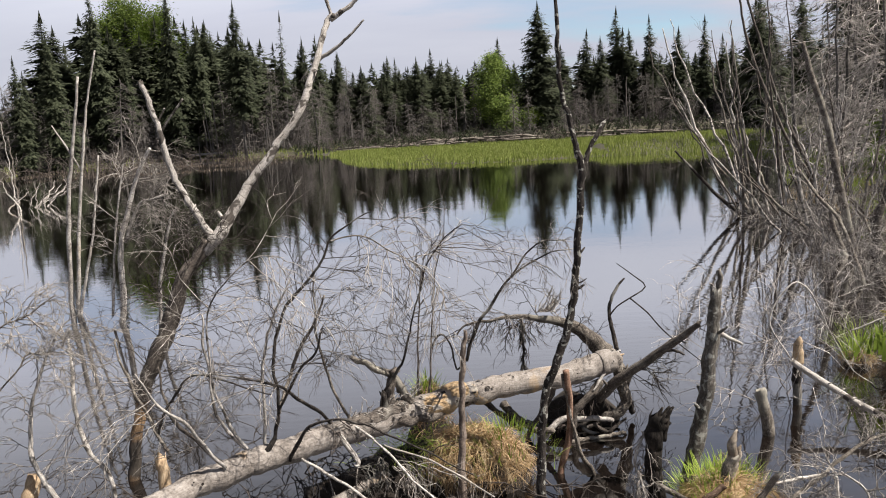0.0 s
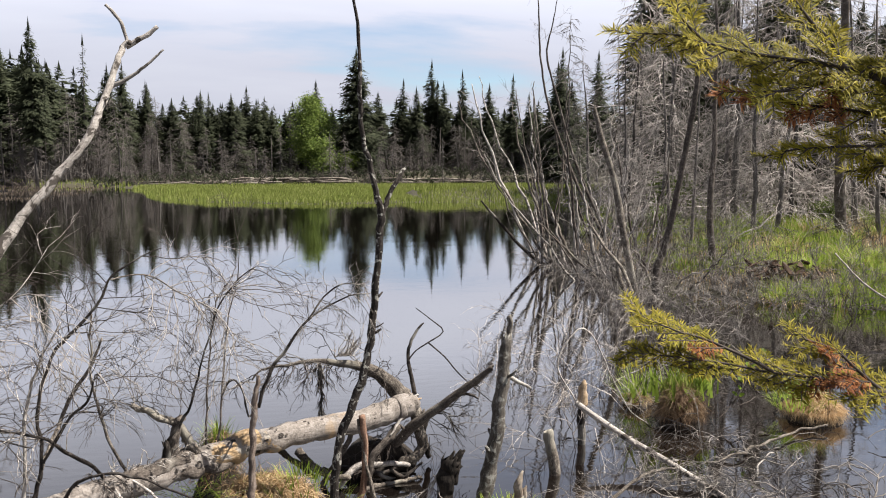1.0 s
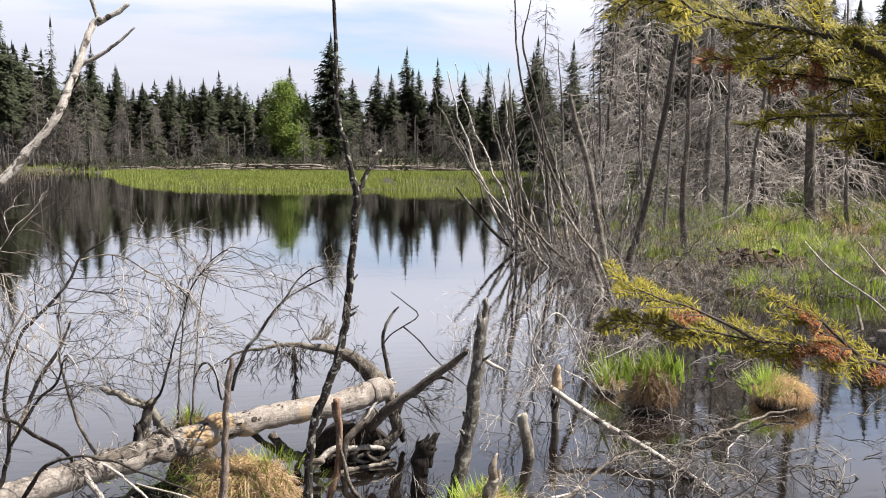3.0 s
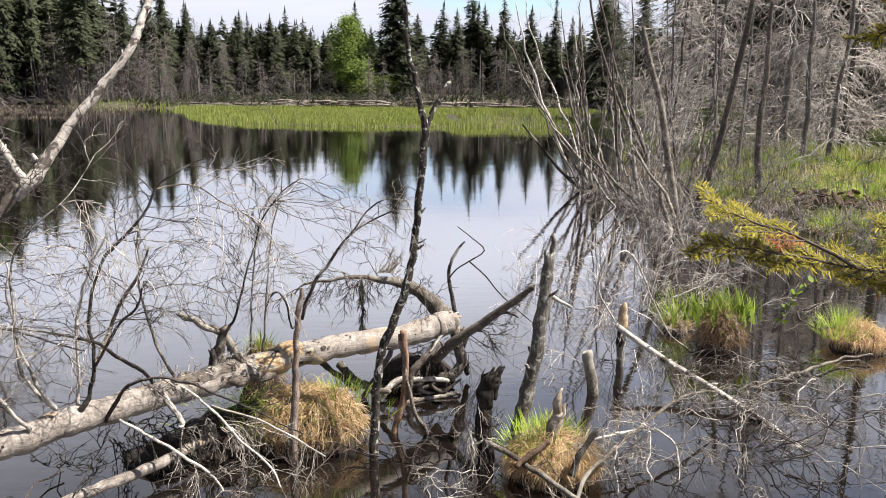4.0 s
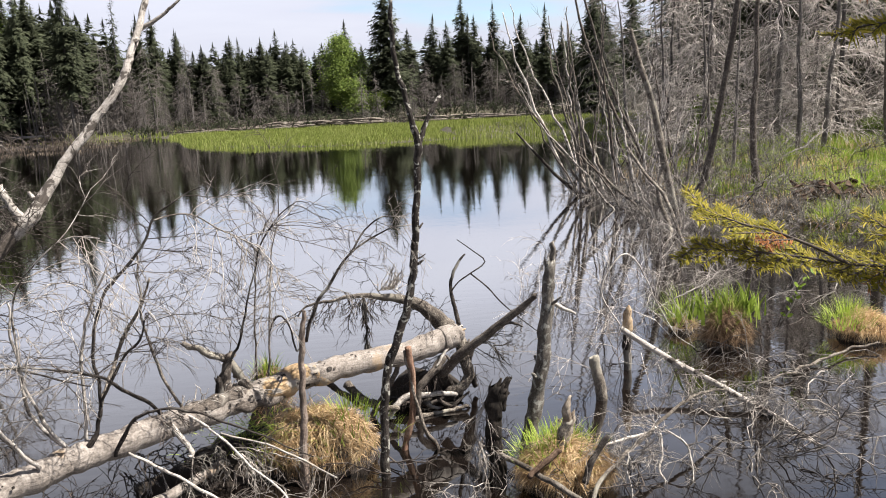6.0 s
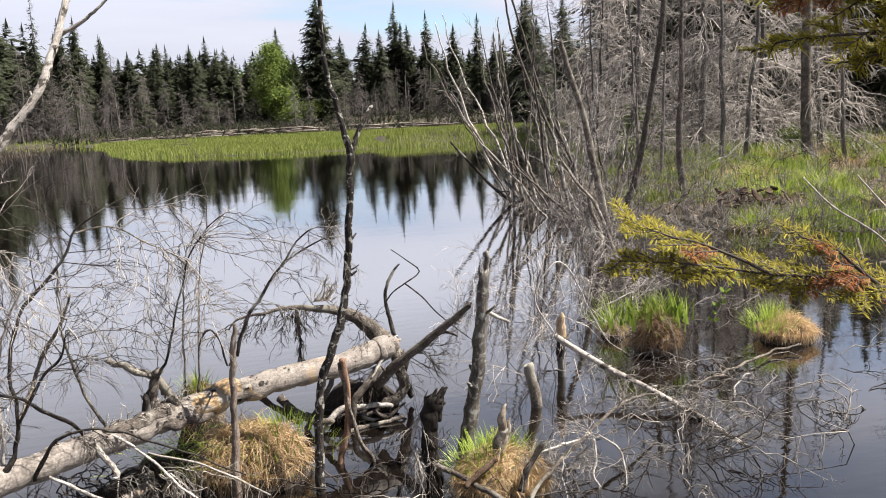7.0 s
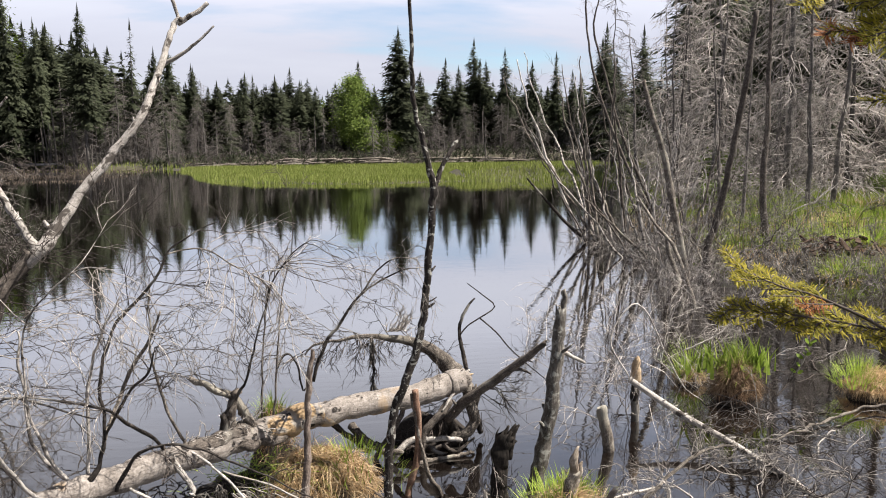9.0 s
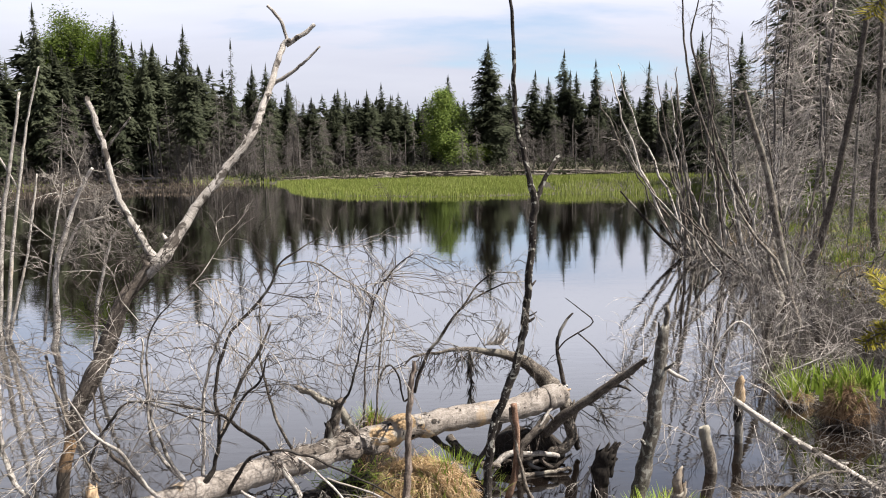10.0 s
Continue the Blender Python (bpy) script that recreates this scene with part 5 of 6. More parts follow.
peat_lump(0.74, 5.08, 0.30, 0.16, 0.2, "dark wet peat clinging under the torn roots")
hump = thing("peat_hump", (-0.52, 4.2, 0), "dark wet peat hump with rootlets under the log", "peat")
g = Geo()
for k in range(9):
    for a in range(26):
        t, w = 6.2832 * a / 26, max(0.0, math.cos(k / 8 * 1.5707)) ** 0.5
        q = Vector((-0.44 + 0.46 * w * math.cos(t), 4.24 + 0.18 * w * math.cos(t) + 0.2 * w * math.sin(t), -0.12 + 0.33 * k / 8))
        g.v.append(q + Vector((noise.noise(q * 7), noise.noise(q * 7 + Vector((3, 1, 2))), noise.noise(q * 8 + Vector((8, 2, 5))) - 0.1)) * 0.10 + Vector((noise.noise(q * 31), noise.noise(q * 31 + Vector((1, 7, 3))), noise.noise(q * 31 + Vector((5, 5, 5))))) * 0.035)
for k in range(8):
    for a in range(26):
        g.face((k * 26 + a, k * 26 + (a + 1) % 26, (k + 1) * 26 + (a + 1) % 26, (k + 1) * 26 + a))
part("peat", g, SOIL, hump)
part("root_fibres", sprays([(-0.95, 3.95, 0.2, 0.01), (-0.5, 4.05, 0.24, 0.01), (-0.15, 4.2, 0.2, 0.01)], 50, 0.26, 0.005, 2, 1.0, 4, 0.0, 1.0, (0, -0.3, -0.4), 1.1), DARK_BARK, hump)
part("root_fibres", sprays([(-0.9, 3.9, 0.22, 0.01), (-0.5, 3.95, 0.24, 0.01), (-0.2, 4.0, 0.2, 0.01)], 14, 0.3, 0.004, 2, 1.0, 4, 0.0, 1.0, (0, -0.3, -0.4), 1.1), TWIG_GREY, hump)
g = Geo()
for _ in range(500):
    p = Vector((random.gauss(-0.22, 0.16), random.gauss(4.26, 0.09), random.uniform(0.12, 0.28)))
    a = random.uniform(0, 6.283)
    g.blade(p, Vector((math.cos(a), math.sin(a), 0)), Vector((random.gauss(0, 0.5), random.gauss(-0.3, 0.5), random.uniform(-0.2, 1))).normalized(), random.uniform(0.06, 0.16), 0.004, random.uniform(0, 1), 3, random.uniform(0.3, 2))
part("green_blades", g, GREEN_BLADE, hump, smooth=False)
tangle = thing("root_tangle", (0.86, 3.85, 0), "hanging tangle of curly dead rootlets", "roots")
part("twigs", sprays([(0.90, 3.88, 0.42, 0.01), (0.88, 3.85, 0.2, 0.01), (0.86, 3.82, -0.05, 0.01)], 26, 0.3, 0.003, 2, 0.9, 4, 0.0, 1.0, (0, 0, -0.5), 0.9), TWIG_GREY, tangle)
stem("rootlet", [(0.92, 3.9, 0.4, 0.008), (0.86, 3.86, 0.25, 0.008), (0.90, 3.83, 0.08, 0.007), (0.84, 3.8, -0.1, 0.005)], PALE_BARK, tangle, sides=6)

def litter(label, count, box, length, r, mat, seed, depth=2):
    """Crooked fallen twigs that lie half drowned at the water's surface: stuff."""
    random.seed(seed)
    g = Geo()
    for _ in range(count):
        a = random.uniform(0, 6.283)
        g.twig(Vector((random.uniform(box[0], box[2]), random.uniform(box[1], box[3]), random.uniform(-0.03, 0.06))), Vector((math.cos(a), math.sin(a), random.uniform(0.0, 0.7))), length * random.uniform(0.4, 1.2), r * random.uniform(0.6, 1.3), depth, 0.55, 4, 1.0, 3, 1.0)
    return tagged(part("fallen_twigs", g, mat, smooth=True), label, "brush", kind="stuff")


litter("dark drowned twigs under the fallen log", 40, (-1.3, 3.2, 0.5, 4.2), 0.5, 0.005, TWIG_DARK, 161)
litter("dark drowned twigs round the roots and stumps", 16, (0.3, 3.2, 1.7, 4.6), 0.42, 0.005, TWIG_DARK, 162)
litter("pale curled twigs at the foot of the stumps", 26, (0.5, 3.2, 1.5, 4.0), 0.34, 0.003, TWIG_GREY, 163)
litter("dark drowned twigs round the fallen pole", 14, (1.8, 3.3, 4.2, 5.2), 0.5, 0.005, TWIG_DARK, 164)
litter("pale crooked twigs round the fallen pole", 24, (2.0, 3.4, 4.4, 4.9), 0.5, 0.005, TWIG_GREY, 165)
litter("dark twigs standing in the shallow water", 24, (2.2, 5.0, 5.5, 7.5), 0.5, 0.005, TWIG_DARK, 166)
litter("dead twigs afloat below the brush", 50, (-2.6, 3.4, -0.8, 5.0), 0.45, 0.004, TWIG_DARK, 167)

# ---- standing and leaning dead stems near the log ----
def lone(name, ctrl, material, label, category, sides=10, sub=6, wob=0.008, rough=0.15, jag=0.0, twigs=0, twig_mat=None, length=0.3, body="stem", to_bed=False, stubs=0):
    x, y = ctrl[0][0], ctrl[0][1]
    ob = thing(name, (x, y, min(0.0, ctrl[0][2])), label, category)
    if to_bed:
        ctrl = [(x, y, -0.2, ctrl[0][3] * 1.1)] + ctrl
    stem(body, ctrl, material, ob, sides=sides, sub=sub, wob=wob, rough=rough, jag=jag, stubs=stubs)
    if twigs:
        part("twigs", sprays(ctrl, twigs, length, 0.0028, 2, 0.4, 4, bendy=0.9), twig_mat or TWIG_GREY, ob)
    return ob


random.seed(62)
sapling = lone("dead_sapling", [(0.37, 3.98, -0.24, 0.0265), (0.38, 3.98, -0.04, 0.0252), (0.39, 3.99, 0.15, 0.024), (0.41, 4.01, 0.47, 0.0237), (0.45, 4.02, 0.64, 0.0226), (0.52, 4.03, 0.83, 0.0225), (0.58, 4.05, 1.01, 0.0214), (0.61, 4.06, 1.19, 0.0204), (0.63, 4.07, 1.42, 0.0192), (0.65, 4.09, 1.62, 0.0191), (0.66, 4.1, 1.75, 0.0209), (0.63, 4.1, 1.9, 0.0151), (0.58, 4.11, 2.1, 0.013), (0.56, 4.11, 2.26, 0.012), (0.56, 4.11, 2.47, 0.0109), (0.55, 4.12, 2.71, 0.009), (0.51, 4.12, 2.98, 0.0062)], SAPLING_BARK, "tall thin dark dead sapling spotted with lichen in the water", "sapling", 10, rough=0.22, stubs=10)
stem("fork", [(0.66, 4.1, 1.74, 0.0152), (0.71, 4.12, 1.85, 0.0124), (0.75, 4.13, 1.93, 0.0105), (0.8, 4.15, 2, 0.0086)], SAPLING_BARK, sapling, "lichened broken side fork", sides=8, jag=0.015)
stake = lone("broken_stake", [(-0.04, 4, 0.11, 0.024), (-0.03, 4.01, 0.30, 0.020), (-0.015, 4.02, 0.50, 0.0175), (-0.01, 4.03, 0.64, 0.0165), (0.0, 4.04, 0.77, 0.0165), (0.02, 4.05, 0.94, 0.0096)], STAKE_WOOD, "thin grey-brown broken stem standing in the grass tuft", "stick", 8, jag=0.02, to_bed=True)
branch_with_twigs(stake, [(0.02, 4.05, 0.77, 0.0097), (0.08, 4.07, 0.95, 0.0097), (0.19, 4.09, 1.1, 0.0077), (0.31, 4.11, 1.23, 0.0058), (0.46, 4.13, 1.31, 0.0039), (0.62, 4.15, 1.33, 0.0024)], DARK_BARK, TWIG_GREY, 26, 0.28, 0.0024)
branch_with_twigs(stake, [(0.28, 4.1, 1.2, 0.0058), (0.36, 4.13, 1.32, 0.0043), (0.46, 4.17, 1.37, 0.0035), (0.58, 4.2, 1.37, 0.002)], DARK_BARK, TWIG_GREY, 14, 0.22, 0.0022)
post = lone("tree_snag", [(1.156, 4.05, -0.2, 0.047), (1.186, 4.05, 0.06, 0.045), (1.225, 4.06, 0.24, 0.042), (1.27, 4.07, 0.467, 0.039), (1.307, 4.08, 0.69, 0.037), (1.328, 4.09, 0.911, 0.034), (1.344, 4.1, 1.072, 0.028)], SNAG_BARK, "leaning dead grey trunk mottled with lichen, snapped off", "trunk", 16, jag=0.035, rough=0.3, body="trunk", stubs=3)
stem("stub", [(1.345, 4.1, 1.034, 0.02), (1.361, 4.1, 1.121, 0.016), (1.356, 4.1, 1.183, 0.012)], SNAG_BARK, post, sides=8, rough=0.3, jag=0.015)
stem("stub", [(1.329, 4.1, 0.86, 0.014), (1.425, 4.15, 0.811, 0.011), (1.515, 4.2, 0.748, 0.008)], PALE_BARK, post, sides=7)
stump = lone("rotten_stump", [(0.978, 3.85, -0.18, 0.05), (0.966, 3.86, 0.02, 0.046), (0.958, 3.87, 0.18, 0.041), (0.955, 3.878, 0.30, 0.042), (0.972, 3.885, 0.40, 0.048), (0.995, 3.895, 0.465, 0.054)], BLACK_WOOD, "black rotten stump with a torn flaring top standing in water", "stump", 20, sub=8, jag=0.03, rough=0.35, body="trunk")
for k in range(9):   # a torn rim that rises towards one side
    a = 6.283 * k / 9
    lift = 0.5 + 0.5 * math.cos(a)
    x, y = 0.99 + 0.042 * math.cos(a), 3.892 + 0.036 * math.sin(a)
    stem("splinter", [(x - 0.012, y, 0.36, 0.016), (x, y, 0.45 + 0.02 * lift, 0.015), (x + 0.006 + 0.03 * lift, y, 0.475 + 0.05 * lift + random.uniform(-0.012, 0.012), 0.005)], BLACK_WOOD, stump, sides=6, rough=0.5, wob=0.006)
lone("small_stump", [(1.87, 4.7, -0.07, 0.0414), (1.86, 4.72, -0, 0.0399), (1.83, 4.73, 0.16, 0.0353), (1.81, 4.74, 0.29, 0.0293)], GREY_BARK, "short pale grey stump leaning in the water", "stump", 12, jag=0.015, body="trunk")
stub = lone("snapped_stem", [(2.22, 5.2, -0.25, 0.0297), (2.22, 5.2, -0.08, 0.0295), (2.22, 5.2, 0.14, 0.0293), (2.22, 5.2, 0.28, 0.0291), (2.22, 5.2, 0.42, 0.0237)], DARK_BARK, "dark thin stem with a fresh orange break", "stump", 10, jag=0.02, body="trunk")
x, y, z = [(2.22, 5.2, -0.25, 0.0297), (2.22, 5.2, -0.08, 0.0295), (2.22, 5.2, 0.14, 0.0293), (2.22, 5.2, 0.28, 0.0291), (2.22, 5.2, 0.42, 0.0237)][-1][:3]
stem("broken_top", [(x, y, z - 0.13, 0.043), (x, y, z - 0.05, 0.040), (x + 0.005, y, z + 0.03, 0.02)], RAW_WOOD, stub, "raw orange wood", sides=9, rough=0.3, jag=0.03)
lone("fallen_pole", [(2.157, 5.15, 0.323, 0.021), (2.386, 4.812, 0.173, 0.022), (2.582, 4.475, 0.085, 0.021), (2.739, 4.138, 0.007, 0.018), (2.763, 3.8, 0.0, 0.012)], PEELING, "thin bleached pole fallen slantwise into the water", "pole", 9, twigs=44, length=0.32, rough=0.1, stubs=14)
lone("bent_branch", [(1.24, 3.2, 0.08, 0.0102), (1.37, 3.4, 0.15, 0.0108), (1.59, 3.6, 0.18, 0.0095), (1.78, 3.8, 0.17, 0.01), (2, 3.97, 0.21, 0.0104), (2.22, 4.13, 0.22, 0.0098), (2.49, 4.3, 0.16, 0.0068)], GREY_BARK, "curved grey branch lying over the water", "branch", 7, twigs=18, length=0.3)
lone("bent_branch", [(1.78, 3.8, 0.17, 0.01), (1.64, 3.77, 0.17, 0.0079), (1.51, 3.73, 0.16, 0.0059), (1.44, 3.7, 0.16, 0.0039)], PALE_BARK, "short curved pale branch over the water", "branch", 6, twigs=10, length=0.25)
lone("lying_stick", [(0.91, 3.95, 0.13, 0.0101), (1, 3.76, 0.14, 0.0136), (1.11, 3.58, 0.13, 0.0149), (1.2, 3.39, 0.13, 0.0142), (1.3, 3.2, 0.1, 0.0137)], GREY_BARK, "weathered stick lying across the grass tuft", "stick", 8)
lone("lying_stick", [(1.06, 3.55, 0.13, 0.0129), (1.15, 3.58, 0.19, 0.0167), (1.23, 3.6, 0.23, 0.0131)], ROT_WOOD, "short brown stick stuck in the grass tuft", "stick", 8, jag=0.02)
lone("lying_stick", [(1.31, 3.45, 0.12, 0.0182), (1.37, 3.48, 0.23, 0.0164), (1.45, 3.5, 0.33, 0.0146)], DARK_BARK, "dark stick leaning out of the grass tuft", "stick", 8, jag=0.01)
splinters = lone("splintered_stump", [(1.26, 3.7, 0.1, 0.034), (1.29, 3.71, 0.25, 0.031), (1.31, 3.71, 0.33, 0.026)], GREY_BARK, "splintered bleached stump rising from the grass tuft", "stump", 12, jag=0.05, rough=0.4, body="trunk")
for dx, tall, r in ((-0.004, 0.465, 0.026), (0.012, 0.385, 0.022), (-0.014, 0.35, 0.02)):
    stem("splinter", [(1.293 + dx * 0.5, 3.705, 0.2, r), (1.303 + dx, 3.708, 0.29, r), (1.312 + dx, 3.71, tall - 0.06, r * 0.85), (1.322 + dx, 3.712, tall - 0.02, r * 0.5), (1.335 + dx, 3.715, tall, 0.004)], STUMP_WOOD, splinters, sides=9, rough=0.7, wob=0.012)
lone("lower_log", [(-1.34, 3.25, 0.11, 0.0249), (-1.18, 3.5, 0.06, 0.0261), (-0.95, 3.67, 0.08, 0.0265), (-0.72, 3.85, 0.09, 0.0279), (-0.55, 4.03, 0.11, 0.0271), (-0.39, 4.2, 0.12, 0.0261)], LOG_WOOD, "slim pale log lying low over the water", "log", 12, rough=0.08, body="trunk")
lone("dead_root", [(0.57, 4.3, 0.61, 0.019), (0.59, 4.3, 0.42, 0.0191), (0.57, 4.3, 0.21, 0.0193), (0.53, 4.3, 0.02, 0.0195), (0.5, 4.3, -0.07, 0.0152)], RED_WOOD, "reddish brown bare stem standing in water", "stem", 8, rough=0.25)
lone("dead_root", [(0.55, 4.3, 0.59, 0.0084), (0.59, 4.29, 0.35, 0.0106), (0.63, 4.28, 0.15, 0.0129), (0.7, 4.26, 0.03, 0.0129), (0.74, 4.25, -0.1, 0.0043)], GREY_BARK, "thin grey split stem standing in water", "stem", 7)
lone("broken_stump", [(-1.3, 3.2, 0.27, 0.033), (-1.33, 3.25, 0.43, 0.0316), (-1.35, 3.28, 0.62, 0.0249)], RAW_WOOD, "short broken stump of pale raw wood", "stump", 12, jag=0.04, rough=0.2, to_bed=True, body="trunk")
lone("broken_stump", [(-2.01, 3.3, 0.32, 0.0376), (-1.98, 3.35, 0.52, 0.0326)], RAW_WOOD, "low broken stump of yellowish wood", "stump", 12, jag=0.03, rough=0.2, to_bed=True, body="trunk")
lone("bare_branch", [(-1.85, 3.3, 0.38, 0.0127), (-1.91, 3.31, 0.53, 0.0113), (-1.95, 3.32, 0.62, 0.0113), (-1.96, 3.34, 0.74, 0.0099), (-1.93, 3.35, 0.9, 0.0077), (-1.88, 3.36, 1.03, 0.0063), (-1.81, 3.38, 1.17, 0.0049), (-1.77, 3.39, 1.23, 0.0035), (-1.68, 3.4, 1.28, 0.0021)], PEELING, "pale bare branch rising from the shore", "branch", 7, twigs=26, to_bed=True)
lone("bare_branch", [(-1.69, 3.5, 0.4, 0.0104), (-1.8, 3.54, 0.55, 0.012), (-1.86, 3.58, 0.66, 0.0113), (-1.89, 3.62, 0.84, 0.0106), (-1.9, 3.66, 0.98, 0.0076), (-1.92, 3.7, 1.08, 0.0046)], PEELING, "pale mottled bare branch rising from the water", "branch", 7, twigs=22, to_bed=True)
lone("bare_branch", [(-1.93, 3, 1, 0.0038), (-1.8, 3.05, 1.13, 0.0038), (-1.78, 3.1, 1.18, 0.0039), (-1.73, 3.15, 1.17, 0.0026), (-1.63, 3.2, 1.21, 0.0013)], GREY_BARK, "thin dark twig branch over the water", "branch", 6, twigs=14)
lone("bare_branch", [(-1.97, 3, 1.19, 0.0037), (-1.83, 3.03, 1.32, 0.0038), (-1.75, 3.07, 1.35, 0.0032), (-1.62, 3.1, 1.43, 0.0025)], GREY_BARK, "thin dark bare branch over the water", "branch", 6, twigs=20)

# ---- the forked white tree and the stems beyond it ----
random.seed(63)
fork = thing("forked_tree", (-2.04, 4.43, 0), "dead leaning tree forking into two peeled white limbs", "tree")
stem("trunk", [(-1.95, 4.51, 0.46, 0.042), (-1.91, 4.53, 0.61, 0.0486), (-1.81, 4.57, 0.81, 0.0511), (-1.73, 4.6, 1.01, 0.0485), (-1.65, 4.63, 1.21, 0.0383), (-1.59, 4.67, 1.28, 0.0359), (-1.52, 4.7, 1.38, 0.0463)], BROWN_BARK, fork, sides=14, sub=6, rough=0.2)
stem("trunk_foot", [(-2.05, 4.43, -0.12, 0.036), (-2.03, 4.43, -0.01, 0.035), (-2.01, 4.46, 0.2, 0.033), (-1.97, 4.5, 0.4, 0.034), (-1.94, 4.515, 0.5, 0.034)], ORANGE_WOOD, fork, "bare orange-brown wood without bark", sides=14, sub=6, rough=0.2)
stem("limb", [(-1.6, 4.68, 1.28, 0.0263), (-1.46, 4.7, 1.41, 0.0417), (-1.38, 4.77, 1.54, 0.0333), (-1.28, 4.84, 1.7, 0.0269), (-1.12, 4.91, 1.91, 0.0249), (-0.98, 4.97, 2.09, 0.0229), (-0.91, 5.04, 2.25, 0.022), (-0.86, 5.11, 2.41, 0.021), (-0.82, 5.18, 2.56, 0.0189), (-0.78, 5.25, 2.7, 0.0191), (-0.74, 5.25, 2.73, 0.0167)], PEELING, fork, sides=12, sub=6, rough=0.12, stubs=6)
stem("limb", [(-1.49, 4.7, 1.41, 0.0263), (-1.56, 4.73, 1.52, 0.0209), (-1.64, 4.76, 1.64, 0.0198), (-1.72, 4.79, 1.79, 0.0188), (-1.77, 4.81, 1.98, 0.0177), (-1.81, 4.84, 2.14, 0.0177), (-1.86, 4.87, 2.26, 0.0177), (-1.9, 4.9, 2.36, 0.0156)], PEELING, fork, sides=12, sub=6, rough=0.12, stubs=6, jag=0.02)
for ctrl in ([(-0.77, 5.3, 2.71, 0.0168), (-0.67, 5.3, 2.77, 0.0156), (-0.58, 5.3, 2.84, 0.012)], [(-0.76, 5.3, 2.73, 0.0132), (-0.79, 5.3, 2.84, 0.0108), (-0.83, 5.3, 2.91, 0.0108), (-0.88, 5.3, 2.96, 0.0096)], [(-0.88, 5.3, 2.46, 0.0133), (-0.75, 5.3, 2.53, 0.0109), (-0.65, 5.3, 2.61, 0.0084), (-0.55, 5.3, 2.7, 0.006)], [(-1.83, 4.9, 2.02, 0.0101), (-1.75, 4.9, 2.13, 0.0078), (-1.65, 4.9, 2.25, 0.0056)], [(-1.84, 4.9, 2.09, 0.0067), (-1.79, 4.9, 2.17, 0.0056), (-1.77, 4.9, 2.2, 0.0045)]):
    stem("fork", ctrl, PEELING, fork, sides=8)
part("twigs", sprays([(-2.05, 4.43, -0.12, 0.0411), (-2.03, 4.43, -0.01, 0.041), (-2.01, 4.46, 0.2, 0.041), (-1.97, 4.5, 0.4, 0.0384), (-1.91, 4.53, 0.61, 0.0486), (-1.81, 4.57, 0.81, 0.0511), (-1.73, 4.6, 1.01, 0.0485), (-1.65, 4.63, 1.21, 0.0383), (-1.59, 4.67, 1.28, 0.0359), (-1.52, 4.7, 1.38, 0.0463)], 60, 0.5, 0.0034, 2, 0.15, 4, 0.35, 1.0, bendy=0.8), TWIG_DARK, fork)
clump = thing("dead_stem_clump", (-4.6, 8.9, 0), "clump of tall bare grey stems standing in the pond", "dead shrub")
for ctrl in ([(-4.6, 8.9, -0.22, 0.0365), (-4.64, 8.9, 0.08, 0.0327), (-4.6, 8.9, 0.52, 0.0288), (-4.55, 8.9, 1.05, 0.025), (-4.48, 8.9, 1.5, 0.023), (-4.38, 8.9, 1.94, 0.0193), (-4.22, 8.9, 2.71, 0.0138)], [(-4.58, 8.9, -0.09, 0.0291), (-4.5, 8.9, 0.52, 0.0234), (-4.43, 8.9, 1.04, 0.0196), (-4.33, 8.9, 1.56, 0.0177), (-4.21, 8.9, 2.19, 0.0157), (-4.1, 8.9, 2.62, 0.0121), (-3.99, 8.9, 2.98, 0.0086)], [(-4.57, 8.9, -0.09, 0.0219), (-4.4, 8.9, 0.51, 0.0162), (-4.27, 8.9, 0.97, 0.0143), (-4.19, 8.9, 1.36, 0.0124), (-4.1, 8.9, 1.83, 0.0088)], [(-4.32, 8.9, 1.68, 0.0106), (-4.44, 8.9, 1.91, 0.0105), (-4.59, 8.9, 2.19, 0.0063)]):
    stem("stem", ctrl, PALE_BARK, clump, sides=8)
clump = thing("dead_stem_clump", (-3.85, 8.4, 0), "clump of crooked pale dead stems in the pond", "dead shrub")
for ctrl in ([(-3.89, 8.4, -0.18, 0.0414), (-3.79, 8.4, 0.2, 0.0336), (-3.77, 8.4, 0.64, 0.0333), (-3.72, 8.4, 0.95, 0.0294), (-3.61, 8.4, 1.25, 0.0256), (-3.5, 8.4, 1.55, 0.0218), (-3.37, 8.4, 1.79, 0.0181), (-3.3, 8.4, 1.89, 0.0144)], [(-3.69, 8.4, 0.89, 0.0202), (-3.5, 8.4, 1.28, 0.0161), (-3.33, 8.4, 1.35, 0.014), (-3.16, 8.4, 1.4, 0.01)], [(-3.93, 8.4, 0.08, 0.0165), (-3.84, 8.4, 0.65, 0.0142), (-3.77, 8.4, 1.08, 0.0121), (-3.67, 8.4, 1.5, 0.01), (-3.61, 8.4, 1.74, 0.006)]):
    b = stem("stem", ctrl, PALE_BARK, clump, sides=8)
    part("twigs", sprays(ctrl, 12, 0.5, 0.006), TWIG_GREY, b)
lone("water_snag", [(-3.24, 8, 0.03, 0.0235), (-3.19, 8, 0.51, 0.0194), (-3.13, 8, 0.75, 0.0174), (-3.07, 8, 0.98, 0.0154), (-3.01, 8, 1.18, 0.0115), (-2.94, 8, 1.28, 0.0076)], PALE_BARK, "thin white dead stem standing in the pond", "stem", 7, twigs=30, length=0.6, to_bed=True)
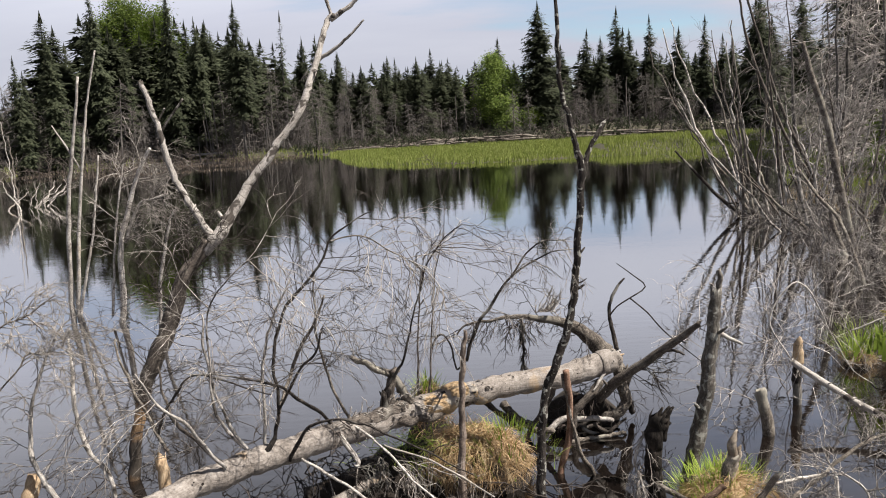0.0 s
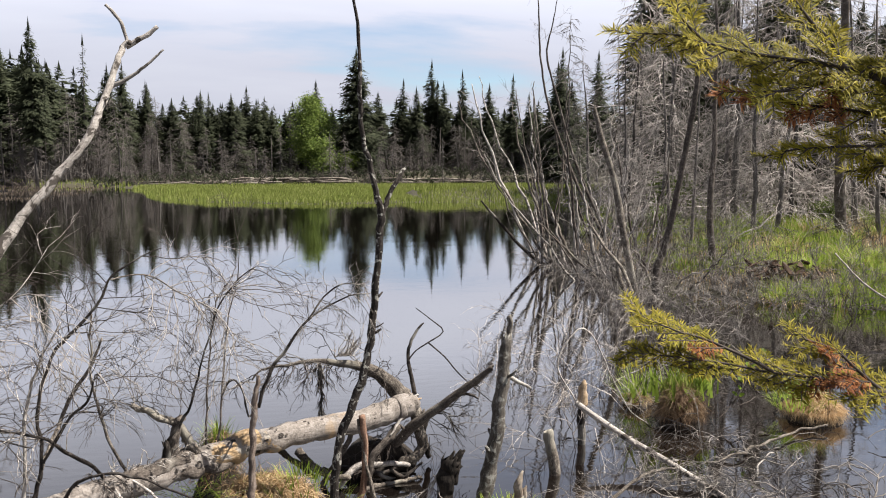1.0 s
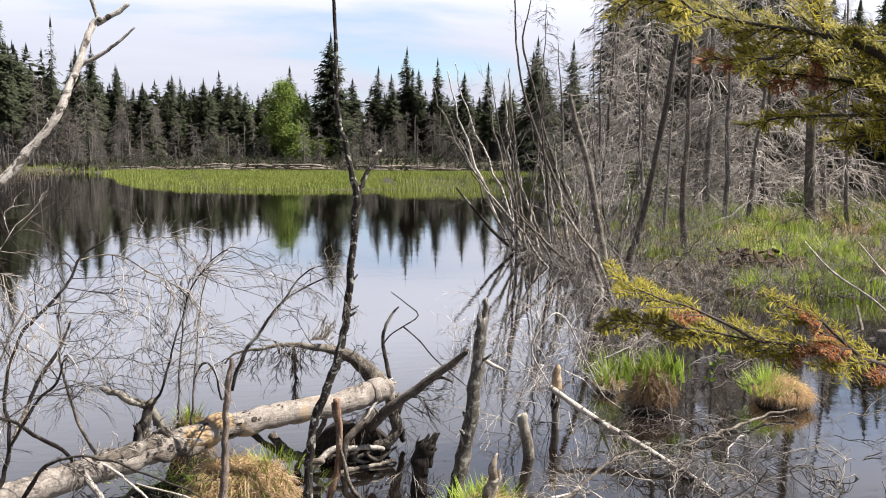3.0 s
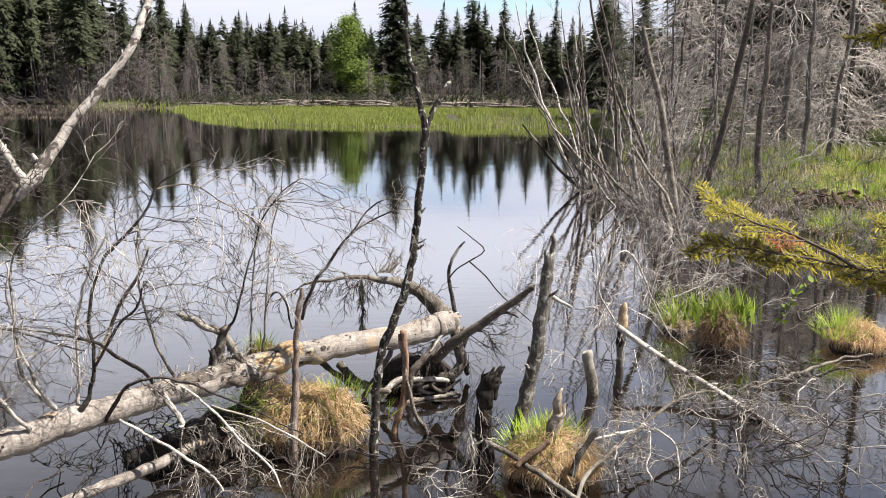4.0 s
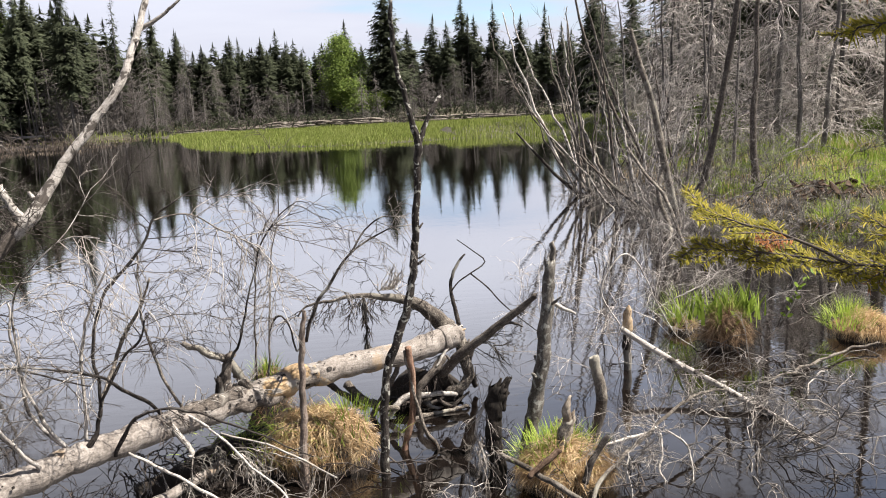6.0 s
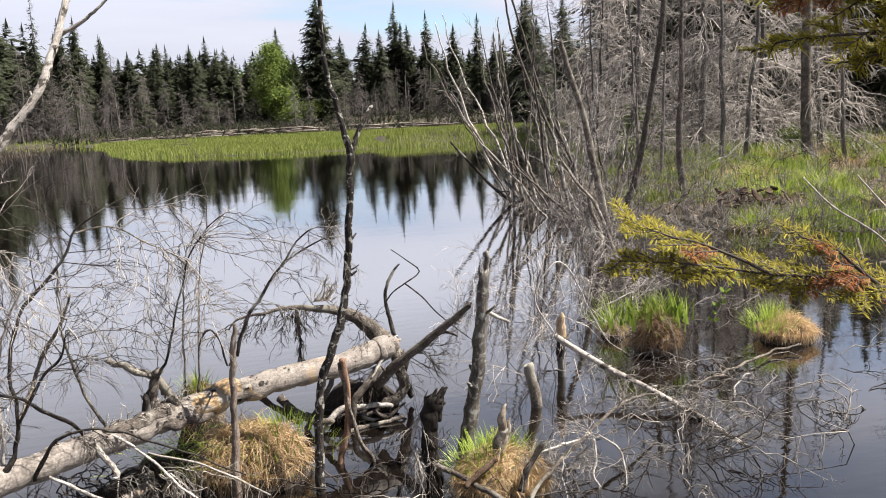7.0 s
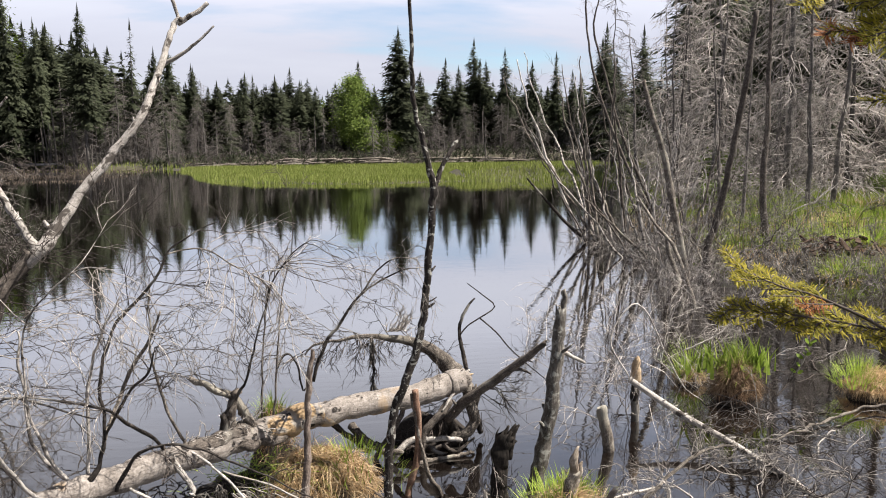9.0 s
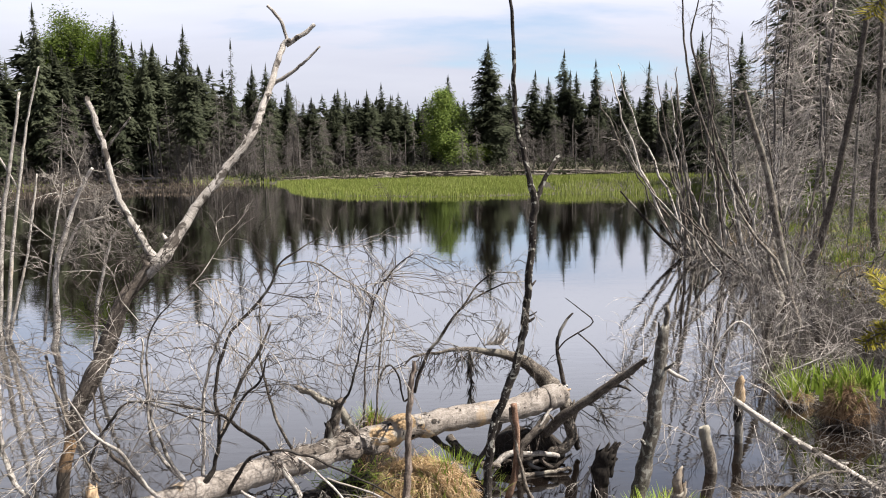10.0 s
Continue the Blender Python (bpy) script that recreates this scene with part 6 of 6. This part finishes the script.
water_stick = lone("water_stick", [(5.11, 14.3, -0.1, 0.0419), (4.81, 14.2, 0.07, 0.038), (4.45, 14.1, 0.35, 0.034), (4.09, 14, 0.72, 0.0268), (3.62, 13.9, 1.23, 0.0164)], DARK_BARK, "dark stick slanting out of the pond", "stick", 8)
stem("side_twig", [(4.56, 14.1, 0.25, 0.0136), (4.77, 14.1, 0.24, 0.0137), (4.73, 14.1, 0.14, 0.0103)], DARK_BARK, water_stick, sides=5)

# ---- trunks on the right bank ----
lone("leaning_snag", [(5.63, 11, 0.35, 0.0597), (5.72, 11, 0.6, 0.0515), (5.81, 10.92, 1.18, 0.0468), (5.88, 10.84, 1.81, 0.0421), (5.95, 10.76, 2.43, 0.0413), (5.97, 10.68, 2.87, 0.0388), (6.01, 10.6, 3.66, 0.0325)], BROWN_BARK, "smooth dark leaning dead trunk on the bank", "trunk", 12, to_bed=True, body="trunk")
lone("dead_spruce", [(6.94, 11.6, 0.02, 0.0664), (6.87, 11.6, 0.51, 0.058), (6.8, 11.6, 1.29, 0.0495), (6.83, 11.6, 2.05, 0.0413), (6.81, 11.6, 2.95, 0.0333), (6.8, 11.6, 3.9, 0.0254), (6.72, 11.6, 4.96, 0.0142)], BROWN_BARK, "dark upright dead spruce trunk on the bank", "trunk", 12, twigs=150, length=0.9, twig_mat=TWIG_GREY, to_bed=True, rough=0.2, body="trunk")
lone("tall_snag", [(5.06, 10.4, -0.07, 0.0573), (4.91, 10.4, 0.53, 0.0514), (4.78, 10.42, 1.15, 0.0457), (4.68, 10.45, 1.67, 0.0427), (4.49, 10.48, 2.26, 0.0397), (4.38, 10.5, 2.68, 0.0246)], GREY_BARK, "tall broken grey snag among the willow stems", "trunk", 10, twigs=26, length=0.6, to_bed=True, jag=0.05, body="trunk")

lone("dark_trunk", [(10.37, 13, 0.08, 0.1148), (10.28, 13, 0.69, 0.1004), (10.17, 13, 1.77, 0.0903), (10.14, 13, 2.83, 0.0805), (10.11, 13, 4.08, 0.0664), (10.07, 13, 5.7, 0.0524), (10, 13, 7.47, 0.0344)], BROWN_BARK, "thick dark dead trunk standing in the wood", "trunk", 14, twigs=60, length=0.9, to_bed=True, rough=0.2, body="bole")
lone("leaning_pole", [(7.42, 9.4, 0.75, 0.0106), (7.31, 8.7, 0.46, 0.0133), (7.3, 8, 0.25, 0.0125), (7.25, 7.3, -0.02, 0.0087)], PALE_BARK, "long thin pale pole leaning down the bank", "pole", 7, twigs=8)
lone("leaning_pole", [(8.28, 9.4, 0.73, 0.0108), (7.95, 8.47, 0.4, 0.0133), (7.62, 7.53, 0.16, 0.012), (7.26, 6.6, -0.07, 0.0081)], PALE_BARK, "thin bleached pole leaning over the bank", "pole", 7, twigs=8)
lone("bank_log", [(8.3, 8.42, 0.03, 0.03), (8.7, 8.45, 0.02, 0.034), (9.1, 8.48, 0.01, 0.03), (9.5, 8.5, -0.01, 0.022)], GREY_BARK, "small weathered log at the water's edge", "log", 9, body="trunk", rough=0.3, stubs=4)
pale = lone("old_stump", [(6.27, 6.55, -0.14, 0.084), (6.28, 6.58, 0.03, 0.0879), (6.28, 6.6, 0.22, 0.0956)], GREY_BARK, "old grey stump with a flat pale top", "stump", 14, rough=0.3, to_bed=True, body="trunk")
lone("white_stick", [(7.12, 8, 0.16, 0.0137), (6.8, 7.53, -0, 0.0173), (6.43, 7.07, -0.07, 0.0163), (6.12, 6.6, -0.12, 0.0096)], GREY_BARK, "bent grey stick at the water's edge", "stick", 6)
for ctrl, words in (([(4.13, 5.1, 0.05, 0.008), (3.9, 5.06, 0.03, 0.0095), (3.62, 4.95, 0.045, 0.0105), (3.42, 4.87, 0.02, 0.01), (3.2, 4.75, 0.04, 0.009), (2.91, 4.645, 0.01, 0.005)], "grey branch lying in the water by the tuft"), ([(3.35, 4.6, 0.081, 0.006), (3.197, 4.533, 0.04, 0.007), (3.141, 4.467, -0.047, 0.008), (3.059, 4.4, -0.2, 0.009)], "crooked white branch in the water"), ([(1.69, 3.4, 0.08, 0.005), (1.71, 3.47, 0.16, 0.005), (1.74, 3.53, 0.28, 0.0051), (1.75, 3.6, 0.3, 0.0039)], "upright pale twig in the water"), ([(1.52, 3.4, 0.03, 0.0037), (1.53, 3.45, 0.15, 0.0044), (1.55, 3.5, 0.23, 0.0038)], "short upright pale twig in the water")):
    lone("water_branch", ctrl, GREY_BARK if "grey" in words else PALE_BARK, words, "branch", 6, twigs=14, length=0.3, wob=0.03, stubs=4)
for ctrl, words in (([(1.9, 3.85, 0.16, 0.0055), (1.96, 3.73, 0.13, 0.0054), (1.95, 3.62, 0.04, 0.004), (1.89, 3.5, -0.05, 0.0026)], "curved pale twig bending into the water"), ([(2.13, 5.1, 0.36, 0.0053), (2.01, 5.15, 0.61, 0.0053), (2.18, 5.2, 0.84, 0.0053), (2.33, 5.25, 0.74, 0.0054), (2.47, 5.3, 0.48, 0.0046), (2.64, 5.35, 0.2, 0.0038), (2.83, 5.4, 0.04, 0.0029)], "looping thin bare vine over the water"), ([(2.76, 5.6, 0.38, 0.0058), (2.98, 5.6, 0.46, 0.0058), (3.11, 5.6, 0.55, 0.0039)], "thin forked bare twig over the tuft")):
    lone("water_branch", ctrl, PALE_BARK, words, "branch", 6, twigs=10, length=0.35)
lone("crooked_willow", [(4.68, 9.6, -0.32, 0.0364), (4.8, 10.2, 0.09, 0.0339), (4.7, 10.33, 0.54, 0.0297), (4.85, 10.47, 1.07, 0.0255), (4.74, 10.6, 1.67, 0.0212)], GREY_BARK, "thick pale crooked willow stem at the bank", "stem", 10, twigs=30, length=0.7, to_bed=True)
lone("crooked_willow", [(4.26, 8.3, -0.34, 0.0247), (4.3, 8.54, -0.07, 0.0252), (4.3, 8.78, 0.22, 0.022), (4.2, 9.02, 0.66, 0.0223), (4.07, 9.26, 0.9, 0.0189), (3.93, 9.5, 1.23, 0.0115)], GREY_BARK, "pale crooked willow stem leaning from the bank", "stem", 9, twigs=24, length=0.6, to_bed=True)

for ctrl in ([(5.92, 13.5, 0.35, 0.0342), (5.3, 13.5, 1.49, 0.0268), (4.76, 13.5, 2.79, 0.021), (4.57, 13.5, 3.66, 0.0169), (4.52, 13.5, 4.33, 0.0129), (4.49, 13.5, 4.99, 0.0077)], [(5.94, 13.4, 0.3, 0.034), (5.21, 13.4, 1.9, 0.0265), (4.83, 13.4, 3.08, 0.0196), (4.64, 13.4, 3.75, 0.0155), (4.72, 13.4, 4.23, 0.0116), (4.81, 13.4, 4.7, 0.0064)]):
    lone("thin_willow", ctrl, BROWN_BARK, "tall thin bare willow whip rising from the bank", "stem", 6, twigs=7, length=0.5, to_bed=True)

random.seed(65)
sprig = thing("leafy_sprig", [(3.52, 5.4, 0.14, 0.0085), (3.62, 5.4, 0.32, 0.007), (3.66, 5.4, 0.45, 0.0056), (3.82, 5.4, 0.54, 0.0042)][0][:3], "slender shoot with small fresh green leaves", "shoot")
stem("shoot", [(3.52, 5.4, 0.14, 0.0085), (3.62, 5.4, 0.32, 0.007), (3.66, 5.4, 0.45, 0.0056), (3.82, 5.4, 0.54, 0.0042)], GREY_BARK, sprig, sides=5)
pts, _ = spline([(3.52, 5.4, 0.14, 0.0085), (3.62, 5.4, 0.32, 0.007), (3.66, 5.4, 0.45, 0.0056), (3.82, 5.4, 0.54, 0.0042)], 4)
for k in range(14):
    c = pts[min(2 + k * (len(pts) - 3) // 13, len(pts) - 1)]
    g = Geo()
    a = random.uniform(0, 6.283)
    d = Vector((math.cos(a), -0.3 + math.sin(a), 0.5)).normalized()
    e = d.cross(Vector((0, -0.8, 0.6))).normalized()
    L = random.uniform(0.045, 0.08)
    g.v += [c, c + d * L * 0.35 + e * L * 0.3, c + d * L * 0.75 + e * L * 0.24, c + d * L, c + d * L * 0.75 - e * L * 0.24, c + d * L * 0.35 - e * L * 0.3, c + d * L * 0.5 + Vector((0, 0, -0.006))]
    for i in range(6):
        g.face((6, i, (i + 1) % 6))
    part("leaf", g, GREEN_BLADE, sprig)

# ---- a heap of rotten bark on the bank ----
heap = thing("bark_heap", (7.35, 10.6, 0.3), "heap of crumbling brown rotten bark on the grass", "debris")
for _ in range(34):
    g = Geo()
    c = Vector((7.35 + random.gauss(0, 0.24), 10.6 + random.gauss(0, 0.2), 0.26 + random.uniform(0, 0.2)))
    turn = Euler((random.gauss(0, 0.5), random.gauss(0, 0.5), random.uniform(0, 6.28))).to_matrix()
    L, w = random.uniform(0.06, 0.16), random.uniform(0.03, 0.06)
    rim = [Vector((L * math.cos(t) * random.uniform(0.7, 1.1), w * math.sin(t) * random.uniform(0.7, 1.2), 0)) for t in (0, 1.0, 2.1, 3.1, 4.2, 5.2)]
    for dz in (-0.01, 0.01):
        g.v += [c + turn @ (r + Vector((0, 0, dz + 1.5 * r.x * r.x))) for r in rim]
    g.face(range(5, -1, -1))
    g.face(range(6, 12))
    for i in range(6):
        g.face((i, (i + 1) % 6, 6 + (i + 1) % 6, 6 + i))
    part("bark_piece", g, ROT_WOOD, heap, smooth=False)

# ---- the fir by the path ----
RUST_SPOTS = [Vector(p) for p in ((0.89, 0.97, 2.115), (0.76, 1.0, 2.13), (1.06, 0.905, 2.16), (0.708, 0.896, 1.844), (0.838, 0.853, 1.797), (0.917, 0.824, 1.739), (0.975, 0.788, 1.725))]


def fir_bough(parent, ctrl, face, seed, reach=0.09, gap=0.022, start=0.0):
    """A flat bough that faces one way: woody stem, side shoots left and right, two ranks of soft needles along every shoot."""
    random.seed(seed)
    b = stem("bough", ctrl, TWIG_DARK, parent, sides=7, sub=6, wob=0.004, rough=0.2)
    pts, radii = spline(ctrl, 12)
    face = Vector(face).normalized()
    shoots, ng, nr = Geo(), Geo(), Geo()
    small = 0.75 if face[2] > 0.8 else 1.0

    def needled(line, g, size):
        for k in range(len(line) - 1):
            a, c = line[k], line[k + 1]
            d = (c - a).normalized()
            across = d.cross(face).normalized()
            up = across.cross(d)
            for j in range(max(1, int((c - a).length / 0.0017))):
                for sg in (-1, 1):
                    p = a.lerp(c, random.random())
                    w = (across * sg * random.uniform(0.7, 1.1) + d * random.uniform(0.45, 0.95) + up * random.gauss(0.1, 0.28)).normalized()
                    q = size * random.uniform(0.65, 1.2)
                    x = d.cross(up).cross(w).cross(w).normalized() * 0.00075 if random.random() < 0.3 else (up.cross(w)).normalized() * 0.00075
                    m = len(g.v)
                    mid = p + w * q * 0.55 + up * random.gauss(0, 0.0012)
                    g.v += [p - x * 0.6, p + x * 0.6, mid + x, mid - x, p + w * q]
                    g.face((m, m + 1, m + 2, m + 3))
                    g.face((m + 3, m + 2, m + 4))

    def shoot(p, way, L, g, depth):
        line = [p.copy()]
        for _ in range(4):
            way = (way + Vector((random.gauss(0, 0.06), random.gauss(0, 0.06), random.gauss(-0.01, 0.05)))).normalized()
            p = p + way * L / 4
            line.append(p.copy())
        shoots.ring_tube(line, [0.0016, 0.0014, 0.0012, 0.001, 0.0007], 3, 0, 0, False)
        needled(line, g, 0.0185 * small)
        if depth:
            for j in (1, 2):
                for s2 in (-1, 1):
                    if random.random() < 0.45:
                        shoot(line[j], (way * 1.2 + way.cross(face).normalized() * s2 * random.uniform(0.5, 0.9)).normalized(), L * random.uniform(0.35, 0.6), g, 0)

    total = sum((pts[k + 1] - pts[k]).length for k in range(len(pts) - 1))
    run, next_at, sg = 0.0, start * total, 1
    for k in range(len(pts) - 1):
        axis = (pts[k + 1] - pts[k]).normalized()
        across = axis.cross(face).normalized()
        run += (pts[k + 1] - pts[k]).length
        while run > next_at:
            t = next_at / total
            next_at += gap * random.uniform(0.6, 1.5)
            sg = -sg
            way = (across * sg * random.uniform(0.5, 1.0) + axis * 0.9 + Vector((0, 0, random.gauss(-0.03, 0.08)))).normalized()
            L = reach * (1.15 - 0.6 * t) * random.uniform(0.5, 1.2)
            tip = pts[k] + way * L * 0.6
            rusty = any((tip - r).length < 0.034 for r in RUST_SPOTS)
            shoot(pts[k].copy(), way, L, nr if rusty and random.random() < 0.85 else ng, 1)
    needled(pts[int(len(pts) * max(start, 0.55)):], ng, 0.018 * small)
    part("twigs", shoots, TWIG_DARK, b)
    part("needles", ng, FIR_GREEN, b, "yellow-green needles", smooth=False)
    if nr.v:
        part("needles", nr, FIR_RUST, b, "rusty dead needles", smooth=False)
    return b


fir = thing("fir_tree", (1.9, 0.75, 0.3), "young fir with yellow-green boughs turning rusty", "tree")
stem("trunk", [(1.9, 0.75, 0.2, 0.06), (1.9, 0.76, 1.5, 0.045), (1.92, 0.74, 3.2, 0.02)], DARK_BARK, fir, sides=10)
UPPER, LOWER = (0.1, -0.70, 0.68), (0.1, -0.5, 0.86)
for k, (ctrl, face, reach, gap, start) in enumerate((
        ([(1.9, 0.755, 2.0, 0.011), (1.45, 0.84, 2.075, 0.009), (1.09, 0.9, 2.12, 0.0065), (1.009, 0.92, 2.135, 0.0058), (0.938, 0.96, 2.172, 0.0044), (0.858, 1.0, 2.191, 0.0031), (0.787, 1.02, 2.203, 0.0024), (0.72, 1.04, 2.222, 0.0017), (0.648, 1.06, 2.228, 0.001)], UPPER, 0.10, 0.014, 0.42),
        ([(0.926, 0.965, 2.175, 0.0034), (0.897, 0.967, 2.214, 0.0028), (0.869, 0.973, 2.239, 0.0021), (0.84, 0.98, 2.28, 0.0012)], UPPER, 0.06, 0.016, 0.1),
        ([(0.76, 1.028, 2.208, 0.0026), (0.725, 1.03, 2.236, 0.0019), (0.70, 1.04, 2.27, 0.001)], UPPER, 0.05, 0.016, 0.1),
        ([(0.93, 0.962, 2.172, 0.003), (0.88, 0.967, 2.151, 0.0023), (0.819, 0.983, 2.146, 0.0017), (0.757, 1.0, 2.146, 0.001)], UPPER, 0.055, 0.016, 0.15),
        ([(1.9, 0.755, 1.95, 0.011), (1.45, 0.83, 2.035, 0.009), (1.093, 0.9, 2.087, 0.006), (1.044, 0.925, 2.101, 0.0048), (0.999, 0.95, 2.11, 0.0036), (0.925, 0.975, 2.123, 0.0024), (0.861, 1.0, 2.13, 0.0012)], UPPER, 0.085, 0.015, 0.55),
        ([(1.1, 0.9, 2.085, 0.004), (1.042, 0.92, 2.071, 0.003), (0.955, 0.947, 2.072, 0.0023), (0.868, 0.973, 2.069, 0.0017), (0.828, 1.0, 2.056, 0.001)], UPPER, 0.05, 0.02, 0.25),
        ([(1.1, 0.9, 2.07, 0.003), (1.042, 0.93, 2.048, 0.0024), (0.988, 0.955, 2.045, 0.0017), (0.956, 0.98, 2.038, 0.001)], UPPER, 0.05, 0.018, 0.2),
        ([(1.03, 0.915, 2.13, 0.0034), (0.941, 0.935, 2.139, 0.0022), (0.889, 0.95, 2.149, 0.0014)], UPPER, 0.05, 0.02, 0.2),
        ([(1.06, 0.905, 2.124, 0.0045), (1.052, 0.912, 2.16, 0.0039), (1.048, 0.925, 2.188, 0.0032), (1.024, 0.938, 2.213, 0.0026), (0.978, 0.95, 2.256, 0.0016)], UPPER, 0.07, 0.017, 0.2),
        ([(1.048, 0.925, 2.186, 0.003), (1.085, 0.9, 2.213, 0.002), (1.13, 0.89, 2.24, 0.001)], UPPER, 0.06, 0.016, 0.1),
        ([(1.048, 0.925, 2.184, 0.0028), (0.985, 0.93, 2.179, 0.002), (0.941, 0.95, 2.175, 0.0012)], UPPER, 0.05, 0.017, 0.2),
        ([(1.9, 0.755, 1.58, 0.01), (1.4, 0.765, 1.68, 0.0065), (1.014, 0.781, 1.744, 0.0040), (0.952, 0.803, 1.756, 0.0035), (0.897, 0.831, 1.770, 0.0030), (0.840, 0.871, 1.779, 0.0022), (0.783, 0.894, 1.783, 0.0017), (0.671, 0.917, 1.801, 0.0013), (0.598, 0.939, 1.807, 0.0008)], LOWER, 0.075, 0.011, 0.62),
        ([(0.904, 0.829, 1.768, 0.0024), (0.874, 0.848, 1.795, 0.0018), (0.849, 0.858, 1.818, 0.0014), (0.813, 0.867, 1.831, 0.0008)], LOWER, 0.06, 0.010, 0.2),
        ([(0.789, 0.892, 1.784, 0.0024), (0.728, 0.896, 1.813, 0.0020), (0.696, 0.910, 1.826, 0.0016), (0.668, 0.925, 1.834, 0.0012), (0.620, 0.939, 1.856, 0.0008)], LOWER, 0.062, 0.009, 0.4),
        ([(0.911, 0.824, 1.767, 0.0016), (0.936, 0.824, 1.744, 0.0012), (0.927, 0.831, 1.734, 0.0008)], LOWER, 0.04, 0.01, 0.1),
        ([(1.090, 0.745, 1.732, 0.0024), (1.003, 0.781, 1.795, 0.0016), (0.987, 0.788, 1.804, 0.0012), (0.957, 0.795, 1.800, 0.0008)], LOWER, 0.04, 0.011, 0.5))):
    fir_bough(fir, ctrl, face, 101 + k, reach, gap, start)
